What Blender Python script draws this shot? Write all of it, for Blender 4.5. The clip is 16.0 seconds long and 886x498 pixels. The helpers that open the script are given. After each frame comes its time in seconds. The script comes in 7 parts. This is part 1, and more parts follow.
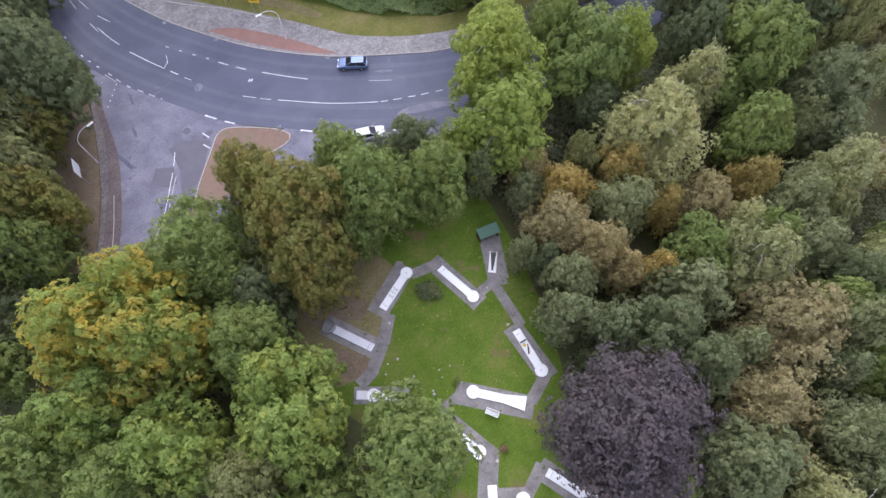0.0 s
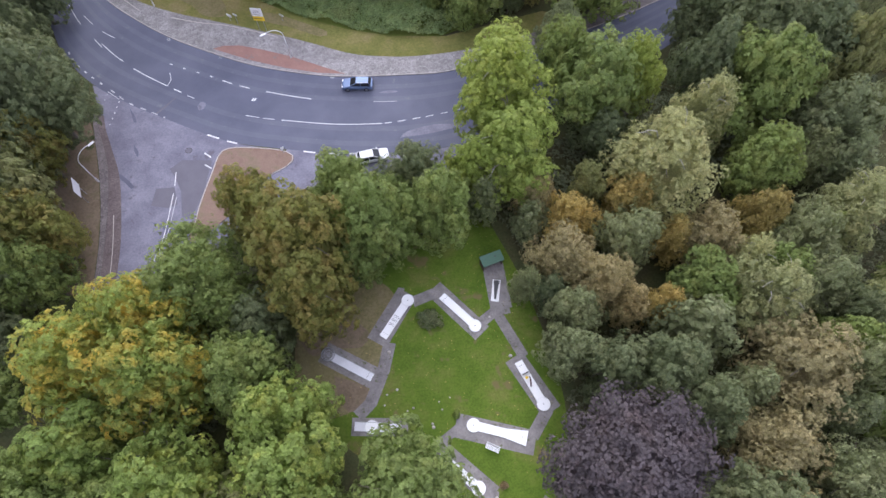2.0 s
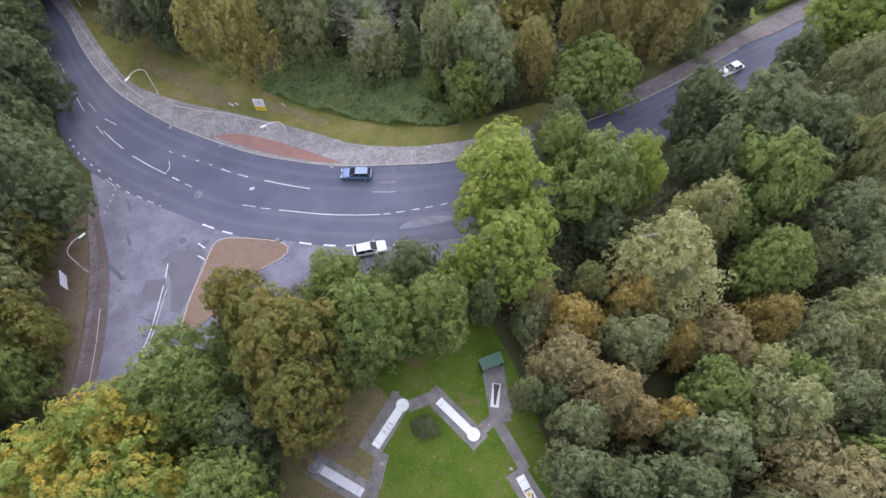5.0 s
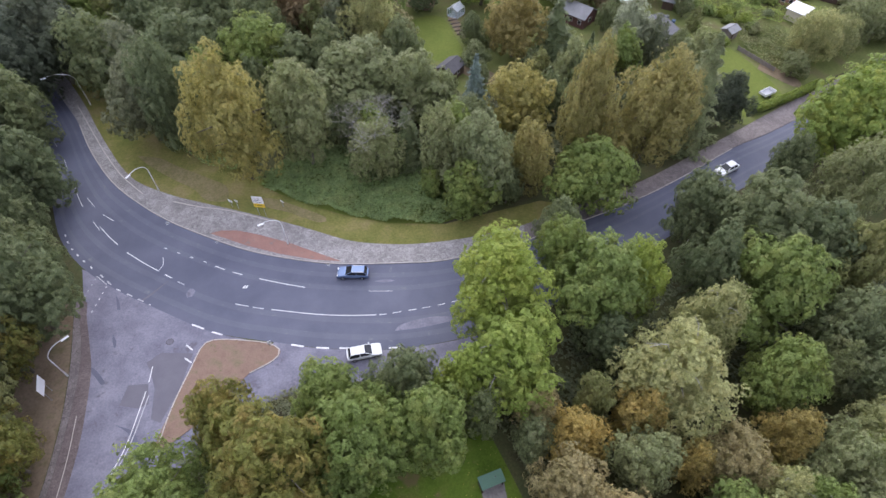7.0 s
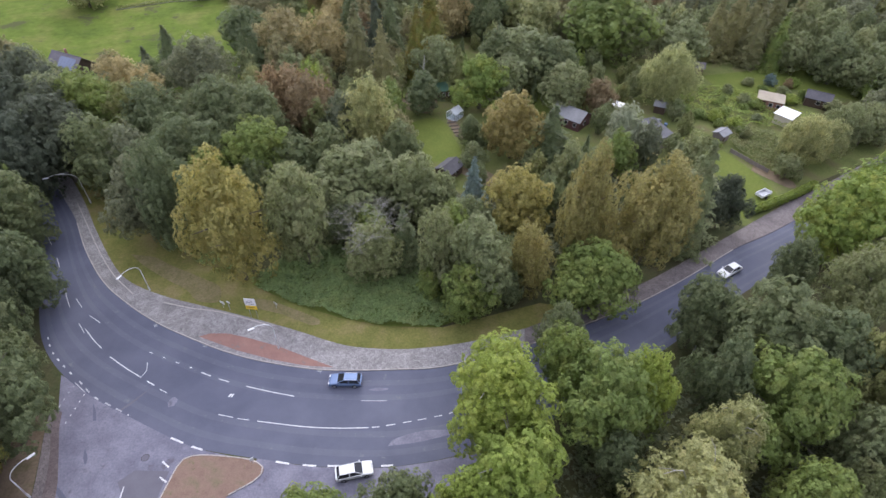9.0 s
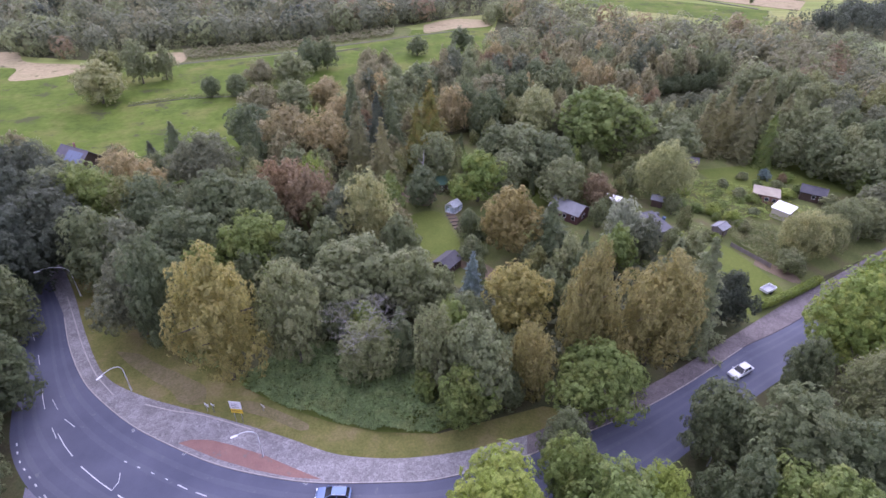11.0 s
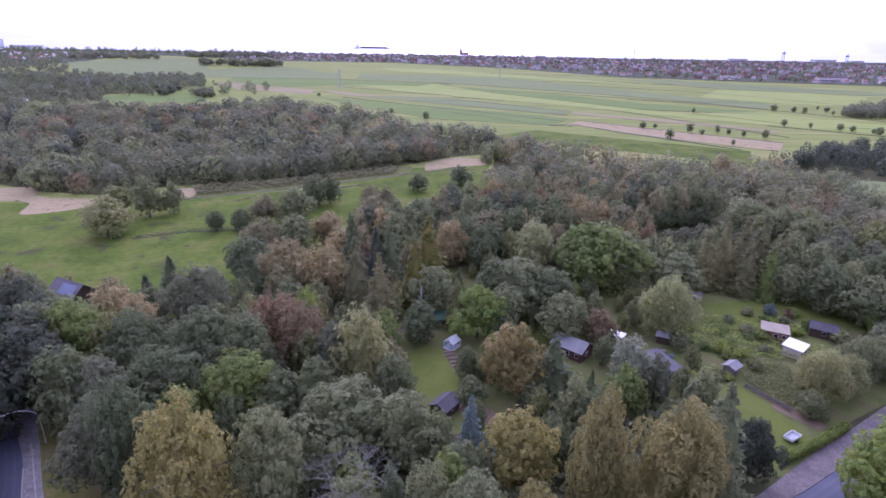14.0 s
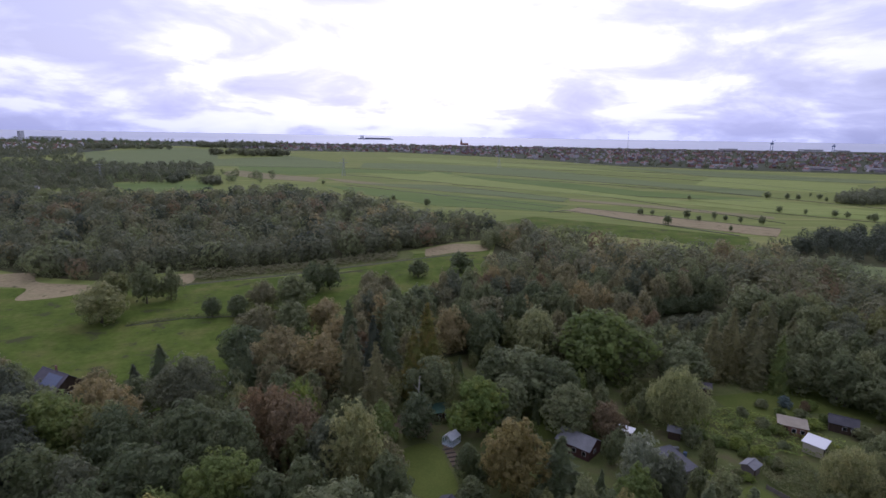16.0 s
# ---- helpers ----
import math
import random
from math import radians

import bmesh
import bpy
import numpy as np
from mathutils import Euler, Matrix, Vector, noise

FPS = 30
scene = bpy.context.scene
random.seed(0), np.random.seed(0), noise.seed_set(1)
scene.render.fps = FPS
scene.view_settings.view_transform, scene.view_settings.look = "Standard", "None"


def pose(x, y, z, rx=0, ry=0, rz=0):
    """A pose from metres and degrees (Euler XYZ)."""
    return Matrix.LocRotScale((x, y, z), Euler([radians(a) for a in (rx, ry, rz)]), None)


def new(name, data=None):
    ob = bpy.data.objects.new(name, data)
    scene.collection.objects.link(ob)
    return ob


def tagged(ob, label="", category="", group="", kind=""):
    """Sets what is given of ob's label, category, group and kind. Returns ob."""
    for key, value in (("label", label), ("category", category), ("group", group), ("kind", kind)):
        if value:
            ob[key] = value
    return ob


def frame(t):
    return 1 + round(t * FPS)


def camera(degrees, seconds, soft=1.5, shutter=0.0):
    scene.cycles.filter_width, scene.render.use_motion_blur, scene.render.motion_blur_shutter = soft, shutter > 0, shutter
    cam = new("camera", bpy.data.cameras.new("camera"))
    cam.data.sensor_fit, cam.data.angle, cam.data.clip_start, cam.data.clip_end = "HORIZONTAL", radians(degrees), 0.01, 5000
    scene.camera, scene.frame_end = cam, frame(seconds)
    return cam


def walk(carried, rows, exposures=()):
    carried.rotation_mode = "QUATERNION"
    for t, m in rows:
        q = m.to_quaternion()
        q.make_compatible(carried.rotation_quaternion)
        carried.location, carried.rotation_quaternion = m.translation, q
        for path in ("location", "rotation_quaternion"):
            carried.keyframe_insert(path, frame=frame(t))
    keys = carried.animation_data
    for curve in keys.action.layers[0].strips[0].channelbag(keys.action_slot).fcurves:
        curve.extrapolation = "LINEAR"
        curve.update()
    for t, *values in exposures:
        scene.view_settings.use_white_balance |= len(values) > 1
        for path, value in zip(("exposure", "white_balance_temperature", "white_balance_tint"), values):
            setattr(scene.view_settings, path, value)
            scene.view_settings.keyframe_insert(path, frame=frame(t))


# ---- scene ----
from mathutils.geometry import tessellate_polygon

cam = camera(77.4, 16.0)
# seconds, x, y, z, yaw, pitch, roll of the flying camera
ROWS = [
(0, -1.722, -1.213, 65.571, -5.123, -65.570, 0.175),
    (0.5, -1.621, -0.530, 65.607, -4.656, -65.431, 0.115),
    (1, -1.518, 0.214, 65.642, -4.396, -65.287, 0.122),
    (1.5, -1.413, 1.010, 65.678, -4.248, -65.197, 0.164),
    (2, -1.306, 1.850, 65.713, -4.158, -65.088, 0.223),
    (2.5, -1.197, 2.726, 65.749, -4.098, -64.586, 0.289),
    (3, -1.086, 3.631, 65.785, -4.054, -63.530, 0.357),
    (3.5, -0.974, 4.558, 65.820, -4.016, -62.543, 0.425),
    (6, -0.379, 9.315, 65.998, -3.842, -55.513, 0.719),
    (6.5, -0.255, 10.256, 66.034, -3.803, -53.254, 0.767),
    (7, -0.128, 11.184, 66.070, -3.762, -51.022, 0.811),
    (7.5, 0.001, 12.096, 66.105, -3.719, -48.820, 0.851),
    (8, 0.132, 12.989, 66.141, -3.674, -46.601, 0.888),
    (8.5, 0.264, 13.861, 66.176, -3.628, -44.389, 0.921),
    (9, 0.399, 14.710, 66.212, -3.579, -42.191, 0.950),
    (11.5, 1.102, 18.580, 66.390, -3.306, -31.375, 1.037),
    (12, 1.249, 19.279, 66.426, -3.245, -29.217, 1.043),
    (12.5, 1.398, 19.956, 66.461, -3.182, -27.031, 1.045),
    (13, 1.548, 20.611, 66.497, -3.117, -24.824, 1.043),
    (13.5, 1.701, 21.248, 66.532, -3.051, -22.640, 1.038),
    (14, 1.855, 21.870, 66.568, -2.982, -20.449, 1.029),
    (14.5, 2.012, 22.478, 66.604, -2.911, -18.248, 1.015),
    (15, 2.170, 23.078, 66.639, -2.838, -16.007, 0.998),
    (15.5, 2.331, 23.673, 66.675, -2.763, -13.737, 0.977),
    (16, 2.493, 24.267, 66.710, -2.687, -11.750, 0.953),
]
# the camera meters darker as the bright sky comes into view
EXPOSURES = [(0.0, 1.12, 6100, 15), (6.0, 1.12, 6150, 13), (9.0, 1.05, 6150, 13), (12.5, 1.16, 5250, 49), (14.5, 0.46, 5300, 43), (15.4, -0.06, 5450, 33), (16.0, -0.48, 5650, 23)]
walk(cam, [(t, pose(x, y, z, 90 + pitch, 0, yaw) @ pose(0, 0, 0, 0, 0, roll)) for t, x, y, z, yaw, pitch, roll in ROWS], EXPOSURES)

# ---- world and sun: a bright, broken overcast ----
SUN_UP, SUN_TURN = 32.0, 0.0
world = bpy.data.worlds.new("overcast_sky")
world.use_nodes = True
scene.world = world


def wire(tree_, kind, inputs=None, operation=""):
    """Add a node and set its inputs (values or sockets)."""
    n = tree_.nodes.new(kind)
    if operation:
        n.operation = operation
    for key, value in (inputs or {}).items():
        if isinstance(value, bpy.types.NodeSocket):
            tree_.links.new(value, n.inputs[key])
        else:
            n.inputs[key].default_value = value
    return n


def ramp(tree_, fac, stops, mode="LINEAR"):
    n = tree_.nodes.new("ShaderNodeValToRGB")
    n.color_ramp.interpolation = mode
    while len(n.color_ramp.elements) < len(stops):
        n.color_ramp.elements.new(0.5)
    for e, (at, col) in zip(n.color_ramp.elements, stops):
        e.position, e.color = at, (*col, 1) if len(col) == 3 else col
    tree_.links.new(fac, n.inputs[0])
    return n.outputs[0]


def mixed(tree_, fac, a, b, blend="MIX"):
    n = tree_.nodes.new("ShaderNodeMix")
    n.data_type, n.blend_type = "RGBA", blend
    for i, v in ((0, fac), (6, a), (7, b)):
        if isinstance(v, bpy.types.NodeSocket):
            tree_.links.new(v, n.inputs[i])
        else:
            n.inputs[i].default_value = v if i == 0 else (*v[:3], 1)
    return n.outputs[2]


def build_sky():
    cos_sun, sin_sun = math.cos(radians(SUN_UP)), math.sin(radians(SUN_UP))
    nt = world.node_tree
    nt.nodes.clear()
    out = nt.nodes.new("ShaderNodeOutputWorld")
    sky = wire(nt, "ShaderNodeTexSky")
    sky.sky_type, sky.sun_disc, sky.dust_density = "NISHITA", False, 3.0
    sky.sun_elevation, sky.sun_rotation = radians(SUN_UP), radians(SUN_TURN)
    blue = wire(nt, "ShaderNodeBackground", {"Color": sky.outputs[0], "Strength": 0.09})
    co = nt.nodes.new("ShaderNodeTexCoord")
    sep = wire(nt, "ShaderNodeSeparateXYZ", {0: co.outputs["Generated"]})
    high = wire(nt, "ShaderNodeMath", {0: sep.outputs[2], 1: 0.0}, operation="MAXIMUM")
    flat = wire(nt, "ShaderNodeMath", {0: high.outputs[0], 1: 0.30}, operation="ADD")
    px = wire(nt, "ShaderNodeMath", {0: sep.outputs[0], 1: flat.outputs[0]}, operation="DIVIDE")
    py = wire(nt, "ShaderNodeMath", {0: sep.outputs[1], 1: flat.outputs[0]}, operation="DIVIDE")
    pz = wire(nt, "ShaderNodeMath", {0: sep.outputs[2], 1: 4.2}, operation="MULTIPLY")
    plane = wire(nt, "ShaderNodeCombineXYZ", {0: px.outputs[0], 1: py.outputs[0], 2: pz.outputs[0]})
    big = wire(nt, "ShaderNodeTexNoise", {"Vector": plane.outputs[0], "Scale": 2.0, "Detail": 9.0, "Roughness": 0.56, "Distortion": 0.3})
    # the cover thins out straight ahead, where the sun stands behind it
    aside = wire(nt, "ShaderNodeMath", {0: sep.outputs[0]}, operation="ABSOLUTE")
    thick = wire(nt, "ShaderNodeMath", {0: aside.outputs[0], 1: -0.20}, operation="MULTIPLY")
    cover = wire(nt, "ShaderNodeMath", {0: big.outputs[0], 1: thick.outputs[0]}, operation="ADD")
    bright = wire(nt, "ShaderNodeMath", {0: cover.outputs[0], 1: 0.05}, operation="ADD")
    cloud = ramp(nt, bright.outputs[0], [(0.34, (0.66, 0.67, 0.86)), (0.43, (0.78, 0.79, 0.97)), (0.485, (0.95, 0.95, 1.08)), (0.53, (1.16, 1.16, 1.2)), (0.75, (1.35, 1.33, 1.3))])
    low = ramp(nt, sep.outputs[2], [(0.0, (0.78, 0.82, 0.97)), (0.03, (0.86, 0.89, 1.02)), (0.11, (1.0, 1.0, 1.0)), (1.0, (1.0, 1.0, 1.0))])
    shade = mixed(nt, 1.0, cloud, low, "MULTIPLY")
    # brighter towards the hidden sun, ahead of the flight
    ahead = wire(nt, "ShaderNodeVectorMath", {0: co.outputs["Generated"], 1: (0.0, cos_sun, sin_sun)}, operation="DOT_PRODUCT")
    glow = ramp(nt, ahead.outputs["Value"], [(0.0, (0.82, 0.83, 0.86)), (0.55, (1.0, 1.0, 1.0)), (1.0, (1.75, 1.72, 1.7))])
    shade = mixed(nt, 1.0, shade, glow, "MULTIPLY")
    grey = wire(nt, "ShaderNodeBackground", {"Color": shade, "Strength": 1.0})
    mix = wire(nt, "ShaderNodeMixShader", {0: 0.86, 1: blue.outputs[0], 2: grey.outputs[0]})
    nt.links.new(mix.outputs[0], out.inputs[0])


build_sky()
sun_data = bpy.data.lights.new("sun", "SUN")
sun_data.energy, sun_data.angle, sun_data.color = 0.7, radians(22), (1.0, 0.96, 0.9)
sun = new("sun", sun_data)
sun.matrix_world = pose(0, 0, 120, 90 - SUN_UP, 0, 180 - SUN_TURN)

# ---- materials ----


def material(name):
    m = bpy.data.materials.new(name)
    m.use_nodes = True
    nt = m.node_tree
    nt.nodes.clear()
    out = nt.nodes.new("ShaderNodeOutputMaterial")
    return m, nt, out


def place(nt, stretch=(1, 1, 1), turn=0.0):
    """World position, turned about z and scaled."""
    geo = nt.nodes.new("ShaderNodeNewGeometry")
    return wire(nt, "ShaderNodeMapping", {"Vector": geo.outputs["Position"], "Rotation": (0, 0, radians(turn)), "Scale": stretch}).outputs[0]


def noise_at(nt, vec, scale, detail=4.0, rough=0.6):
    return wire(nt, "ShaderNodeTexNoise", {"Vector": vec, "Scale": scale, "Detail": detail, "Roughness": rough}).outputs[0]


def surface(name, stops, scale, fine=8.0, fine_amount=0.35, rough=0.85, bump=0.02, stretch=(1, 1, 1), turn=0.0, metallic=0.0, wear=None):
    """A mottled surface: a colour ramp over a broad noise, a fine grain that lightens and darkens it, and a little relief."""
    m, nt, out = material(name)
    vec = place(nt, stretch, turn)
    broad = noise_at(nt, vec, scale, 5.0)
    n = len(stops)
    col = ramp(nt, broad, [(0.3 + 0.4 * i / max(1, n - 1), c) for i, c in enumerate(stops)])
    grain = noise_at(nt, vec, fine, 5.0, 0.7)
    tone = ramp(nt, grain, [(0.25, (1 - fine_amount,) * 3), (0.75, (1 + fine_amount,) * 3)])
    col = mixed(nt, 1.0, col, tone, "MULTIPLY")
    if wear:
        spot = ramp(nt, noise_at(nt, vec, wear[1], 3.0, 0.75), [(wear[2], (0, 0, 0)), (wear[2] + 0.08, (1, 1, 1))])
        col = mixed(nt, spot, col, wear[0])
    p = wire(nt, "ShaderNodeBsdfPrincipled", {"Base Color": col, "Roughness": rough, "Metallic": metallic, "Specular IOR Level": 0.04 if rough > 0.94 else 0.4})
    if bump:
        b = wire(nt, "ShaderNodeBump", {"Height": grain, "Distance": bump, "Strength": 0.6})
        nt.links.new(b.outputs[0], p.inputs["Normal"])
    nt.links.new(p.outputs[0], out.inputs[0])
    return m


def leaves(name, base, second, patch=0.35, spread=0.24):
    """Foliage: every leaf spray has its own tint and a ragged edge of leaflets, metre-wide patches lean to a second colour, light comes through."""
    m, nt, out = material(name)
    geo = nt.nodes.new("ShaderNodeNewGeometry")
    info = nt.nodes.new("ShaderNodeObjectInfo")
    vec = geo.outputs["Position"]
    spots = ramp(nt, noise_at(nt, vec, 0.45, 3.0), [(0.54 - patch * 0.2, (0, 0, 0)), (0.76 - patch * 0.2, (1, 1, 1))])
    col = mixed(nt, spots, base, second)
    tint = ramp(nt, geo.outputs["Random Per Island"], [(0.0, (1 - spread,) * 3), (1.0, (1 + spread,) * 3)])
    col = mixed(nt, 1.0, col, tint, "MULTIPLY")
    leaf = noise_at(nt, vec, 7.5, 2.0, 0.6)
    col = mixed(nt, 1.0, col, ramp(nt, leaf, [(0.32, (0.74, 0.74, 0.77)), (0.5, (1.0, 1.0, 1.0)), (0.66, (1.26, 1.26, 1.20))]), "MULTIPLY")
    own = ramp(nt, info.outputs["Random"], [(0.0, (0.9, 0.92, 0.92)), (1.0, (1.12, 1.08, 1.02))])
    col = mixed(nt, 1.0, col, own, "MULTIPLY")
    p = wire(nt, "ShaderNodeBsdfPrincipled", {"Base Color": col, "Roughness": 0.6, "Specular IOR Level": 0.25})
    relief = wire(nt, "ShaderNodeBump", {"Height": leaf, "Distance": 0.15, "Strength": 0.4})
    nt.links.new(relief.outputs[0], p.inputs["Normal"])
    thru = wire(nt, "ShaderNodeBsdfTranslucent", {"Color": col})
    mix = wire(nt, "ShaderNodeMixShader", {0: 0.5, 1: p.outputs[0], 2: thru.outputs[0]})
    gap = ramp(nt, noise_at(nt, vec, 7.0, 1.0, 0.6), [(0.41, (1, 1, 1)), (0.425, (0, 0, 0))])
    clear = nt.nodes.new("ShaderNodeBsdfTransparent")
    cut = wire(nt, "ShaderNodeMixShader", {0: gap, 1: mix.outputs[0], 2: clear.outputs[0]})
    nt.links.new(cut.outputs[0], out.inputs[0])
    return m


def plain(name, colour, rough=0.5, metallic=0.0, grain=0.12, scale=6.0):
    return surface(name, [tuple(c * (1 - grain) for c in colour), colour], scale, 30.0, grain, rough, 0.003, metallic=metallic)


def paved(name, dark, light, scale):
    """Uneven paving stones: each stone its own tone, dark joints, stains."""
    m, nt, out = material(name)
    vec = place(nt)
    cell = wire(nt, "ShaderNodeTexVoronoi", {"Vector": vec, "Scale": scale})
    sep = wire(nt, "ShaderNodeSeparateColor", {0: cell.outputs["Color"]})
    col = ramp(nt, sep.outputs[0], [(0.0, dark), (1.0, light)])
    edge = wire(nt, "ShaderNodeTexVoronoi", {"Vector": vec, "Scale": scale})
    edge.feature = "DISTANCE_TO_EDGE"
    joint = ramp(nt, edge.outputs["Distance"], [(0.02, (0.55, 0.55, 0.55)), (0.07, (1, 1, 1))])
    col = mixed(nt, 1.0, col, joint, "MULTIPLY")
    stain = ramp(nt, noise_at(nt, vec, 0.35, 4.0), [(0.35, (0.78, 0.77, 0.76)), (0.65, (1.12, 1.12, 1.1))])
    col = mixed(nt, 1.0, col, stain, "MULTIPLY")
    p = wire(nt, "ShaderNodeBsdfPrincipled", {"Base Color": col, "Roughness": 0.85})
    b = wire(nt, "ShaderNodeBump", {"Height": edge.outputs["Distance"], "Distance": 0.01, "Strength": 0.5})
    nt.links.new(b.outputs[0], p.inputs["Normal"])
    nt.links.new(p.outputs[0], out.inputs[0])
    return m


# dark, deep, grey, olive, brown, slate: blue raised, partly as haze over far woods
LEAF = {
    "bright": leaves("maple_leaves", (0.262, 0.330, 0.074), (0.318, 0.358, 0.080)),
    "lime": leaves("lime_leaves", (0.221, 0.297, 0.078), (0.310, 0.335, 0.074)),
    "green": leaves("green_leaves", (0.197, 0.257, 0.078), (0.251, 0.287, 0.084)),
    "dark": leaves("dark_leaves", (0.158, 0.192, 0.094), (0.192, 0.214, 0.106)),
    "deep": leaves("deep_green_leaves", (0.098, 0.116, 0.076), (0.122, 0.136, 0.087)),
    "grey": leaves("grey_green_leaves", (0.222, 0.253, 0.124), (0.270, 0.283, 0.144)),
    "olive": leaves("olive_leaves", (0.222, 0.242, 0.099), (0.259, 0.255, 0.106)),
    "oak": leaves("oak_leaves", (0.190, 0.202, 0.055), (0.268, 0.212, 0.064), 0.45),
    "autumn": leaves("autumn_leaves", (0.235, 0.300, 0.072), (0.470, 0.352, 0.062), 0.50),
    "pale": leaves("pale_leaves", (0.322, 0.341, 0.157), (0.372, 0.359, 0.163)),
    "birch": leaves("birch_leaves", (0.348, 0.322, 0.112), (0.394, 0.331, 0.112)),
    "gold": leaves("golden_leaves", (0.378, 0.305, 0.106), (0.432, 0.324, 0.108)),
    "tan": leaves("tan_leaves", (0.337, 0.294, 0.147), (0.378, 0.308, 0.153)),
    "russet": leaves("russet_leaves", (0.266, 0.205, 0.117), (0.302, 0.216, 0.121)),
    "copper": leaves("copper_leaves", (0.134, 0.113, 0.122), (0.156, 0.120, 0.124)),
    "bramble": leaves("bramble_leaves", (0.255, 0.335, 0.138), (0.300, 0.355, 0.145)),
    "brown": leaves("brownish_leaves", (0.255, 0.251, 0.138), (0.292, 0.264, 0.148)),
    "ochre": leaves("ochre_leaves", (0.272, 0.255, 0.099), (0.313, 0.270, 0.104)),
    "slate": leaves("dull_dark_leaves", (0.173, 0.192, 0.116), (0.207, 0.218, 0.130)),
    "willow": leaves("willow_leaves", (0.365, 0.385, 0.170), (0.405, 0.405, 0.180)),
    "silver": leaves("silver_leaves", (0.300, 0.335, 0.230), (0.335, 0.355, 0.250)),
    "amber": leaves("amber_leaves", (0.318, 0.268, 0.102), (0.350, 0.280, 0.106)),
    "conifer": leaves("olive_needles", (0.232, 0.232, 0.113), (0.268, 0.250, 0.120)),
    "blue": leaves("blue_needles", (0.184, 0.247, 0.234), (0.227, 0.278, 0.259)),
}
LOOK = {"bright": "bright yellow-green", "lime": "fresh lime-green", "green": "mid-green", "dark": "dark green", "deep": "very dark green", "grey": "greyish green",
        "olive": "olive green", "oak": "olive-brown autumn", "autumn": "green and orange autumn", "pale": "pale yellowish green",
        "birch": "yellow autumn", "gold": "golden orange", "tan": "light brown autumn", "russet": "reddish brown", "copper": "dark purple",
        "blue": "bluish grey", "brown": "greyish brown", "ochre": "ochre-brown autumn", "slate": "dull dark green", "conifer": "dull olive green", "willow": "pale grey-green", "silver": "silvery grey-green", "amber": "golden brown autumn"}
TWIG_BARK = surface("pale_bark", [(0.25, 0.24, 0.205), (0.36, 0.345, 0.30)], 2.0, 9.0, 0.3, 0.9, 0.01)
BARK = surface("bark", [(0.10, 0.085, 0.065), (0.17, 0.15, 0.125)], 2.0, 9.0, 0.4, 0.9, 0.03, stretch=(1, 1, 0.25))
ASPHALT = surface("asphalt", [(0.076, 0.081, 0.116), (0.094, 0.100, 0.139), (0.113, 0.118, 0.160)], 0.12, 14.0, 0.10, 0.8, 0.004, wear=((0.160, 0.163, 0.176), 0.5, 0.67))
WORN_TRACK = surface("wheel_worn_asphalt", [(0.085, 0.091, 0.127), (0.105, 0.111, 0.148), (0.124, 0.129, 0.166)], 0.12, 14.0, 0.12, 0.75, 0.003, wear=((0.140, 0.144, 0.166), 0.9, 0.60))
OLD_ASPHALT = surface("worn_asphalt", [(0.114, 0.110, 0.146), (0.160, 0.156, 0.200), (0.212, 0.206, 0.252)], 0.26, 4.0, 0.26, 0.85, 0.004, wear=((0.112, 0.105, 0.132), 0.4, 0.60))
PATCH = surface("asphalt_patch", [(0.112, 0.107, 0.132), (0.134, 0.128, 0.154)], 0.5, 14.0, 0.08, 0.85, 0.003)
PAVING = paved("grey_paving", (0.225, 0.212, 0.215), (0.325, 0.308, 0.308), 3.0)
BROWN_PAVING = paved("brown_paving", (0.118, 0.092, 0.092), (0.160, 0.128, 0.128), 3.6)
EAST_PAVING = paved("brownish_paving", (0.150, 0.128, 0.130), (0.208, 0.180, 0.180), 3.2)
RED_PAVING = surface("red_paving", [(0.235, 0.130, 0.110), (0.285, 0.162, 0.132)], 0.6, 5.0, 0.18, 0.85, 0.005, wear=((0.20, 0.155, 0.14), 0.9, 0.60))
ISLAND = surface("red_brown_gravel", [(0.168, 0.110, 0.084), (0.208, 0.140, 0.108), (0.158, 0.132, 0.080)], 0.5, 6.0, 0.24, 0.9, 0.01, wear=((0.125, 0.118, 0.052), 0.8, 0.62))
KERB = surface("kerb_stone", [(0.33, 0.30, 0.28), (0.45, 0.41, 0.38)], 1.2, 8.0, 0.15, 0.8, 0.004)
PAINT = surface("road_paint", [(0.40, 0.40, 0.42), (0.60, 0.60, 0.61), (0.70, 0.70, 0.70)], 1.1, 7.0, 0.28, 0.75, 0.0, wear=((0.16, 0.16, 0.18), 2.6, 0.60))
FADED = surface("faded_road_paint", [(0.27, 0.27, 0.29), (0.46, 0.46, 0.48)], 1.5, 6.0, 0.25, 0.8, 0.0)
PATH = surface("minigolf_path", [(0.140, 0.126, 0.124), (0.205, 0.190, 0.188), (0.255, 0.238, 0.232)], 0.6, 5.0, 0.28, 0.9, 0.004, wear=((0.100, 0.105, 0.050), 1.3, 0.60))
LAWN = surface("lawn", [(0.066, 0.112, 0.016), (0.094, 0.142, 0.022), (0.140, 0.152, 0.042)], 0.24, 4.0, 0.3, 0.95, 0.03, wear=((0.150, 0.128, 0.058), 0.22, 0.58))
ROUGH_GRASS = surface("rough_grass", [(0.112, 0.126, 0.036), (0.165, 0.160, 0.052), (0.222, 0.184, 0.088)], 0.22, 3.0, 0.28, 0.95, 0.05)
DRY_GRASS = surface("dry_grass", [(0.150, 0.138, 0.060), (0.205, 0.170, 0.096)], 0.5, 3.0, 0.3, 0.95, 0.04)
SHADY_GRASS = surface("shady_grass", [(0.092, 0.112, 0.038), (0.128, 0.145, 0.050), (0.135, 0.118, 0.062)], 0.2, 3.0, 0.25, 0.95, 0.05)
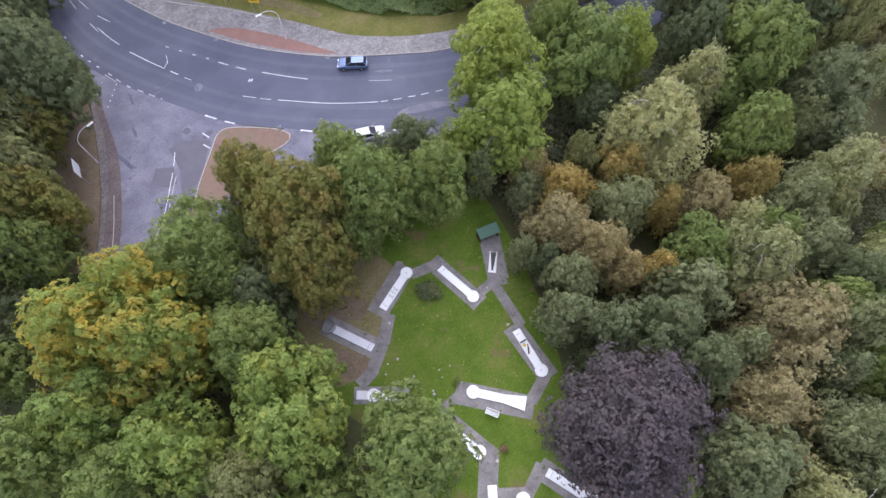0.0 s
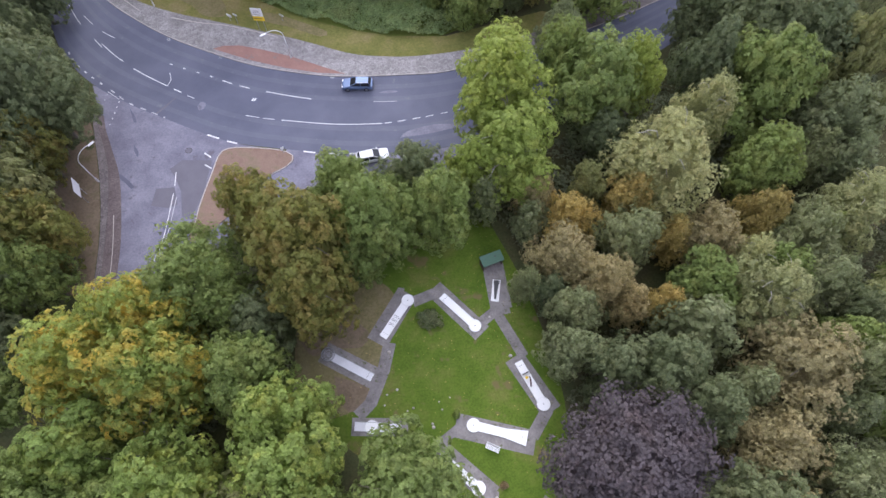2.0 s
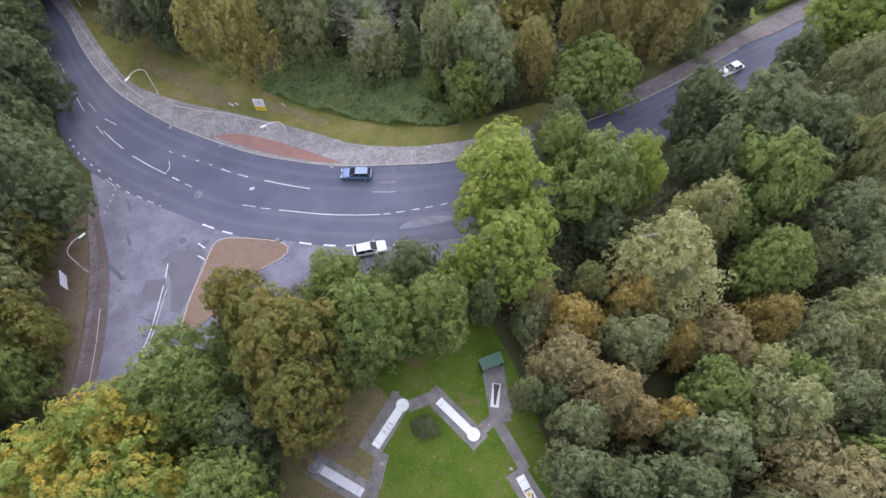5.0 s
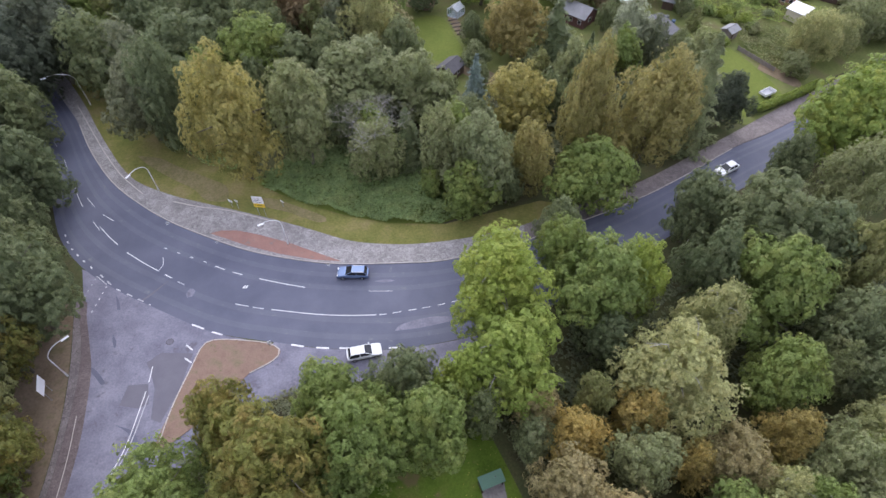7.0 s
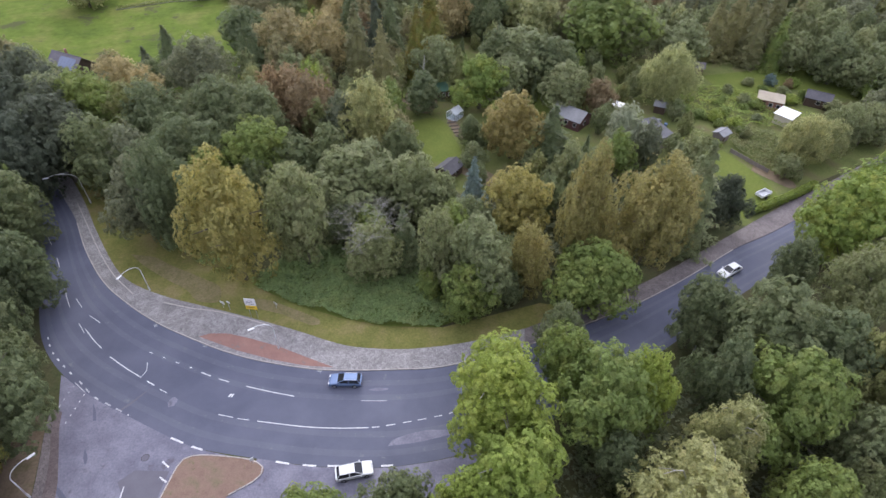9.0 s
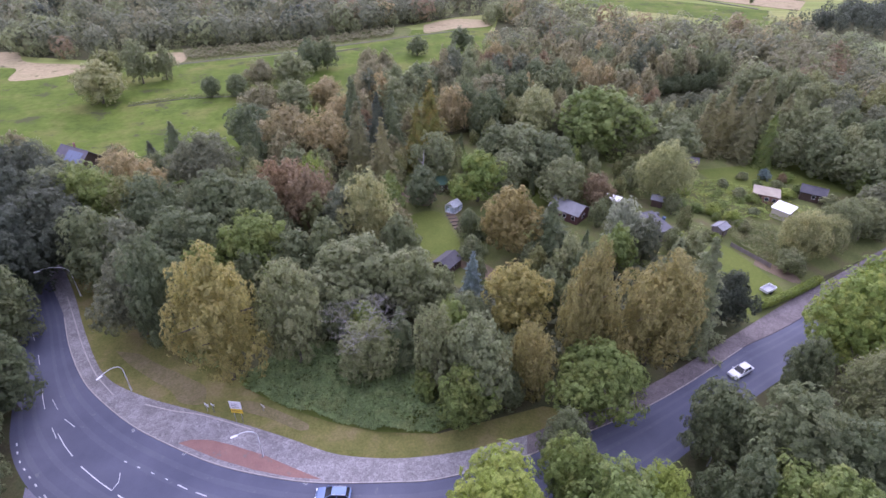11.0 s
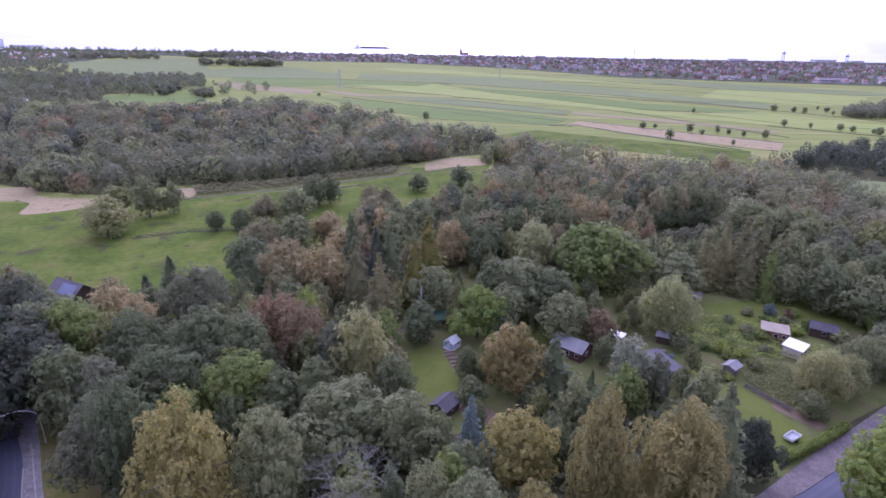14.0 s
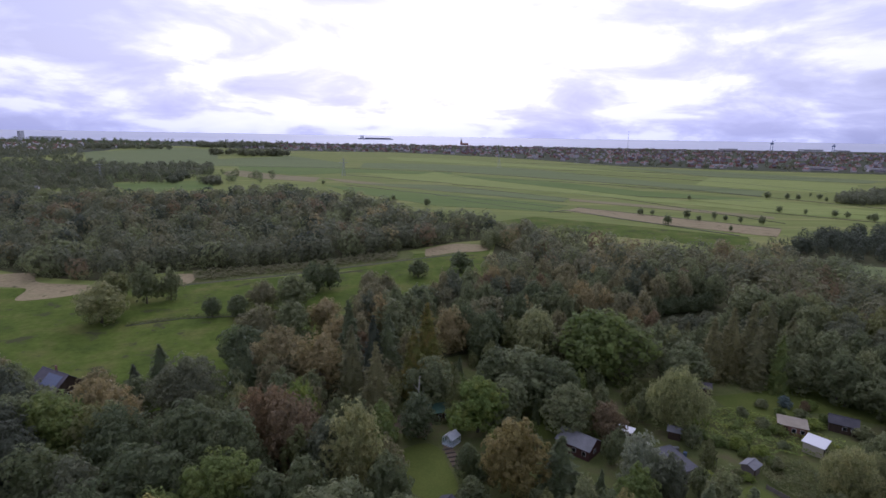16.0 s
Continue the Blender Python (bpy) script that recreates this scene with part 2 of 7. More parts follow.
GARDEN = surface("garden_lawn", [(0.100, 0.130, 0.030), (0.135, 0.156, 0.040)], 0.15, 2.0, 0.2, 0.95, 0.03)
FLOOR = surface("wood_floor", [(0.066, 0.056, 0.036), (0.078, 0.080, 0.038), (0.060, 0.074, 0.033)], 0.25, 3.0, 0.35, 0.95, 0.05)
MEADOW = surface("meadow", [(0.066, 0.096, 0.020), (0.098, 0.134, 0.025), (0.146, 0.150, 0.046)], 0.06, 0.4, 0.30, 0.95, 0.05, wear=((0.074, 0.080, 0.034), 0.10, 0.57))
FIELD = surface("field", [(0.139, 0.171, 0.053), (0.209, 0.236, 0.071), (0.169, 0.203, 0.059), (0.259, 0.262, 0.093), (0.148, 0.181, 0.055)], 0.030, 0.45, 0.30, 0.95, 0.0, stretch=(0.05, 1, 1), turn=34)
TOWN_GROUND = surface("town_ground", [(0.060, 0.066, 0.048), (0.088, 0.098, 0.056)], 0.02, 0.2, 0.2, 0.95, 0.0)
BRIGHT_FIELD = surface("mown_field", [(0.194, 0.245, 0.067), (0.245, 0.281, 0.089), (0.210, 0.258, 0.072)], 0.03, 0.45, 0.30, 0.95, 0.0, stretch=(0.06, 1, 1), turn=37)
DARK_FIELD = surface("grazed_field", [(0.125, 0.176, 0.054), (0.156, 0.203, 0.062)], 0.02, 0.45, 0.30, 0.95, 0.0, stretch=(0.06, 1, 1), turn=37)
DULL_FIELD = surface("rough_field", [(0.130, 0.163, 0.067), (0.171, 0.201, 0.088), (0.143, 0.185, 0.070)], 0.02, 0.45, 0.30, 0.95, 0.0, stretch=(0.08, 1, 1), turn=37)
DRY_FIELD = surface("dry_field", [(0.216, 0.196, 0.100), (0.273, 0.237, 0.132)], 0.03, 0.45, 0.30, 0.95, 0.0, stretch=(0.08, 1, 1), turn=37)
STUBBLE = surface("dry_reed", [(0.240, 0.196, 0.108), (0.310, 0.254, 0.146), (0.268, 0.232, 0.124)], 0.10, 0.5, 0.24, 0.95, 0.0, wear=((0.13, 0.125, 0.06), 0.14, 0.6))
DITCH = surface("ditch", [(0.062, 0.078, 0.030), (0.100, 0.092, 0.050)], 0.1, 0.8, 0.3, 0.9, 0.0)
SEA = surface("sea", [(0.42, 0.44, 0.53), (0.48, 0.50, 0.59)], 0.002, 0.02, 0.06, 0.5, 0.0, stretch=(0.2, 1, 1))
CONCRETE = plain("white_concrete", (0.86, 0.86, 0.87), 0.7, grain=0.05)
GREY_FELT = surface("grey_lane", [(0.60, 0.60, 0.64), (0.70, 0.70, 0.74)], 0.8, 10.0, 0.08, 0.8, 0.002)
STEEL = plain("galvanised_steel", (0.42, 0.43, 0.45), 0.45, 0.8)
DARK_METAL = plain("dark_metal", (0.05, 0.05, 0.055), 0.5)
WHITE = plain("white_paint", (0.78, 0.78, 0.79), 0.45, grain=0.06)
CREAM = plain("cream_wall", (0.62, 0.56, 0.44), 0.8)
LAMP_GREY = plain("lamp_paint", (0.66, 0.67, 0.68), 0.4, grain=0.06)
YELLOW = plain("yellow_paint", (0.75, 0.52, 0.03), 0.5)
GREEN_ROOF = plain("green_roof", (0.060, 0.130, 0.090), 0.6)
RED_PAINT = plain("red_paint", (0.105, 0.050, 0.046), 0.7)
ROOF_FELT = surface("roof_felt", [(0.060, 0.058, 0.066), (0.090, 0.086, 0.094)], 0.6, 4.0, 0.2, 0.85, 0.01)
ROOF_GREY = surface("grey_roof", [(0.185, 0.185, 0.192), (0.255, 0.255, 0.262)], 0.4, 3.0, 0.18, 0.75, 0.01)
ROOF_FLAT = surface("flat_roof_felt", [(0.085, 0.085, 0.094), (0.118, 0.118, 0.128)], 0.5, 3.0, 0.2, 0.85, 0.01)
ROOF_TAN = surface("tan_roof", [(0.255, 0.220, 0.165), (0.330, 0.290, 0.220)], 0.4, 3.0, 0.18, 0.8, 0.01)
TOWN_WALL = surface("town_wall", [(0.40, 0.36, 0.35), (0.62, 0.58, 0.57)], 0.02, 0.5, 0.2, 0.9, 0.0)
ROOF_RED = surface("red_roof_tiles", [(0.235, 0.115, 0.092), (0.285, 0.140, 0.112), (0.200, 0.125, 0.112)], 0.02, 1.0, 0.2, 0.85, 0.0)
ROOF_SLATE = surface("slate_roof", [(0.085, 0.080, 0.095), (0.150, 0.135, 0.150)], 0.02, 1.0, 0.2, 0.8, 0.0)
BRICK = surface("brick_wall", [(0.205, 0.100, 0.075), (0.290, 0.165, 0.125)], 0.5, 4.0, 0.2, 0.9, 0.01)
TIMBER = surface("dark_timber", [(0.060, 0.040, 0.028), (0.095, 0.065, 0.045)], 0.8, 8.0, 0.25, 0.8, 0.01, stretch=(1, 1, 0.2))
FENCE_WOOD = surface("weathered_fence", [(0.17, 0.145, 0.125), (0.24, 0.21, 0.19)], 1.0, 8.0, 0.2, 0.85, 0.01)
SOIL = surface("bare_soil", [(0.138, 0.108, 0.070), (0.185, 0.142, 0.100), (0.120, 0.112, 0.056)], 0.3, 3.0, 0.24, 0.95, 0.03)


def glass(name, colour=(0.9, 0.95, 1.0), rough=0.02):
    m, nt, out = material(name)
    clear = wire(nt, "ShaderNodeBsdfTransparent", {"Color": (*colour, 1)})
    gloss = wire(nt, "ShaderNodeBsdfGlossy", {"Color": (1, 1, 1, 1), "Roughness": rough})
    mix = wire(nt, "ShaderNodeMixShader", {0: 0.14, 1: clear.outputs[0], 2: gloss.outputs[0]})
    nt.links.new(mix.outputs[0], out.inputs[0])
    return m


GLASS = glass("clear_glass")
# opaque pale colour in place of the sky that the greenhouse roof reflects
PANE_GLASS = plain("sky_pale_glass", (0.62, 0.65, 0.70), 0.15, grain=0.05)
CAR_GLASS = plain("dark_car_glass", (0.02, 0.022, 0.026), 0.08, grain=0.02)
CAR_BLUE = plain("blue_car_paint", (0.16, 0.22, 0.36), 0.25, 0.3, grain=0.04)
# panel base lifted to a paler blue for reflected sky
SOLAR = plain("solar_panel", (0.17, 0.20, 0.28), 0.2, grain=0.05)
TYRE = plain("tyre_rubber", (0.02, 0.02, 0.02), 0.8)

# ---- shape helpers ----


def mesh_object(name, verts, faces, mat, parent=None, label="", smooth=False):
    me = bpy.data.meshes.new(name)
    me.from_pydata([tuple(v) for v in verts], [], faces)
    me.materials.append(mat)
    if smooth:
        me.shade_smooth()
    ob = new(name, me)
    if parent:
        ob.parent = parent
    if label:
        tagged(ob, label)
    return ob


def part(name, bm, mat, parent=None, label="", smooth=False):
    me = bpy.data.meshes.new(name)
    bmesh.ops.recalc_face_normals(bm, faces=bm.faces)
    bm.to_mesh(me)
    bm.free()
    me.materials.append(mat)
    if smooth:
        me.shade_smooth()
    ob = new(name, me)
    if parent:
        ob.parent = parent
    if label:
        tagged(ob, label)
    return ob


def box(bm, x, y, z, w, d, h, turn=0.0, bevel=0.0):
    """A box whose base centre is at (x, y, z)."""
    made = bmesh.ops.create_cube(bm, size=1, matrix=pose(x, y, z + h / 2, 0, 0, turn) @ Matrix.Diagonal((w, d, h, 1)))
    if bevel:
        edges = {e for v in made["verts"] for e in v.link_edges}
        bmesh.ops.bevel(bm, geom=list(edges), offset=bevel, segments=1, affect="EDGES")
    return bm


def boxed(*args, **kw):
    return box(bmesh.new(), *args, **kw)


def thing(name, x, y, z=0.0, turn=0.0, label="", category="", group="", kind=""):
    ob = new(name)
    ob.matrix_world = pose(x, y, z, 0, 0, turn)
    return tagged(ob, label, category, group, kind)


def smooth_line(pts, step=1.0):
    """A Catmull-Rom curve through the plan points, cut into even steps."""
    p = [Vector(q) for q in pts]
    p = [2 * p[0] - p[1]] + p + [2 * p[-1] - p[-2]]
    out = []
    for a, b, c, d in zip(p, p[1:], p[2:], p[3:]):
        n = max(1, int((c - b).length / step))
        for i in range(n):
            t = i / n
            out.append(0.5 * (2 * b + (c - a) * t + (2 * a - 5 * b + 4 * c - d) * t * t + (3 * b - a - 3 * c + d) * t ** 3))
    return out + [p[-2]]


def resample(line, n):
    run = [0.0]
    for a, b in zip(line, line[1:]):
        run.append(run[-1] + (b - a).length)
    out, k = [], 0
    for i in range(n):
        s = run[-1] * i / (n - 1)
        while k < len(run) - 2 and run[k + 1] < s:
            k += 1
        f = (s - run[k]) / max(1e-6, run[k + 1] - run[k])
        out.append(line[k].lerp(line[k + 1], min(1, max(0, f))))
    return out


def ribbon(name, left, right, z0, z1, mat, parent=None, label="", n=160, skirt=True):
    """A slab between two plan curves, top at z1 and sides down to z0."""
    a, b = resample(smooth_line(left), n), resample(smooth_line(right), n)
    verts = [(v.x, v.y, z1) for v in a] + [(v.x, v.y, z1) for v in b]
    faces = [(i, n + i, n + i + 1, i + 1) for i in range(n - 1)]
    if skirt:
        verts += [(v.x, v.y, z0) for v in a] + [(v.x, v.y, z0) for v in b]
        faces += [(i, i + 1, 2 * n + i + 1, 2 * n + i) for i in range(n - 1)]
        faces += [(n + i, 3 * n + i, 3 * n + i + 1, n + i + 1) for i in range(n - 1)]
        faces += [(0, 2 * n, 3 * n, n), (n - 1, 2 * n - 1, 4 * n - 1, 3 * n - 1)]
    return mesh_object(name, verts, faces, mat, parent, label)


def plot(name, pts, z0, z1, mat, parent=None, label="", curve=0.0):
    """A flat plot of ground with a plan outline, as a thin slab; curve: step of a rounded outline."""
    if curve:
        line = smooth_line(list(pts) + [pts[0]], curve)[:-1]
    else:
        line = [Vector(q) for q in pts]
    n = len(line)
    area = sum(p.x * q.y - q.x * p.y for p, q in zip(line, line[1:] + line[:1]))
    if area < 0:
        line = line[::-1]
    verts = [(v.x, v.y, z1) for v in line] + [(v.x, v.y, z0) for v in line]
    faces = []
    for i, j, k in tessellate_polygon([[Vector((v.x, v.y, 0)) for v in line]]):
        p, q, r = line[i], line[j], line[k]
        faces.append((i, j, k) if (q.x - p.x) * (r.y - p.y) - (q.y - p.y) * (r.x - p.x) > 0 else (i, k, j))
    faces += [(i, n + i, n + (i + 1) % n, (i + 1) % n) for i in range(n)]
    return mesh_object(name, verts, faces, mat, parent, label)


def tube(bm, pts, radii, sides=8):
    """A round tube along points, capped."""
    rings = []
    for i, p in enumerate(pts):
        p = Vector(p)
        d = (Vector(pts[min(i + 1, len(pts) - 1)]) - Vector(pts[max(i - 1, 0)])).normalized()
        u = d.orthogonal().normalized()
        w = d.cross(u)
        rings.append([bm.verts.new(p + radii[i] * (math.cos(2 * math.pi * k / sides) * u + math.sin(2 * math.pi * k / sides) * w)) for k in range(sides)])
    for a, b in zip(rings, rings[1:]):
        # match the start of the next ring to avoid twist
        k0 = min(range(sides), key=lambda k: (b[k].co - a[0].co).length)
        b[:] = b[k0:] + b[:k0]
        for k in range(sides):
            bm.faces.new((a[k], a[(k + 1) % sides], b[(k + 1) % sides], b[k]))
    bm.faces.new(rings[0][::-1])
    bm.faces.new(rings[-1])
    return bm


def structure(ob, label="", category=""):
    return tagged(ob, label, category, "", "structure")


def inside(x, y, poly):
    hit = False
    for (ax, ay), (bx, by) in zip(poly, poly[1:] + poly[:1]):
        if (ay > y) != (by > y) and x < ax + (y - ay) * (bx - ax) / (by - ay):
            hit = not hit
    return hit

# ---- the large structure: ground, roads, pavements, lawns ----
ground = structure(mesh_object("ground", [(-5600, -1200, 0), (5600, -1200, 0), (5600, 4900, 0), (-5600, 4900, 0)], [(0, 1, 2, 3)], FIELD),
                   "flat green farmland reaching to the horizon", "ground")
wood_floor = structure(plot("wood_floor", [(-330, -120), (330, -120), (330, 130), (245, 285), (205, 316), (150, 322), (105, 362), (60, 408), (45, 330), (-40, 285), (-60, 220), (-62, 172), (-160, 168), (-330, 250)], -0.2, 0.02, FLOOR),
                       "dark leaf-strewn soil under the trees", "ground")

KERB_N = [(-104, 153), (-88, 130.5), (-76.6, 115.5), (-68.6, 105.4), (-62.5, 97.3), (-57.5, 89.2), (-51.4, 81.4), (-45.2, 76.0), (-39.6, 72.1), (-33.8, 69.0), (-28.1, 66.3), (-22.9, 64.5),
          (-16.2, 62.9), (-11.2, 62.3), (-3.2, 62.1), (4.1, 62.4), (16, 65.4), (28, 70.0), (36, 73.4), (45, 78.2), (57, 85.4), (66, 89.6), (79, 96.6), (100, 108), (135, 127)]
WALK_N = [(-99, 156), (-84, 132.6), (-72.4, 115.6), (-64.0, 104.0), (-58.0, 94.8), (-52.2, 86.6), (-48.6, 82.5), (-45.0, 80.0), (-39.6, 77.5), (-35.3, 76.0), (-28, 73.5), (-22.5, 71.5), (-17, 69.3),
          (-13.4, 67.7), (-9.9, 66.5), (-4.9, 65.8), (0.1, 65.7), (7.8, 66.6), (16.6, 68.8), (27, 73.0), (39.0, 78.2), (56, 88.0), (73, 98.0), (81, 102.2), (98, 111.6), (133, 131)]
KERB_S = [(-110, 150), (-95, 131), (-80, 112), (-71, 98.0), (-64.6, 86.4), (-60.0, 77.4), (-55.7, 69.4), (-50.2, 63.4), (-43.4, 58.8), (-38.5, 56.2), (-33.9, 53.8), (-30.0, 51.9), (-27.5, 51.0), (-22.5, 49.9), (-17.2, 48.9),
          (-12.8, 48.1), (-4.5, 47.6), (4, 48.6), (14, 51.5), (25, 57), (37.2, 64.2), (45, 69.2), (54.6, 75.2), (66, 81.5), (80, 89), (102, 101), (137, 120)]
road = structure(ribbon("road", KERB_N, KERB_S, -0.2, 0.045, ASPHALT, n=220), "smooth bluish-grey asphalt road sweeping round a wide bend", "road")
side_road = structure(ribbon("side_road", [(-50.2, 63.2), (-48.2, 58), (-44.9, 50.5), (-43.3, 46.4), (-42.0, 40.2), (-41.2, 34.0), (-41.0, 28), (-41.2, 20), (-43, -10)],
                             [(-27.6, 51.1), (-29.8, 49.3), (-30.7, 46), (-31.8, 40.8), (-32.2, 37), (-33, 30), (-34, 15), (-36, -10)], -0.2, 0.041, OLD_ASPHALT, n=80),
                      "worn pale grey asphalt side road with repairs", "road")
mouth = structure(plot("road_mouth", [(-50.2, 63.2), (-43.4, 58.7), (-38.5, 56.1), (-33.9, 53.7), (-30.0, 51.8), (-27.5, 50.9), (-31, 49), (-40, 51), (-46.5, 56)], -0.2, 0.043, OLD_ASPHALT),
                  "worn asphalt where the side road meets the bend", "road")
slip = structure(ribbon("slip_road", [(-20.2, 49.6), (-17.2, 48.85), (-12.8, 48.05), (-4.5, 47.55), (4, 48.5), (12, 50.7)], [(-22.6, 44.6), (-19.5, 43.2), (-13, 42.6), (-8, 43.2), (2, 43.2), (14, 45)], -0.2, 0.042, OLD_ASPHALT, n=60),
                 "grey asphalt slip lane beside the bend", "road")
plot("road_mouth_section", [(-33.5, 30), (-33, 50), (-27.6, 51.0), (-19, 48.7), (-12, 43.4), (-19, 41.2), (-24, 39.6), (-29, 33)], -0.2, 0.037, OLD_ASPHALT, side_road)
for pts in ([(-36.5, 47.2), (-34.9, 48.6), (-30.7, 48.3), (-31.3, 42.9), (-32.5, 38.9), (-33.8, 39.4), (-34.4, 43.4), (-35.6, 45.9)], [(-37.9, 44.1), (-35.4, 44.2), (-34.6, 41.4), (-35.8, 40.9), (-38.2, 41.4)]):
    plot("asphalt_patch", pts, 0.03, 0.047, PATCH, side_road, "darker rectangular asphalt repair")
for pts in ([(-43.6, 47.1), (-42.0, 45.8), (-40.9, 44.5), (-41.3, 44.3), (-42.3, 45.3), (-43.4, 46.4)], [(-43.8, 58.3), (-43.0, 57.1), (-42.4, 55.7), (-42.8, 55.7)],
            [(-37.9, 38.9), (-35.5, 38.0), (-34.5, 36.6), (-34.0, 35.7), (-34.9, 36.4), (-36.2, 37.9)], [(-42.2, 51.8), (-41.3, 50.4), (-41.3, 49.6), (-41.9, 50.6)]):
    plot("tar_stain", pts, 0.03, 0.0455, ASPHALT, side_road, "dark tar stain", curve=0.3)
plot("tar_stain", [(-39.6, 57.1), (-38.6, 58.1), (-37.0, 60.4), (-38.9, 58.3), (-40.2, 56.9)], 0.03, 0.0505, PATCH, road, "dark tar streak", curve=0.4)


def between(f):
    """A plan line a fraction f of the way from the north kerb to the south kerb."""
    n, s_ = resample(smooth_line(KERB_N, 1.0), 60), resample(smooth_line(KERB_S, 1.0), 60)
    return [(a.x + (b.x - a.x) * f, a.y + (b.y - a.y) * f) for a, b in zip(n, s_)][8:56]


for f in (0.12, 0.28, 0.66, 0.84):
    ribbon("worn_track", between(f), between(f + 0.06), 0.02, 0.0485, WORN_TRACK, road, n=160)
pavement = structure(ribbon("pavement", KERB_N[:17], WALK_N[:19], 0.0, 0.13, PAVING, n=160), "mottled grey stone paving behind a low kerb", "pavement")
east_pavement = structure(ribbon("pavement", KERB_N[16:], WALK_N[18:], 0.0, 0.128, EAST_PAVING, n=90), "brownish dusty footway along the straight road", "pavement")
plot("red_strip", [(-32.8, 69.3), (-31.2, 69.8), (-28.6, 69.7), (-25.0, 68.6), (-20.5, 66.9), (-16.0, 64.7), (-12.0, 62.8), (-16.2, 63.3), (-21.2, 64.6), (-26.6, 66.5)], 0.05, 0.138, RED_PAVING, pavement, "reddish brick strip beside the kerb")
ribbon("edging", [(-40.2, 76.4), (-35.6, 75.0), (-31.6, 74.2), (-27.4, 72.8), (-23.2, 71.2)], [(-40.2, 76.6), (-35.6, 75.2), (-31.6, 74.4), (-27.4, 73.0), (-23.2, 71.4)], 0.05, 0.15, KERB, pavement, "pale stone edging line", n=30)
ribbon("edging", [(-65, 103.2), (-60.9, 97.2), (-55.4, 89.2), (-50.6, 83.1), (-45.7, 78.4)], [(-64.85, 103.3), (-60.75, 97.3), (-55.25, 89.3), (-50.45, 83.2), (-45.55, 78.5)], 0.05, 0.15, KERB, pavement, "pale stone edging line", n=30)
foot = structure(ribbon("side_footway", [(-48.6, 57.6), (-47.7, 54.8), (-46.0, 50.6), (-44.8, 46.5), (-43.8, 40.3), (-43.3, 34.9), (-43.0, 29), (-43.2, 18), (-45.0, -8)],
                        [(-47.4, 57.2), (-46.9, 55.3), (-44.85, 50.45), (-43.25, 46.35), (-41.95, 40.2), (-41.2, 34.8), (-40.95, 28), (-41.3, 18.2), (-43.1, -8)], 0.0, 0.075, BROWN_PAVING, n=60), "brown-grey paved strip along the side road", "pavement")
ribbon("grey_strip", [(-49.0, 57.5), (-48.3, 54.4), (-47.0, 50.1), (-45.9, 46.1), (-44.7, 40.4), (-44.0, 35.0), (-43.7, 29), (-43.9, 18), (-45.6, -8)],
       [(-48.62, 57.6), (-47.72, 54.8), (-46.02, 50.6), (-44.82, 46.5), (-43.82, 40.3), (-43.32, 34.9), (-43.02, 29), (-43.22, 18), (-45.02, -8)], 0.0, 0.10, EAST_PAVING, foot, "grey footway slabs", n=60)
ribbon("edging", [(-43.0, 40.3), (-42.2, 34.9), (-41.7, 29)], [(-42.9, 40.3), (-42.1, 34.9), (-41.6, 29)], 0.02, 0.085, KERB, foot, "pale worn kerb line", n=14)
bank = structure(plot("soil_bank", [(-49.7, 57.4), (-48.4, 54.4), (-47.1, 50.1), (-46.0, 46.1), (-44.8, 40.4), (-44.1, 35), (-43.7, 29), (-50, 29), (-52, 44), (-53, 54)], 0.0, 0.06, SOIL), "bare reddish soil strip under trees", "ground")
island = structure(plot("traffic_island", [(-28.2, 50.2), (-29.7, 49.3), (-30.5, 46), (-31.6, 40.8), (-32.0, 35.5), (-26.2, 40.4), (-22.8, 45.0), (-20.1, 46.6), (-19.2, 48.0), (-20.7, 49.2), (-24.2, 49.9)], 0.0, 0.11, ISLAND, curve=0.5),
                   "red-brown gravel traffic island with a pale kerb", "traffic island")
verge = structure(plot("grass_verge", [(x + 0.2, y - 0.7) for x, y in WALK_N[2:20]] + [(20, 74), (4, 69.6), (-8, 71.6), (-18, 76), (-26, 81), (-34, 88), (-42, 96), (-50, 108), (-60, 124)], 0.0, 0.08, ROUGH_GRASS), "rough tussocky grass verge with dry patches", "grass")
for pts in ([(-49.5, 88.2), (-45, 87.2), (-41.8, 85.2), (-35.2, 81.6), (-32.2, 79.6), (-31.6, 76.4), (-34.9, 76.6), (-37.5, 79.2), (-41.2, 81.6), (-46, 85)], [(-28, 76.2), (-24.5, 76.6), (-20, 74.6), (-15, 71.8), (-16, 70.8), (-21, 73.2), (-25, 74.6)]):
    plot("worn_ground", pts, 0.02, 0.095, DRY_GRASS, verge, "dry trodden patch of grass", curve=0.6)

plot("bramble_ground", [(-27, 80), (-20, 75.6), (-12, 72.2), (-5, 70.2), (3, 69.6), (9, 72), (6, 80), (-6, 86), (-20, 90)], 0.02, 0.09, GARDEN, verge)
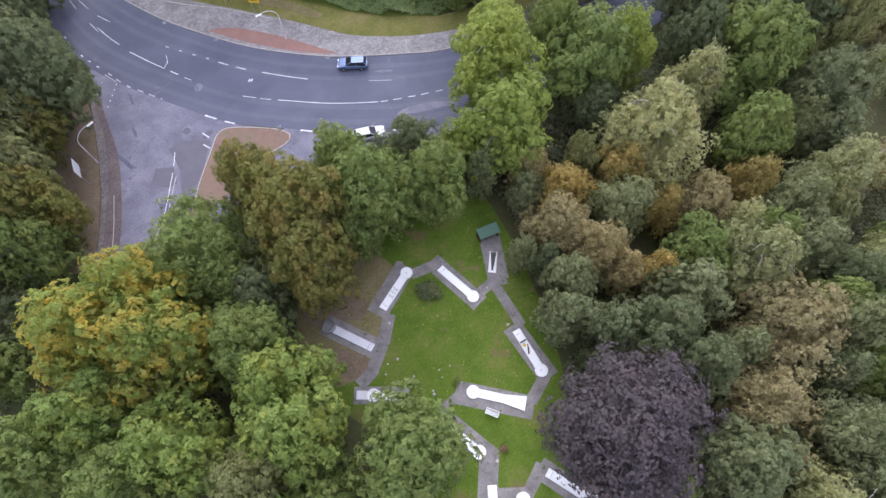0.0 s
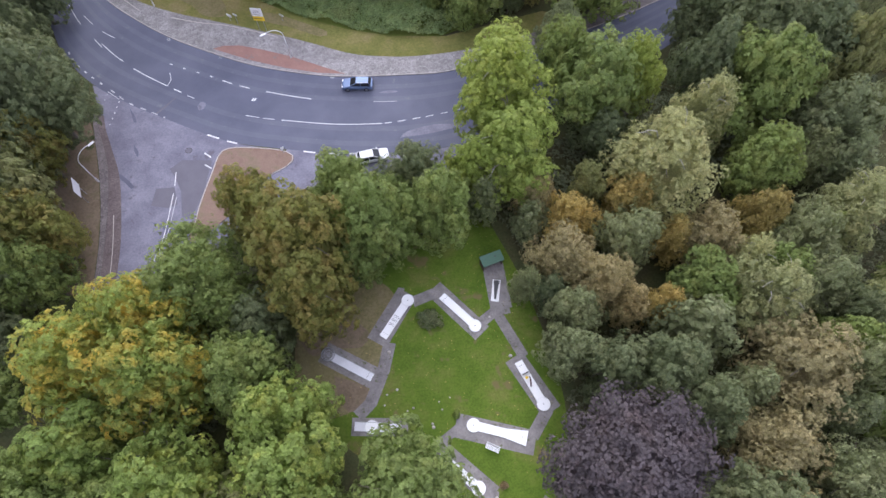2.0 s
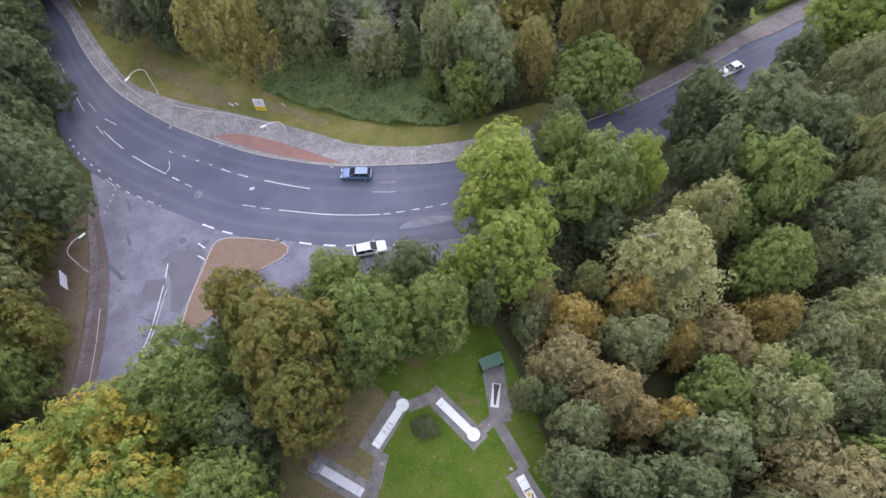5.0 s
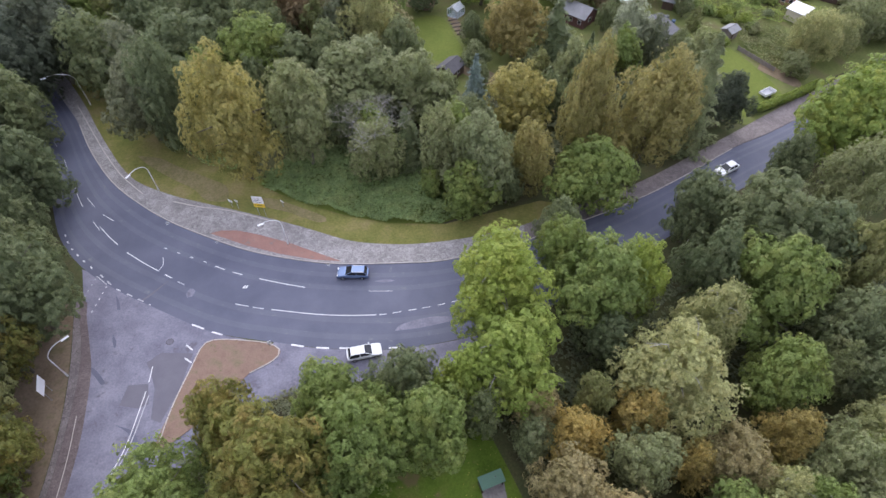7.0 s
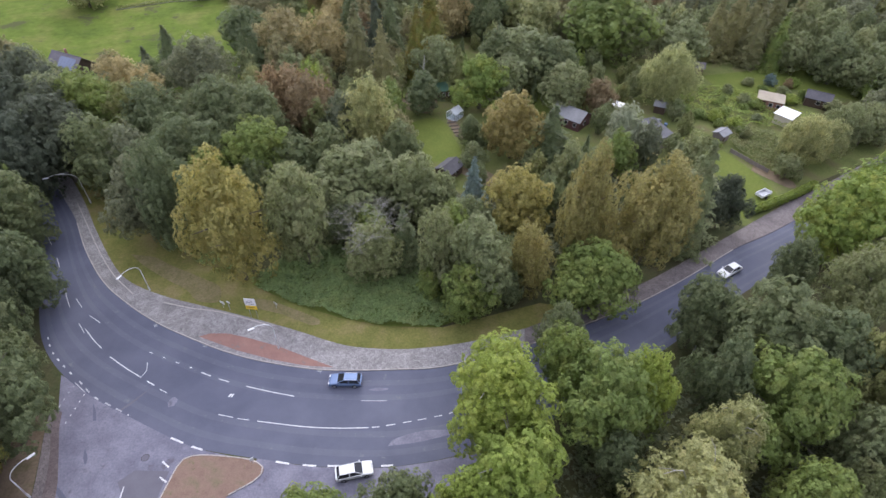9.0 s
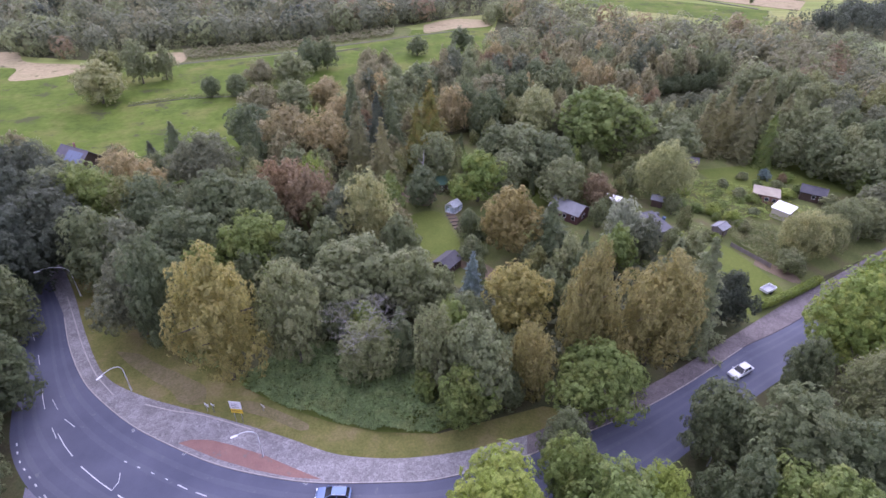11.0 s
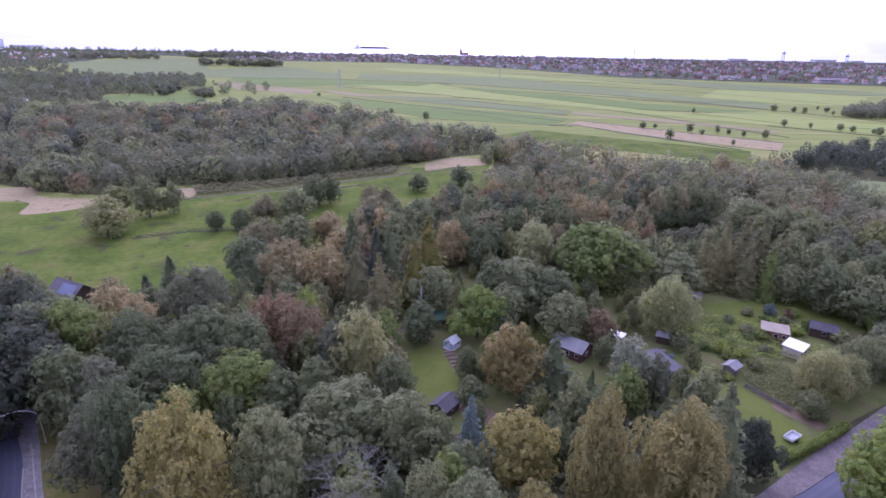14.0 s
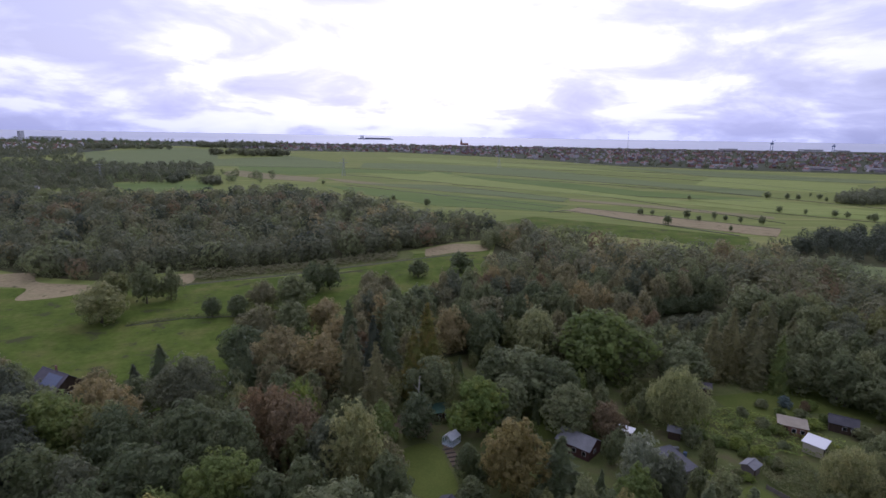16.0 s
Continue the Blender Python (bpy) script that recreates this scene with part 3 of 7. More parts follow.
# lawns of the minigolf garden
golf_lawn = structure(plot("minigolf_lawn", [(6.9, 37), (11, 26), (13.6, 13), (13, 2), (16, -8), (-2, -10), (-8, 5), (-16, 12), (-17.5, 20), (-11, 27), (-7, 31), (0, 35)], 0.0, 0.05, LAWN, curve=1.0), "short green lawn of a minigolf garden", "lawn")
plot("dry_edge", [(-18, 23), (-14, 27), (-9, 28.6), (-5.8, 26.6), (-5.6, 22), (-7.6, 18.6), (-8.2, 15), (-12, 12), (-17, 13)], 0.02, 0.055, DRY_GRASS, golf_lawn, "thin dry grass", curve=0.7)
for pts in ([(-18.0, 22.2), (-14.4, 23.3), (-11.2, 23.4), (-8.9, 21.6), (-9.8, 19.9), (-13.3, 19.9), (-15.7, 19.2)], [(-13.1, 16.6), (-10.5, 15.7), (-8.9, 14.6), (-10.5, 12.3), (-12.2, 13.2)]):
    plot("bare_ground", pts, 0.02, 0.058, SOIL, golf_lawn, "bare brown soil under the trees", curve=0.7)


def track(pts, w, parent, mat=PATH, name="path"):
    """A path of even width along plan points."""
    line = [Vector(p) for p in pts]
    left, right = [], []
    for i, p in enumerate(line):
        d = (line[min(i + 1, len(line) - 1)] - line[max(i - 1, 0)]).normalized()
        s = Vector((-d.y, d.x)) * w / 2
        left.append(p + s), right.append(p - s)
    return left + right[::-1]


golf_paths = structure(plot("minigolf_path", track([(-10.3, 11.8), (-8.8, 13.2), (-7.2, 17.0), (-6.4, 20.2)], 1.5, None), 0.0, 0.066, PATH), "grey worn paths linking the minigolf lanes", "path")
for n, (pts, w) in enumerate([([(-5.2, 27.1), (-4.4, 26.9)], 0.4), ([(-8.0, 20.3), (-4.0, 26.5)], 2.7), ([(-3.4, 25.2), (-0.6, 26.2)], 1.4), ([(-0.7, 26.9), (4.9, 20.6)], 2.4), ([(4.4, 21.6), (6.6, 23.2), (8.6, 23.6)], 1.3),
                              ([(7.1, 30.2), (7.6, 23.6)], 2.7), ([(6.9, 23.2), (9.6, 17.4)], 1.3), ([(8.4, 17.4), (12.0, 10.8)], 2.5), ([(11.6, 11.2), (9.4, 8.2)], 1.4), ([(0.8, 10.1), (9.6, 7.5)], 2.7),
                              ([(1.2, 9.7), (-0.9, 8.4), (0.2, 6.4)], 1.1), ([(-1.2, 7.6), (4.3, 2.4)], 2.3), ([(3.9, 3.0), (2.9, -3), (4, -6)], 2.2), ([(3.2, -1.2), (7.6, -1.4), (9.6, 1.4)], 1.5), ([(9.2, 1.2), (15, -3.4)], 2.4), ([(-14.4, 19.6), (-7.6, 15.6)], 2.6), ([(-11.0, 10.7), (-4.6, 10.2)], 2.0), ([(6.6, -2), (7.5, -6)], 2.2)]):
    plot("path_section", track(pts, w, None), 0.0, 0.068 + 0.002 * (n % 6), PATH, golf_paths)

# gardens behind the wood
garden = structure(plot("garden_ground", [(-4, 108), (14, 104), (30, 118), (62, 92), (82, 104), (118, 126), (122, 165), (60, 168), (20, 185), (-6, 160)], 0.0, 0.05, SHADY_GRASS, curve=3), "overgrown allotment garden ground", "garden")
for name, pts, mat, label in (
    ("garden_lawn", [(-2.5, 131), (3.5, 134.5), (7.2, 133), (9.2, 126), (10.6, 118), (6, 115.5), (1.5, 118), (-1.5, 124)], GARDEN, "smooth green garden lawn"),
    ("garden_lawn", [(65.4, 117), (69.6, 117.5), (73.5, 102.5), (70, 98), (64.6, 95.4), (62.6, 94.6), (63.8, 108)], GARDEN, "smooth green garden lawn by a hedge"),
    ("garden_lawn", [(18, 168), (27, 179), (33, 172), (24, 164)], GARDEN, "small lawn between trees"),
    ("garden_lawn", [(26, 140), (33, 150), (38, 143), (32, 136)], GARDEN, "small lawn beside a cabin"),
    ("garden_lawn", [(80, 156), (84, 138), (100, 147), (118, 140), (114, 160)], GARDEN, "lawn among garden plots"),
    ("vegetable_bed", [(8.0, 135), (9.6, 134.6), (12.2, 126), (10.2, 125.5)], SOIL, "brown vegetable beds"),
    ("terrace", [(9, 112), (14, 107), (20, 104), (17, 110), (12, 114.5)], SOIL, "bare brown yard"),
    ("terrace", [(72, 110), (77, 103.5), (79, 105.5), (74.5, 112)], SOIL, "bare brown soil beside a fence"),
    ("terrace", [(-3, 140), (4, 137), (6, 145), (-1, 148)], SOIL, "bare brown yard by a shed"),
):
    plot(name, pts, 0.02, 0.065, mat, garden, label, curve=0.8)

# meadows and fields farther out
meadow = structure(plot("meadow", [(-330, 170), (-160, 166), (-112, 171), (-57, 178), (-54, 222), (-47, 239), (-36, 290), (4, 300), (42, 326), (46, 345), (0, 330), (-46, 283), (-110, 258), (-180, 256), (-330, 330)], -0.2, 0.08, MEADOW), "bright green meadow beyond the wood", "meadow")
for pts in ([(-190, 280), (-176, 282), (-163, 266), (-137, 261), (-135, 249), (-154, 239), (-162, 256), (-180, 261)], [(-115, 280), (-103, 282), (-98, 267), (-106, 262)],
            [(7, 343), (25, 360), (45, 355), (42, 340), (22, 333), (8, 323)], [(-16, 216), (-6, 225), (3, 225), (1, 211), (-12, 205)]):
    plot("reed_bed", pts, 0.0, 0.13 + 0.0004 * (pts[0][0] + 200), STUBBLE, meadow, "pale dry reed bed", curve=2.5)
plot("meadow_section", [(-110, 288), (-59, 306), (-6, 338), (-6, 312), (-56, 285), (-97, 264)], 0.0, 0.125, SHADY_GRASS, meadow, "scrubby ground before the wood", curve=4)
for pts, w in (([(-98, 210), (-90, 214), (-82, 218), (-61, 221)], 1.2), ([(-106, 259), (-81, 272), (-56, 283), (-9, 311), (24, 329)], 1.8)):
    plot("ditch", track(smooth_line(pts, 6), w, None), 0.0, 0.18, DITCH, meadow, "dark weedy ditch")
for area in ([(-330, 300), (-205, 292), (-168, 275), (-139, 269), (-116, 286), (-59, 303), (-9, 335), (24, 364), (46, 374), (60, 400), (52, 430), (-10, 464), (-38, 542), (-130, 560), (-190, 516), (-250, 555), (-300, 515), (-400, 532), (-480, 500)],
             [(212, 352), (214, 322), (262, 296), (420, 330), (440, 400), (330, 402), (262, 372)], [(-420, 300), (-335, 180), (-335, 330), (-480, 500), (-700, 700), (-800, 500)]):
    plot("wood_ground", area, 0.0, 0.11, FLOOR, wood_floor)
plot("meadow_section", [(-168, 249), (-136, 241), (-120, 263), (-101, 263), (-62, 264), (-25, 290), (23, 338), (34, 324), (11, 285), (-36, 239), (-56, 218), (-54, 196), (-53, 180), (-77, 180), (-83, 174), (-114, 174)], 0.0, 0.10, MEADOW, meadow)
plot("meadow_section", [(-77, 181), (-60, 174), (-40, 174), (-10, 200), (20, 230), (44, 275), (38, 326), (22, 300), (-36, 239), (-56, 218)], 0.0, 0.09, MEADOW, meadow)
plot("meadow_section", [(-180, 167), (-112, 172), (-57, 179), (-44, 176), (-46, 152), (-70, 148), (-100, 152), (-160, 160)], 0.0, 0.085, MEADOW, meadow)
plot("meadow_section", [(218, 318), (262, 300), (330, 262), (320, 236), (236, 270), (206, 296)], 0.0, 0.13, DULL_FIELD, meadow)
plot("meadow_section", [(160, 440), (232, 392), (204, 342), (160, 380), (120, 400), (60, 448), (100, 480)], 0.0, 0.12, MEADOW, meadow)
farmland = structure(plot("reed_field", [(136, 519), (155, 541), (217, 482), (278, 426), (254, 394), (243, 400), (196, 444), (170, 476)], -0.2, 0.25, STUBBLE), "long pale brown reed field", "field")


def parcel(level, mat, *pts):
    return plot("field_strip", pts, 0.0, 0.16 + 0.006 * level, mat, farmland)


def field_ditch(w, *pts, mat=DITCH):
    return plot("field_ditch", track(smooth_line(pts, 20), w, None), 0.0, 0.30, mat, farmland)


parcel(0, DULL_FIELD, (-958, 1679), (-931, 1833), (-895, 2226), (-682, 1961), (-470, 1370), (-349, 1593), (-157, 1265), (-137, 1067), (-355, 1107), (-558, 1105), (-696, 1235))
parcel(1, DARK_FIELD, (-340, 1104), (-140, 1088), (63, 1012), (58, 960), (-100, 978), (-190, 900), (-303, 991))
parcel(2, DRY_FIELD, (-318, 951), (-303, 991), (-197, 890), (-143, 860), (-138, 785), (-224, 830), (-294, 891))
parcel(3, BRIGHT_FIELD, (-100, 973), (59, 949), (51, 813), (-19, 842))
parcel(4, DRY_FIELD, (-143, 860), (-101, 829), (43, 690), (42, 670), (-95, 782))
parcel(5, DARK_FIELD, (-120, 745), (30, 650), (150, 560), (120, 510), (20, 545), (-60, 640))
parcel(6, BRIGHT_FIELD, (260, 1314), (46, 1579), (-90, 1600), (-60, 1430), (40, 1357), (199, 1230), (368, 1088), (514, 976))
parcel(7, BRIGHT_FIELD, (506, 962), (627, 920), (674, 843), (559, 707), (464, 740), (404, 816))
parcel(8, DULL_FIELD, (38, 1281), (214, 1172), (399, 806), (458, 732), (410, 665), (313, 804), (32, 1061), (-110, 1110), (-120, 1290))
parcel(9, BRIGHT_FIELD, (31, 1013), (58, 955), (111, 842), (252, 646), (338, 551), (423, 499), (399, 471), (319, 533), (204, 644), (25, 809), (-40, 860))
parcel(10, DARK_FIELD, (58, 955), (198, 845), (280, 718), (390, 634), (376, 611), (253, 649), (112, 847))
parcel(11, BRIGHT_FIELD, (390, 634), (426, 562), (452, 533), (429, 506), (371, 527), (341, 555), (300, 620))
parcel(12, DRY_FIELD, (167, 618), (246, 559), (315, 492), (306, 478), (237, 537), (161, 596))
parcel(13, DULL_FIELD, (427, 1262), (625, 1139), (798, 935), (720, 880), (640, 925), (527, 985))
parcel(14, DARK_FIELD, (-376, 726), (-329, 762), (-274, 788), (-237, 684), (-276, 637), (-318, 648))
parcel(15, DULL_FIELD, (24, 764), (167, 618), (150, 586), (20, 690), (-70, 770))
for w, pts in ((3.2, [(260, 1314), (380, 1160), (527, 991)]), (3.0, [(-340, 1110), (-140, 1092), (63, 1020)]), (2.4, [(-118, 923), (49, 790)]), (2.4, [(-91, 748), (40, 627)]),
               (2.2, [(24, 764), (100, 690), (167, 618)]), (2.0, [(22, 702), (155, 586)]), (2.2, [(20, 640), (80, 596), (138, 539)]), (2.0, [(324, 523), (390, 463)]),
               (2.6, [(119, 508), (138, 521), (170, 473), (196, 441), (228, 397)]), (1.8, [(155, 543), (217, 484), (278, 428)]), (2.0, [(253, 648), (376, 610)]), (2.4, [(32, 1058), (313, 802), (410, 664)]),
               (2.8, [(142, 1404), (470, 1294), (652, 968)]), (1.6, [(49, 774), (204, 652), (300, 455)]), (2.4, [(271, 1034), (461, 892), (571, 673)]), (1.6, [(38, 602), (102, 528), (138, 505)]),
               (2.4, [(182, 1128), (502, 1079), (737, 946)]), (1.8, [(281, 773), (389, 685), (473, 557)]), (2.0, [(57, 915), (219, 835), (378, 717)])):
    field_ditch(w, *pts)
town_ground = structure(plot("town_ground", [(-950, 2380), (-430, 2000), (-80, 2020), (270, 1690), (471, 1310), (683, 1210), (950, 1120), (2600, 880), (3600, 3300), (-3000, 3300), (-2400, 1600), (-980, 1300), (-890, 1330), (-960, 1800), (-1180, 2500)], -0.2, 0.4, TOWN_GROUND), "dull green and grey ground under a distant town", "ground")
sea = structure(mesh_object("sea", [(-5600, 3300, 0.5), (5600, 3300, 0.5), (5600, 4880, 44.0), (-5600, 4880, 44.0)], [(0, 1, 2, 3)], SEA), "pale grey sea along the horizon", "sea")

# ---- road markings ----


def mark(pts, w=0.16, mat=PAINT, parent=road):
    return plot("lane_marking", track(smooth_line(pts, 0.7), w, None), 0.03, 0.056, mat, parent)


def dashes(pts, on, off, w=0.16, mat=PAINT, parent=road):
    line = smooth_line(pts, 0.25)
    run, piece = 0.0, []
    for a, b in zip(line, line[1:]):
        run += (b - a).length
        if run % (on + off) < on:
            piece.append(b)
        elif len(piece) > 1:
            plot("lane_marking", track(piece, w, None), 0.03, 0.056, mat, parent)
            piece = []
    if len(piece) > 1:
        plot("lane_marking", track(piece, w, None), 0.03, 0.056, mat, parent)


mark([(-50.4, 71.6), (-48.2, 69.3), (-46.4, 67.7)], 0.11)
mark([(-44.6, 66.1), (-41.6, 64.0), (-38.9, 62.3)], 0.13)
mark([(-38.9, 62.3), (-38.5, 63.4), (-38.9, 64.9)], 0.09)
mark([(-37.8, 61.6), (-36.6, 60.9)]), mark([(-35.6, 60.2), (-34.5, 59.6)], 0.10)
dashes([(-39.4, 66.8), (-35.4, 65.0), (-32.2, 63.6), (-30.2, 62.6)], 0.8, 1.6, 0.12)
mark([(-30.7, 62.8), (-29.2, 62.1)]), mark([(-28.0, 61.6), (-26.4, 61.0)], 0.14), mark([(-23.9, 60.2), (-20.5, 59.2), (-17.0, 58.3)], 0.14)
mark([(-26.6, 55.9), (-24.6, 55.4)], 0.09), mark([(-24.0, 55.2), (-22.4, 54.9)], 0.10)
mark([(-21.3, 54.7), (-14.9, 53.6), (-10.4, 53.2), (-6.6, 53.1)], 0.13)
dashes([(-6.4, 53.1), (-4.3, 53.3), (2.6, 54.4), (9, 56.0)], 1.4, 0.7, 0.11)
mark([(-7.8, 57.2), (-6.0, 57.1), (-4.3, 57.05)], 0.1, FADED)
for dx in (0.0, 0.35):
    dashes([(-26.0 + dx, 58.3), (-25.3 + dx, 59.8)], 0.3, 0.3, 0.22)
mark([(-57.4, 80.6), (-56.0, 78.2), (-54.6, 76.1)], 0.09), mark([(-54.5, 78.0), (-52.7, 76.0)], 0.09), mark([(-50.8, 74.2), (-48.6, 72.7)], 0.09), mark([(-51.8, 72.7), (-50.2, 70.8)], 0.09)
dashes([(-66, 93.5), (-62, 88), (-58.6, 82.4)], 3.0, 4.0, 0.09)
dashes([(-47.4, 62.2), (-44.3, 59.5), (-41.4, 57.9), (-38.4, 56.3)], 1.2, 0.9, 0.2, FADED)
for a, b in (((-31.9, 52.8), (-30.1, 52.0)), ((-28.9, 51.45), (-27.4, 50.95)), ((-17.9, 48.95), (-16.2, 48.6)), ((-14.5, 48.35), (-12.8, 48.15)), ((-11.4, 48.1), (-9.6, 48.0)), ((-7.6, 47.85), (-5.9, 47.8)), ((-4.8, 47.8), (-3.3, 47.8))):
    mark([a, b], 0.24)
mark([(-35.5, 46.6), (-35.4, 44.4)], 0.12, PAINT, side_road), mark([(-35.4, 43.2), (-35.8, 36.5), (-36.7, 32.6)], 0.12, PAINT, side_road), mark([(-34.9, 42.6), (-35.4, 36.4), (-36.3, 32.6)], 0.12, FADED, side_road)
mark([(-31.6, 47.6), (-30.6, 46.9)], 0.2, PAINT, side_road), mark([(-31.9, 49.6), (-30.9, 48.8)], 0.2, PAINT, side_road)
mark([(-47.7, 61.8), (-45.7, 60.2)], 0.13, FADED, side_road)
dashes([(-47.6, 61.6), (-47.9, 59.8), (-48.2, 57.6)], 0.7, 0.35, 0.13, FADED, side_road)
dashes([(-45.6, 60.1), (-45.9, 57.8), (-46.3, 55.2)], 0.7, 0.35, 0.13, PAINT, side_road)
dashes([(-55.4, 70.4), (-53.6, 67.7), (-51.4, 65.5), (-48.6, 63.1)], 0.9, 0.9, 0.2)
for pts in ([(-33.9, 58.0), (-33.5, 58.9), (-32.7, 58.5), (-32.9, 57.5), (-33.6, 57.3)], [(-4, 50.4), (0, 50.8), (5, 52.0), (1, 52.4), (-3, 51.4)], [(-7, 58.9), (-5.4, 59.2), (-4.0, 58.9), (-5.5, 58.6)]):
    plot("asphalt_patch", pts, 0.03, 0.05, OLD_ASPHALT, road, "pale worn asphalt spot", curve=0.4)

# kerb stones along the bend and round the island
stone_me = bpy.data.meshes.new("kerb_stone")
stone_bm = boxed(0, 0, 0, 0.98, 0.16, 0.17, bevel=0.02)
stone_bm.to_mesh(stone_me)
stone_bm.free()
stone_me.materials.append(KERB)


def kerb(pts, parent, lift=0.0, shift=0.0):
    line = resample(smooth_line(pts, 0.5), max(2, int(sum((Vector(b) - Vector(a)).length for a, b in zip(pts, pts[1:])))))
    for a, b in zip(line, line[1:]):
        d = b - a
        mid = (a + b) / 2 + Vector((-d.y, d.x)).normalized() * shift
        ob = new("kerb_stone", stone_me)
        ob.parent = parent
        ob.matrix_world = pose(mid.x, mid.y, lift, 0, 0, math.degrees(math.atan2(d.y, d.x)))


kerb(KERB_N[4:17], pavement)
kerb(KERB_N[16:21], east_pavement)
kerb([(-32.0, 36.5), (-31.6, 40.8), (-30.5, 46), (-29.7, 49.3), (-28.2, 50.2), (-24.2, 49.9), (-20.7, 49.2), (-19.2, 48.0), (-20.1, 46.6), (-22.8, 45.0)], island, -0.02)

# ---- trees ----
leaf_rng = np.random.default_rng(11)


def unit(v):
    return v / np.maximum(np.linalg.norm(v, axis=-1, keepdims=True), 1e-6)


def sprays(name, at, facing, length, width, droop=0.0, small=False):
    """One mesh of many small leaf sprays at given places and facings: folded kites, or plain triangles where they are small."""
    n = len(at)
    up = unit(facing)
    along = unit(np.cross(up, leaf_rng.normal(size=(n, 3))) + np.array([0, 0, -droop]))
    across = unit(np.cross(up, along))
    l, w = np.broadcast_to(length, n)[:, None], np.broadcast_to(width, n)[:, None]
    if small:
        corners = [at - along * l * 0.45 - across * w * 0.5, at - along * l * 0.3 + across * w * 0.55, at + along * l * 0.6]
    else:
        fold = up * (w * 0.3)
        corners = [at - along * l * 0.5, at + across * w * 0.5 - fold + along * l * 0.08, at + along * l * 0.5, at - across * w * 0.5 - fold + along * l * 0.08]
    k = len(corners)
    verts = np.stack(corners, 1).reshape(-1, 3)
    me = bpy.data.meshes.new(name)
    me.vertices.add(k * n), me.loops.add(k * n), me.polygons.add(n)
    me.vertices.foreach_set("co", verts.astype(np.float32).ravel())
    me.loops.foreach_set("vertex_index", np.arange(k * n, dtype=np.int32))
    me.polygons.foreach_set("loop_start", np.arange(0, k * n, k, dtype=np.int32))
    me.update(calc_edges=True)
    me.validate()
    return me


def ball(n, low=-1.0):
    """Even directions on a sphere, none lower than low."""
    z = leaf_rng.uniform(low, 1, n)
    a = leaf_rng.uniform(0, 2 * np.pi, n)
    r = np.sqrt(np.maximum(0, 1 - z * z))
    return np.stack([r * np.cos(a), r * np.sin(a), z], 1)


R0, H0 = 5.5, 14.0


def normalised(me):
    """Scale a crown so that it is 1 high and 1 in radius."""
    co = np.empty(3 * len(me.vertices), np.float32)
    me.vertices.foreach_get("co", co)
    co = co.reshape(-1, 3)
    wide = np.percentile(np.hypot(co[:, 0], co[:, 1]), 97)
    me.transform(Matrix.Diagonal((1 / wide, 1 / wide, 1 / co[:, 2].max(), 1)))
    return me


PROFILE = {"broad": [(0.0, 0.62), (0.15, 0.86), (0.38, 1.0), (0.62, 0.93), (0.82, 0.68), (1.0, 0.25)],
           "tall": [(0.0, 0.55), (0.15, 0.88), (0.34, 1.0), (0.58, 0.86), (0.8, 0.56), (1.0, 0.16)],
           "dome": [(0.0, 0.80), (0.2, 0.95), (0.45, 1.0), (0.7, 0.86), (0.88, 0.6), (1.0, 0.3)]}


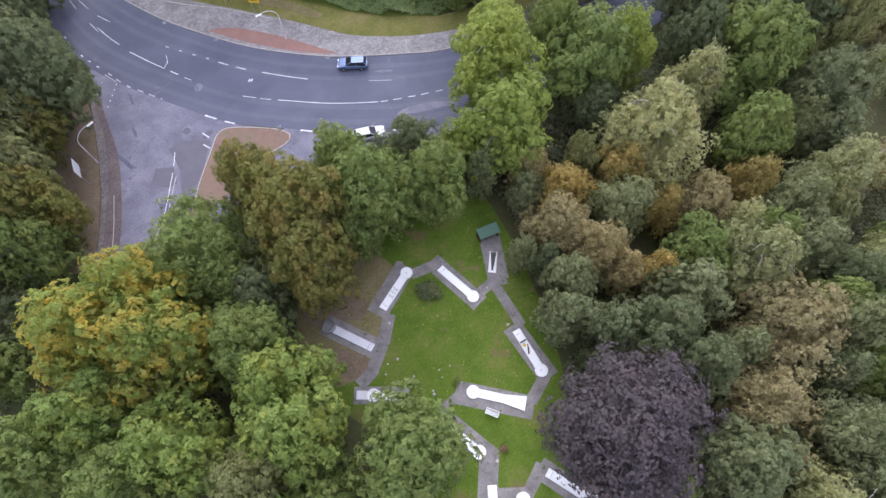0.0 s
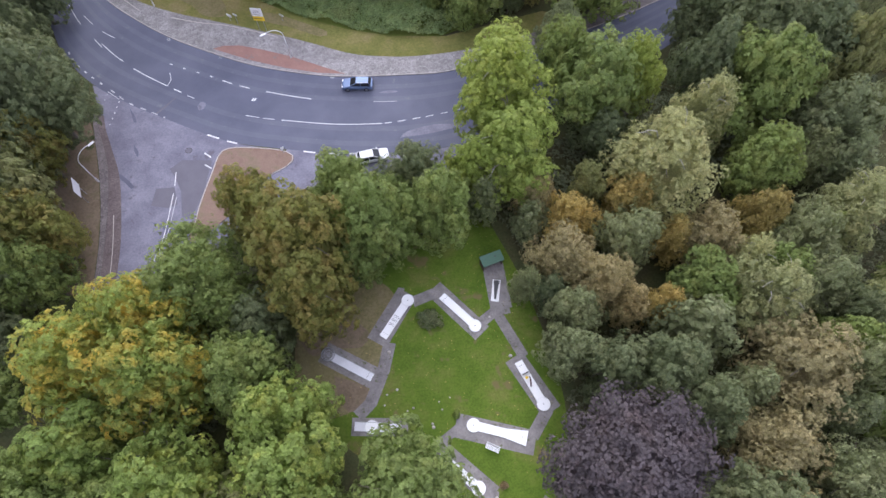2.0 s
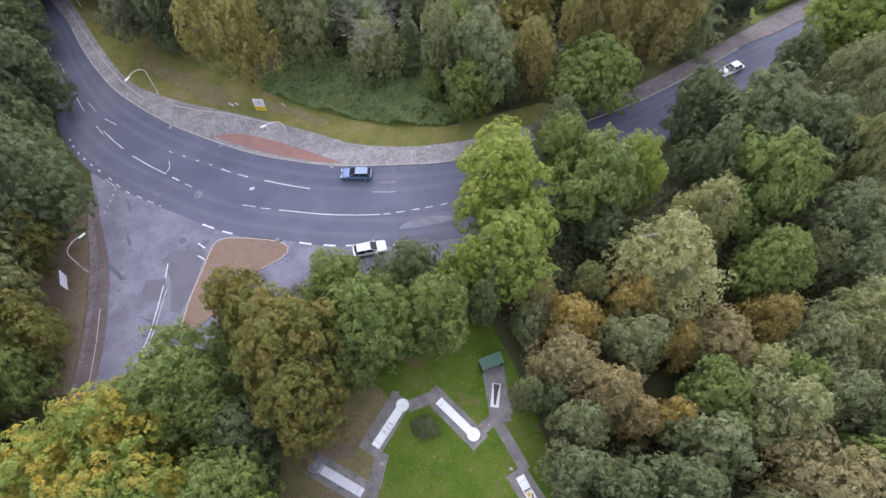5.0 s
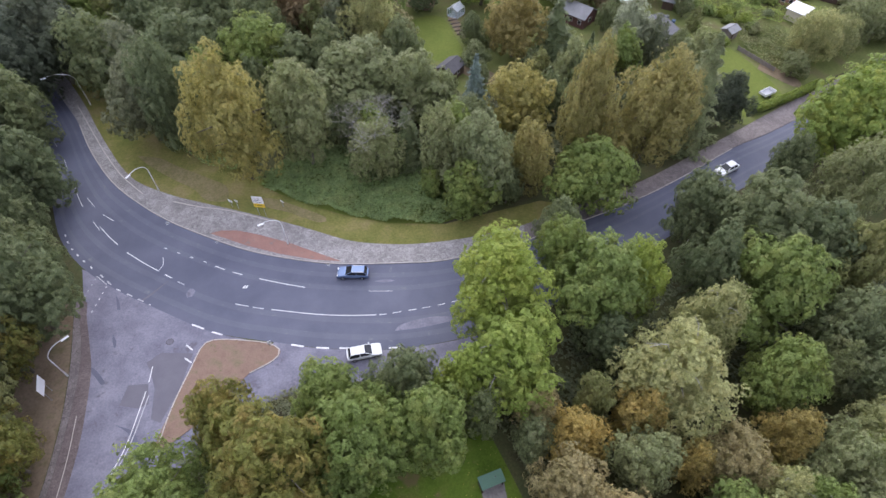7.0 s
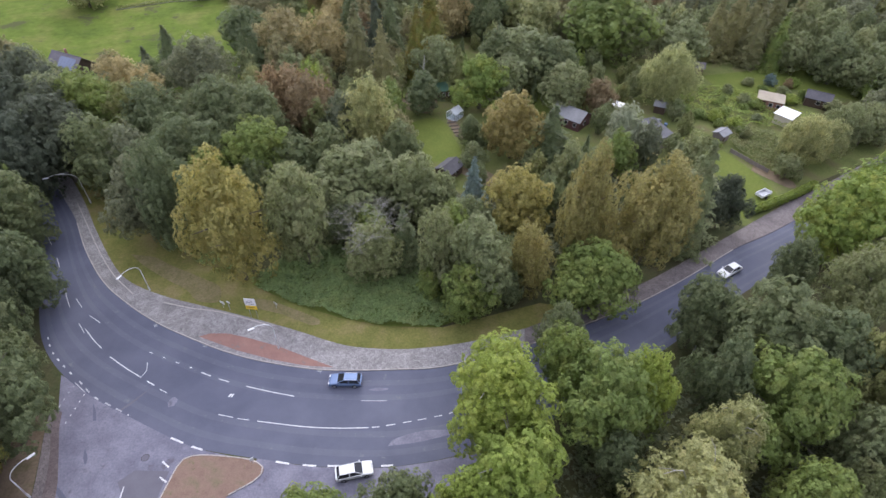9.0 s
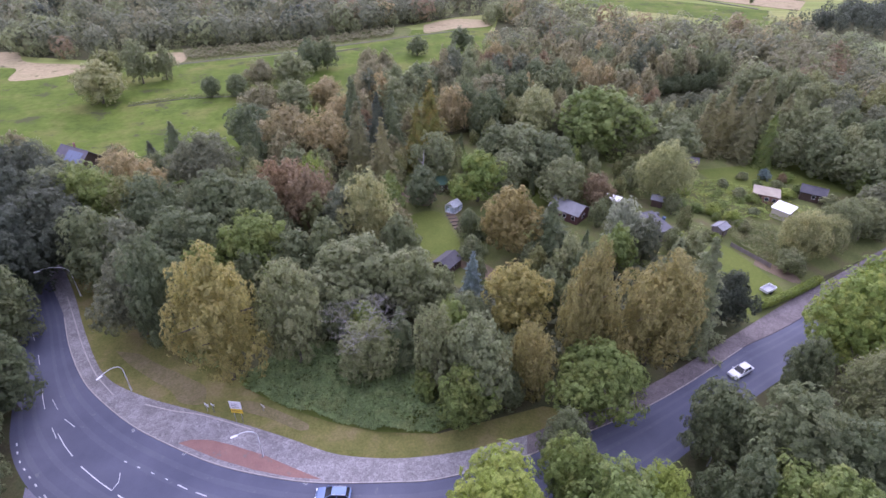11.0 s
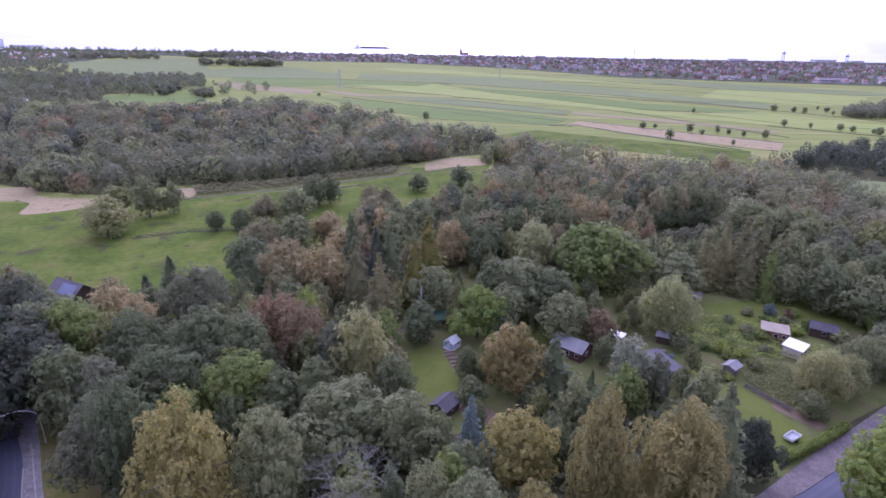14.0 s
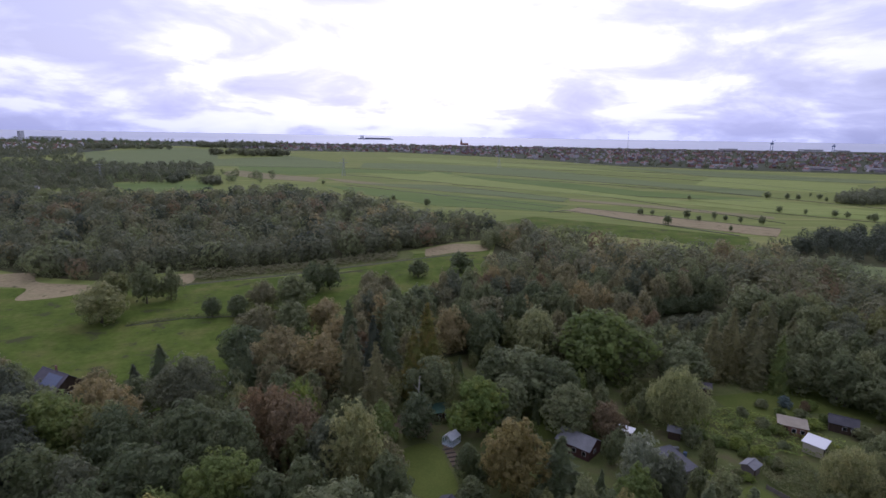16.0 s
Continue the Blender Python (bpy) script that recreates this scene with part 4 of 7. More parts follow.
def leafy(name, form, lobes, lobe_r, stretch, cards, size, narrow=0.72, droop=0.0, sub=2, low=0.07, jitter=0.22, inner=0.72, clump=9, small=True, fill=0.16):
    """A crown: rounded lobes over an outline of revolution, clumps of leaf sprays on their outer sides, and a leafy body inside. Radius and height come out as 1."""
    zs, ws = zip(*PROFILE[form])
    k = np.arange(lobes)
    f = ((k + leaf_rng.uniform(0.1, 0.9, lobes)) / lobes) ** 0.9
    a = k * 2.39996 + leaf_rng.normal(size=lobes) * 0.35
    turn_, turn_2 = leaf_rng.uniform(0, 6.28, 2)
    wide = np.interp(f, zs, ws) * leaf_rng.uniform(0.74, 1.16, lobes) * (1 + 0.12 * np.sin(2 * a + turn_) + 0.08 * np.sin(3 * a + turn_2))
    radius = lobe_r * R0 * leaf_rng.uniform(0.74, 1.2, lobes) * (0.55 + 0.45 * wide)
    out = np.maximum(wide * R0 - radius, 0.05 * R0)
    top, foot = H0 * (1 - 0.07 * leaf_rng.uniform(0, 1, lobes)) - radius * stretch * 0.9, H0 * low + radius * stretch * 0.8
    centre = np.stack([np.cos(a) * out, np.sin(a) * out, foot + (top - foot) * f], 1)
    scale = np.stack([radius, radius, radius * stretch], 1)
    # points on the outer skin of all lobes together
    want = max(60, cards // clump)
    d = ball(want * 8, -0.6 if cards > 4000 else -0.9)
    pick = leaf_rng.choice(lobes, want * 8, p=radius ** 2 / np.sum(radius ** 2))
    spot = centre[pick] + d * scale[pick]
    depth = np.min(np.linalg.norm((spot[:, None] - centre[None]) / scale[None], axis=2) + 10 * (np.arange(lobes)[None] == pick[:, None]), axis=1)
    keep = np.where(depth > 0.93)[0][:want]
    spot, way = spot[keep], unit(d[keep] / np.array([1, 1, stretch]))
    per = int(np.ceil(cards / len(keep)))
    bulge = leaf_rng.uniform(-0.35, 0.4, (len(keep), 1, 1))
    puff = leaf_rng.uniform(0.42, 0.8, (len(keep), 1, 1)) * (0.6 + 0.4 * size / 0.5)
    spread = unit(leaf_rng.normal(size=(len(keep), per, 3)) + 1.0 * way[:, None] + [0, 0, 0.15])
    at = spot[:, None] + way[:, None] * bulge + spread * puff * leaf_rng.uniform(0.82, 1.08, (len(keep), per, 1)) * [1, 1, 1 + 0.8 * droop]
    face = unit(0.3 * way[:, None] + 0.9 * spread + [0, 0, 0.35] + jitter * leaf_rng.normal(size=at.shape))
    at, face = at.reshape(-1, 3), face.reshape(-1, 3)
    at[:, 2] = np.maximum(at[:, 2], 0.25)
    s = size * leaf_rng.uniform(0.65, 1.35, len(at))
    shell = sprays(name, at, face, s, s * narrow, droop, small)
    # larger sprays behind the clumps, and an inner body of the same outline, pulled in
    more = int(cards * fill)
    pick = leaf_rng.choice(lobes, more, p=radius ** 2 / np.sum(radius ** 2))
    way = ball(more, -0.5)
    back = centre[pick] + way * scale[pick] * leaf_rng.uniform(0.6, 0.86, (more, 1))
    back[:, 2] = np.maximum(back[:, 2], 0.25)
    behind = sprays(name, back, way + 0.5 * leaf_rng.normal(size=(more, 3)) + [0, 0, 0.3], 1.9 * size, 1.5 * size, droop, small)
    bm = bmesh.new()
    bm.from_mesh(behind)
    bpy.data.meshes.remove(behind)
    mid = np.array([0, 0, H0 * 0.48])
    for v in bmesh.ops.create_icosphere(bm, subdivisions=sub, radius=1)["verts"]:
        e = unit(np.array(v.co) / np.array([1 / R0, 1 / R0, 1 / (0.5 * H0)]))
        m, q = (mid - centre) / scale, e / scale
        aa, bb, cc = np.sum(q * q, 1), np.sum(m * q, 1), np.sum(m * m, 1) - 1
        disc_ = bb * bb - aa * cc
        reach = np.where(disc_ > 0, (-bb + np.sqrt(np.maximum(disc_, 0))) / aa, 0)
        r = max(reach.max() * inner, 0.30 * R0) + leaf_rng.uniform(-0.25, 0.12)
        v.co = Vector(mid + e * r)
        v.co.z = max(v.co.z, 0.2)
    bm.from_mesh(shell)
    me = bpy.data.meshes.new(name)
    bm.to_mesh(me)
    bm.free()
    return normalised(me)


def needled(name, tiers, boughs, cards, size):
    """A conifer: tiers of drooping boughs, short at the top."""
    at, face = [], []
    for i in range(tiers):
        f = i / (tiers - 1)
        z = H0 * (0.07 + 0.92 * f)
        reach = 4.2 * (1 - f) ** 0.85 + 0.15
        for b in range(max(4, int(boughs * (1 - 0.55 * f)))):
            a = leaf_rng.uniform(0, 2 * np.pi)
            own = reach * leaf_rng.uniform(0.72, 1.08)
            t = np.sqrt(leaf_rng.uniform(0.05, 1, cards))
            side = leaf_rng.normal(size=cards) * 0.22 * own * (1.15 - t) + leaf_rng.normal(size=cards) * 0.08
            x, y = np.cos(a) * t * own - np.sin(a) * side, np.sin(a) * t * own + np.cos(a) * side
            zz = z - 0.32 * own * t ** 1.4 + 0.10 * own * t ** 4 + 0.08 * leaf_rng.normal(size=cards)
            at.append(np.stack([x, y, zz], 1))
            face.append(np.stack([0.35 * np.cos(a) + 0 * x, 0.35 * np.sin(a) + 0 * x, 1 + 0 * x], 1) + 0.35 * leaf_rng.normal(size=(cards, 3)))
    at, face = np.concatenate(at), np.concatenate(face)
    s = size * leaf_rng.uniform(0.7, 1.3, len(at))
    shell = sprays(name, at, face, s, s * 0.5, 0.0, True)
    # inner body of close boughs
    bm = bmesh.new()
    rows = []
    for i in range(9):
        f = i / 8
        reach = (4.2 * (1 - f) ** 0.85 + 0.15) * 0.62
        rows.append([bm.verts.new((math.cos(a) * reach * w, math.sin(a) * reach * w, H0 * (0.05 + 0.93 * f) - 0.25 * reach * w)) for a, w in ((2 * math.pi * k / 12, leaf_rng.uniform(0.75, 1.15)) for k in range(12))])
    for lower, upper in zip(rows, rows[1:]):
        for k in range(12):
            bm.faces.new((lower[k], lower[(k + 1) % 12], upper[(k + 1) % 12], upper[k]))
    bm.from_mesh(shell)
    me = bpy.data.meshes.new(name)
    bm.to_mesh(me)
    bm.free()
    return normalised(me)


def wooden(name, top=0.72, limbs=9, straight=False):
    """A tapered trunk with limbs, height 1 and crown radius 1."""
    rng = random.Random(name)
    bm = bmesh.new()
    lean = [(0.03 * rng.uniform(-1, 1) * k, 0.03 * rng.uniform(-1, 1) * k) for k in range(6)]
    if straight:
        lean = [(0, 0)] * 6
    spine = [Vector((R0 * lean[k][0], R0 * lean[k][1], H0 * top * k / 5)) for k in range(6)]
    tube(bm, spine, [0.30, 0.24, 0.20, 0.16, 0.11, 0.05], 7)
    for k in range(0 if straight else limbs):
        f = rng.uniform(0.3, 0.8)
        i = int(f * 5)
        start = spine[i].lerp(spine[i + 1], f * 5 - i)
        a = 2.4 * k + rng.uniform(-0.4, 0.4)
        reach = R0 * rng.uniform(0.5, 0.85)
        end = start + Vector((math.cos(a) * reach, math.sin(a) * reach, H0 * rng.uniform(0.10, 0.28)))
        bend = start.lerp(end, 0.5) + Vector((0, 0, 0.5))
        tube(bm, [start, bend, end], [0.11, 0.07, 0.025], 5)
    me = bpy.data.meshes.new(name)
    bm.to_mesh(me)
    bm.free()
    me.materials.append(BARK)
    me.shade_smooth()
    me.transform(Matrix.Diagonal((1 / R0, 1 / R0, 1 / H0, 1)))
    return me


def twiggy(name):
    """Bare grey branches that fork again and again."""
    rng = random.Random(7)
    bm = bmesh.new()

    def fork(start, way, length, r, depth):
        end = start + way * length
        tube(bm, [start, start.lerp(end, 0.5) + Vector((rng.uniform(-1, 1), rng.uniform(-1, 1), 0)) * length * 0.06, end], [r, r * 0.8, r * 0.55], 4)
        if depth:
            for k in range(5):
                a = 1.2566 * k + rng.uniform(-0.5, 0.5)
                turn = Vector((math.cos(a), math.sin(a), rng.uniform(-0.1, 0.6))).normalized()
                fork(end, (way * 0.5 + turn * 0.9).normalized(), length * rng.uniform(0.5, 0.68), r * 0.55, depth - 1)

    fork(Vector((0, 0, 0)), Vector((0, 0, 1)), H0 * 0.48, 0.11, 4)
    me = bpy.data.meshes.new(name)
    bm.to_mesh(me)
    bm.free()
    me.materials.append(TWIG_BARK)
    me.transform(Matrix.Diagonal((1 / R0, 1 / R0, 1 / H0, 1)))
    return me


CROWN = {
    "broad": [leafy("crown", "broad", 27, 0.37, 1.06, 6500, 0.45, sub=2, clump=17, inner=0.78) for _ in range(5)],
    "beech": [leafy("crown", "dome", 90, 0.22, 1.0, 19000, 0.29, sub=3, low=0.12, clump=8, inner=0.86, small=False)],
    "fine": [leafy("crown", "tall", 34, 0.30, 1.35, 6400, 0.42, 0.62, 0.3, 2, clump=14, inner=0.78) for _ in range(3)],
    "cone": [needled("crown", 22, 11, 16, 0.6)],
    "col": [leafy("crown", "tall", 30, 0.36, 1.5, 7400, 0.42, 0.62, 0.1, 2, clump=14)],
    "mid_broad": [leafy("crown", "broad", 28, 0.36, 1.2, 2900, 0.66, clump=9) for _ in range(4)],
    "mid_fine": [leafy("crown", "tall", 30, 0.31, 1.4, 2900, 0.62, 0.6, 0.3, clump=9) for _ in range(4)],
    "mid_cone": [needled("crown", 22, 10, 12, 0.7), needled("crown", 19, 9, 13, 0.75)],
    "mid_col": [leafy("crown", "tall", 22, 0.42, 1.8, 2700, 0.66, 0.6, 0.2)],
    "far_broad": [leafy("crown", "broad", 22, 0.38, 1.2, 1150, 1.0) for _ in range(4)],
    "far_fine": [leafy("crown", "tall", 24, 0.33, 1.5, 1150, 0.95, 0.6, 0.3) for _ in range(3)],
    "far_cone": [needled("crown", 18, 8, 9, 0.95)],
    "far_col": [leafy("crown", "tall", 18, 0.42, 1.8, 1200, 0.9, 0.6, 0.2)],
}
CROWN["willow"] = [leafy("crown", "broad", 24, 0.40, 1.5, 6400, 0.62, 0.34, 1.1, 2, clump=16, inner=0.74) for _ in range(2)]
CROWN["bare"] = CROWN["mid_fine"]
TRUNK = {"broad": wooden("trunk"), "fine": wooden("trunk", 0.8, 7), "cone": wooden("trunk", 0.97, 0, True), "col": wooden("trunk", 0.9, 4)}
TRUNK["plain"] = wooden("trunk", 0.75, 3)
TWIGS = twiggy("bare_top")


def limbs(name, count, top):
    """A few bent pale limbs that reach the outside of a crown."""
    rng = random.Random(name + str(count))
    bm = bmesh.new()
    for k in range(count):
        a = 2.4 * k + rng.uniform(-0.5, 0.5)
        z, out = H0 * rng.uniform(0.62, top) - 0.5, R0 * rng.uniform(0.45, 0.66)
        start = Vector((0, 0, z - H0 * 0.3))
        knee = Vector((math.cos(a) * out * 0.5, math.sin(a) * out * 0.5, z - H0 * 0.04))
        end = Vector((math.cos(a + 0.3) * out, math.sin(a + 0.3) * out, z - H0 * 0.01))
        tube(bm, [start, knee, knee.lerp(end, 0.5) + Vector((0.1, -0.1, 0.2)), end], [0.09, 0.055, 0.035, 0.018], 5)
    me = bpy.data.meshes.new(name)
    bm.to_mesh(me)
    bm.free()
    me.materials.append(TWIG_BARK)
    me.transform(Matrix.Diagonal((1 / R0, 1 / R0, 1 / H0, 1)))
    return me


BOUGHS = {"pale": limbs("branches", 7, 0.93), "bright": limbs("branches", 5, 0.84)}
KIND = {"broad": ("deciduous_tree", "deciduous tree with a lobed crown", "tree"), "beech": ("copper_beech", "copper beech with a dense dome of leaves", "tree"),
        "fine": ("birch_tree", "birch-like tree with fine drooping twigs", "tree"), "cone": ("conifer_tree", "conifer with tiers of drooping boughs", "tree"),
        "willow": ("willow_tree", "weeping willow with long hanging twigs", "tree"), "col": ("poplar_tree", "upright tree with a narrow crown", "tree"), "bare": ("half_dead_tree", "tree with bare grey top branches", "tree")}
tree_rng = random.Random(3)
TREES = []


def tree(shape, x, y, h, r, colour, filler=False):
    """One tree at its place: an Empty at the foot with a trunk and a crown."""
    name, text, cat = KIND[shape]
    if y > 150 and shape in ("fine", "broad") and colour != "green" and r > 9:
        # a group of slim stems rather than one wide crown
        for k in range(3):
            a = 2.1 * k + x
            tree(shape, x + 0.5 * r * math.cos(a), y + 0.5 * r * math.sin(a), h * (1.0 - 0.06 * k), 0.52 * r, colour, filler)
        return None
    if y > 100:
        h = max(h, 1.75 * r)
    ob = new(name)
    ob.matrix_world = pose(x, y, 0, 0, 0, tree_rng.uniform(0, 360)) @ Matrix.Diagonal((r, r, h, 1))
    tagged(ob, f"{LOOK[colour]} {text}", cat, "trees of the wood")
    detail = "" if r > 7 and y < 150 and abs(x) < 80 and not filler else "" if y < (96 if -50 < x < 62 else 76) and not filler and abs(x) < 92 else "mid_" if y < 240 and abs(x) < 140 and (not filler or y < 40) else "far_"
    stem = new("trunk", TRUNK["plain" if detail == "far_" else {"beech": "broad", "bare": "broad", "willow": "broad"}.get(shape, shape)])
    stem.parent = ob
    crown = new("crown", tree_rng.choice(CROWN[detail + shape if detail + shape in CROWN else shape]))
    crown.parent = ob
    if not crown.data.materials:
        crown.data.materials.append(LEAF["green"])
    crown.material_slots[0].link = "OBJECT"
    crown.material_slots[0].material = LEAF[colour]
    if colour in BOUGHS and y < 60 and not filler:
        boughs = new("branches", BOUGHS[colour])
        boughs.parent = ob
    if shape == "bare":
        twigs = new("bare_top", TWIGS)
        twigs.parent = ob
        twigs.matrix_basis = pose(0, 0, 0.05) @ Matrix.Diagonal((1.0, 1.0, 1.05, 1))
        crown.matrix_basis = Matrix.Diagonal((1.0, 1.0, 0.88, 1))
    TREES.append((x, y, r))
    return ob


# the trees that stand out one by one
tree("broad", 9.8, 50.4, 19, 7.9, "bright")
tree("broad", 9.8, 40.4, 17, 7.6, "bright")
tree("broad", 4.8, 39.7, 13, 3.9, "bright")
tree("broad", 22.4, 50.2, 17, 6.6, "green")
tree("broad", 27.6, 51.9, 16, 3.8, "bright")
tree("broad", 22.8, 44.7, 11, 4.1, "dark")
tree("fine", 28.0, 38.2, 17, 7.2, "pale")
tree("fine", 35.2, 45.1, 16, 4.4, "pale")
tree("broad", 43.2, 48.7, 19, 7.6, "green")
tree("broad", 37.8, 52.7, 17, 4.5, "dark")
tree("broad", 51.6, 43.6, 16, 5.5, "grey")
tree("broad", 40.9, 37.7, 15, 4.6, "green")
tree("fine", 48.8, 39.4, 12, 3.3, "grey")
tree("broad", 55.9, 43.3, 16, 4.0, "grey")
tree("fine", 50.5, 31.1, 14, 5.2, "pale")
tree("fine", 16.3, 32.9, 11, 3.9, "gold")
tree("fine", 12.5, 35.7, 11, 2.9, "tan")
tree("broad", 19.1, 37.0, 11, 2.5, "olive")
tree("fine", 14.7, 27.2, 13, 4.7, "tan")
tree("fine", 18.2, 23.7, 13, 3.9, "tan")
tree("fine", 23.9, 34.7, 12, 3.9, "gold")
tree("broad", 22.8, 29.3, 12, 4.1, "grey")
tree("fine", 28.0, 29.1, 11, 2.8, "gold")
tree("fine", 32.5, 29.1, 12, 4.5, "tan")
tree("fine", 39.5, 31.3, 12, 3.5, "gold")
tree("broad", 30.0, 23.1, 12, 4.3, "green")
tree("fine", 35.8, 25.4, 13, 3.3, "pale")
tree("fine", 43.6, 28.2, 13, 4.4, "grey")
tree("fine", 43.3, 21.9, 13, 4.3, "grey")
tree("fine", 36.6, 20.7, 14, 5.4, "pale")
tree("fine", 21.4, 21.2, 11, 3.0, "tan")
tree("fine", 25.2, 20.9, 11, 2.6, "gold")
tree("broad", 12.6, 23.4, 10, 2.5, "dark")
tree("broad", 15.2, 20.6, 12, 3.6, "grey")
tree("broad", 13.6, 16.2, 12, 4.0, "grey")
tree("broad", 17.9, 13.9, 13, 4.5, "dark")
tree("broad", 23.2, 13.3, 16, 4.7, "dark")
tree("broad", 25.9, 9.2, 15, 3.8, "dark")
tree("fine", 38.3, 13.1, 14, 6.7, "tan")
tree("fine", 32.8, 5.1, 13, 5.5, "tan")
tree("fine", 41.0, 8.3, 12, 3.6, "grey")
tree("fine", 39.4, 1.5, 14, 4.8, "grey")
tree("broad", 43.4, 11.8, 15, 3.6, "grey")
tree("broad", 46.5, 17.9, 13, 3.5, "dark")
tree("broad", 26.9, -0.8, 16, 6.1, "dark")
tree("fine", 34.4, -4.6, 14, 4.5, "pale")
tree("broad", 20.6, -1.9, 12, 3.3, "green")
tree("beech", 17.4, 3.5, 18, 8.5, "copper")
tree("broad", 11.8, 33.2, 9, 2.7, "grey")
tree("broad", 10.1, 24.5, 10, 2.0, "grey")
tree("broad", 6.2, 36.0, 11, 3.2, "dark")
tree("broad", 0.6, 33.2, 17, 5.2, "green")
tree("broad", -4.9, 37.1, 11, 4.2, "green")
tree("broad", -10.9, 37.7, 13, 4.1, "green")
tree("broad", -6.9, 32.2, 18, 5.9, "green")
tree("broad", -2.5, 39.9, 13, 4.6, "dark")
tree("broad", -11.1, 37.1, 15, 4.4, "green")
tree("broad", -14.9, 29.2, 21, 7.6, "oak")
tree("broad", -13.9, 24.0, 18, 6.0, "oak")
tree("broad", -21.4, 34.9, 17, 4.2, "oak")
tree("fine", -27.2, 25.9, 16, 7.4, "green")
tree("broad", -20.4, 22.3, 11, 5.2, "dark")
tree("broad", -9.8, 28.8, 12, 3.4, "green")
tree("broad", -36.2, 17.3, 20, 7.5, "autumn")
tree("broad", -29.0, 15.0, 20, 6.2, "autumn")
tree("broad", -31.7, 21.4, 18, 5.4, "autumn")
tree("broad", -20.8, 15.9, 16, 5.3, "green")
tree("broad", -17.3, 11.0, 17, 5.7, "lime")
tree("broad", -15.7, 5.7, 18, 6.8, "lime")
tree("broad", -19.1, 1.9, 18, 4.9, "olive")
tree("broad", -35.4, 8.5, 17, 6.4, "lime")
tree("broad", -38.8, 4.8, 18, 6.1, "green")
tree("broad", -26.7, 5.5, 17, 5.7, "lime")
tree("broad", -30.8, 2.5, 17, 5.3, "green")
tree("broad", -4.3, 3.2, 17, 6.8, "green")
tree("broad", -50.2, 53.0, 21, 7.1, "dark")
tree("broad", -52.0, 39.5, 21, 6.9, "olive")
tree("broad", -46.0, 33.7, 17, 5.5, "oak")
tree("broad", -46.7, 29.0, 15, 4.5, "green")
tree("broad", -52.2, 47.0, 18, 4.8, "dark")
tree("broad", -51.5, 35.9, 21, 6.7, "dark")
tree("broad", -56.0, 51.5, 22, 7.4, "dark")
tree("broad", -51.2, 26.5, 18, 6.5, "dark")
tree("broad", -50.2, 21.3, 11, 4.7, "dark")
tree("broad", -50.2, 15.7, 15, 5.6, "green")
tree("broad", 46.3, 59.2, 19, 8.6, "dark")
tree("broad", 40.5, 64.3, 15, 5.1, "dark")
tree("broad", 51.9, 55.2, 18, 6.6, "dark")
tree("broad", 59.3, 73.9, 13, 4.2, "dark")
tree("broad", 55.6, 51.3, 20, 4.8, "olive")
tree("fine", 64.2, 66.2, 20, 6.0, "grey")
tree("broad", -72.6, 94.5, 17, 6.2, "green")
tree("broad", -60.1, 74.0, 19, 6.0, "dark")
tree("broad", -70.7, 83.7, 20, 7.4, "dark")
tree("broad", 19.5, 56.7, 15, 4.7, "green")
tree("broad", 20.3, 64.3, 11, 3.4, "grey")
tree("broad", 70.6, 81.5, 19, 7.8, "lime")
tree("broad", 82.8, 90.6, 18, 6.5, "lime")
tree("broad", -107.5, 213.0, 14, 8.9, "pale")
tree("broad", -102.8, 236.0, 17, 6.4, "grey")
tree("fine", -95.5, 240.5, 15, 4.8, "grey")
tree("broad", -117.0, 241.0, 13, 6.6, "olive")
tree("broad", -71.9, 219.5, 8, 3.7, "dark")
tree("broad", -62.7, 219.7, 9, 5.0, "dark")
tree("broad", -39.4, 254.5, 15, 9.2, "dark")
tree("fine", -55.6, 228.5, 12, 6.5, "brown")
tree("broad", -45.7, 232.6, 12, 7.7, "grey")
tree("fine", -14.7, 243.6, 13, 9.3, "brown")
tree("broad", 57.1, 167.1, 16, 11.3, "green")
tree("broad", 34.0, 148.8, 14, 8.6, "dark")
tree("fine", 134.1, 196.2, 16, 12.6, "grey")
tree("broad", 133.3, 174.0, 16, 11.2, "slate")
tree("cone", 1.7, 157.7, 19, 5.0, "oak")
tree("cone", -16.1, 171.7, 21, 5.0, "dark")
tree("cone", -5.3, 163.9, 19, 4.7, "dark")
tree("fine", -27.7, 132.9, 15, 6.3, "russet")
tree("fine", 39.8, 188.9, 15, 7.3, "pale")
tree("fine", 25.3, 197.6, 15, 7.6, "brown")
tree("fine", -47.8, 194.2, 13, 7.3, "brown")
tree("broad", -38.2, 196.3, 14, 7.4, "grey")
tree("fine", -28.2, 202.6, 13, 6.7, "tan")
tree("fine", -14.1, 219.6, 14, 7.8, "brown")
tree("broad", 1.6, 215.6, 11, 5.7, "dark")
tree("fine", 13.0, 216.3, 13, 6.4, "brown")
tree("broad", 2.9, 278.5, 9, 5.3, "dark")
tree("broad", 23.8, 288.9, 8, 6.3, "dark")
tree("fine", -20.5, 179.8, 15, 6.8, "tan")
tree("broad", -46.3, 173.0, 14, 7.3, "dark")
tree("fine", -5.1, 201.5, 13, 5.8, "grey")
tree("fine", -28.2, 81.3, 26, 7.3, "birch")
tree("broad", -18.1, 84.4, 21, 5.6, "grey")
tree("broad", -46.1, 92.3, 18, 6.6, "slate")
tree("broad", -39.9, 88.1, 23, 5.4, "dark")
tree("bare", -6.8, 81.2, 14, 5.0, "grey")
tree("cone", -1.7, 82.8, 13, 3.6, "dark")
tree("broad", 3.6, 77.9, 17, 4.1, "grey")
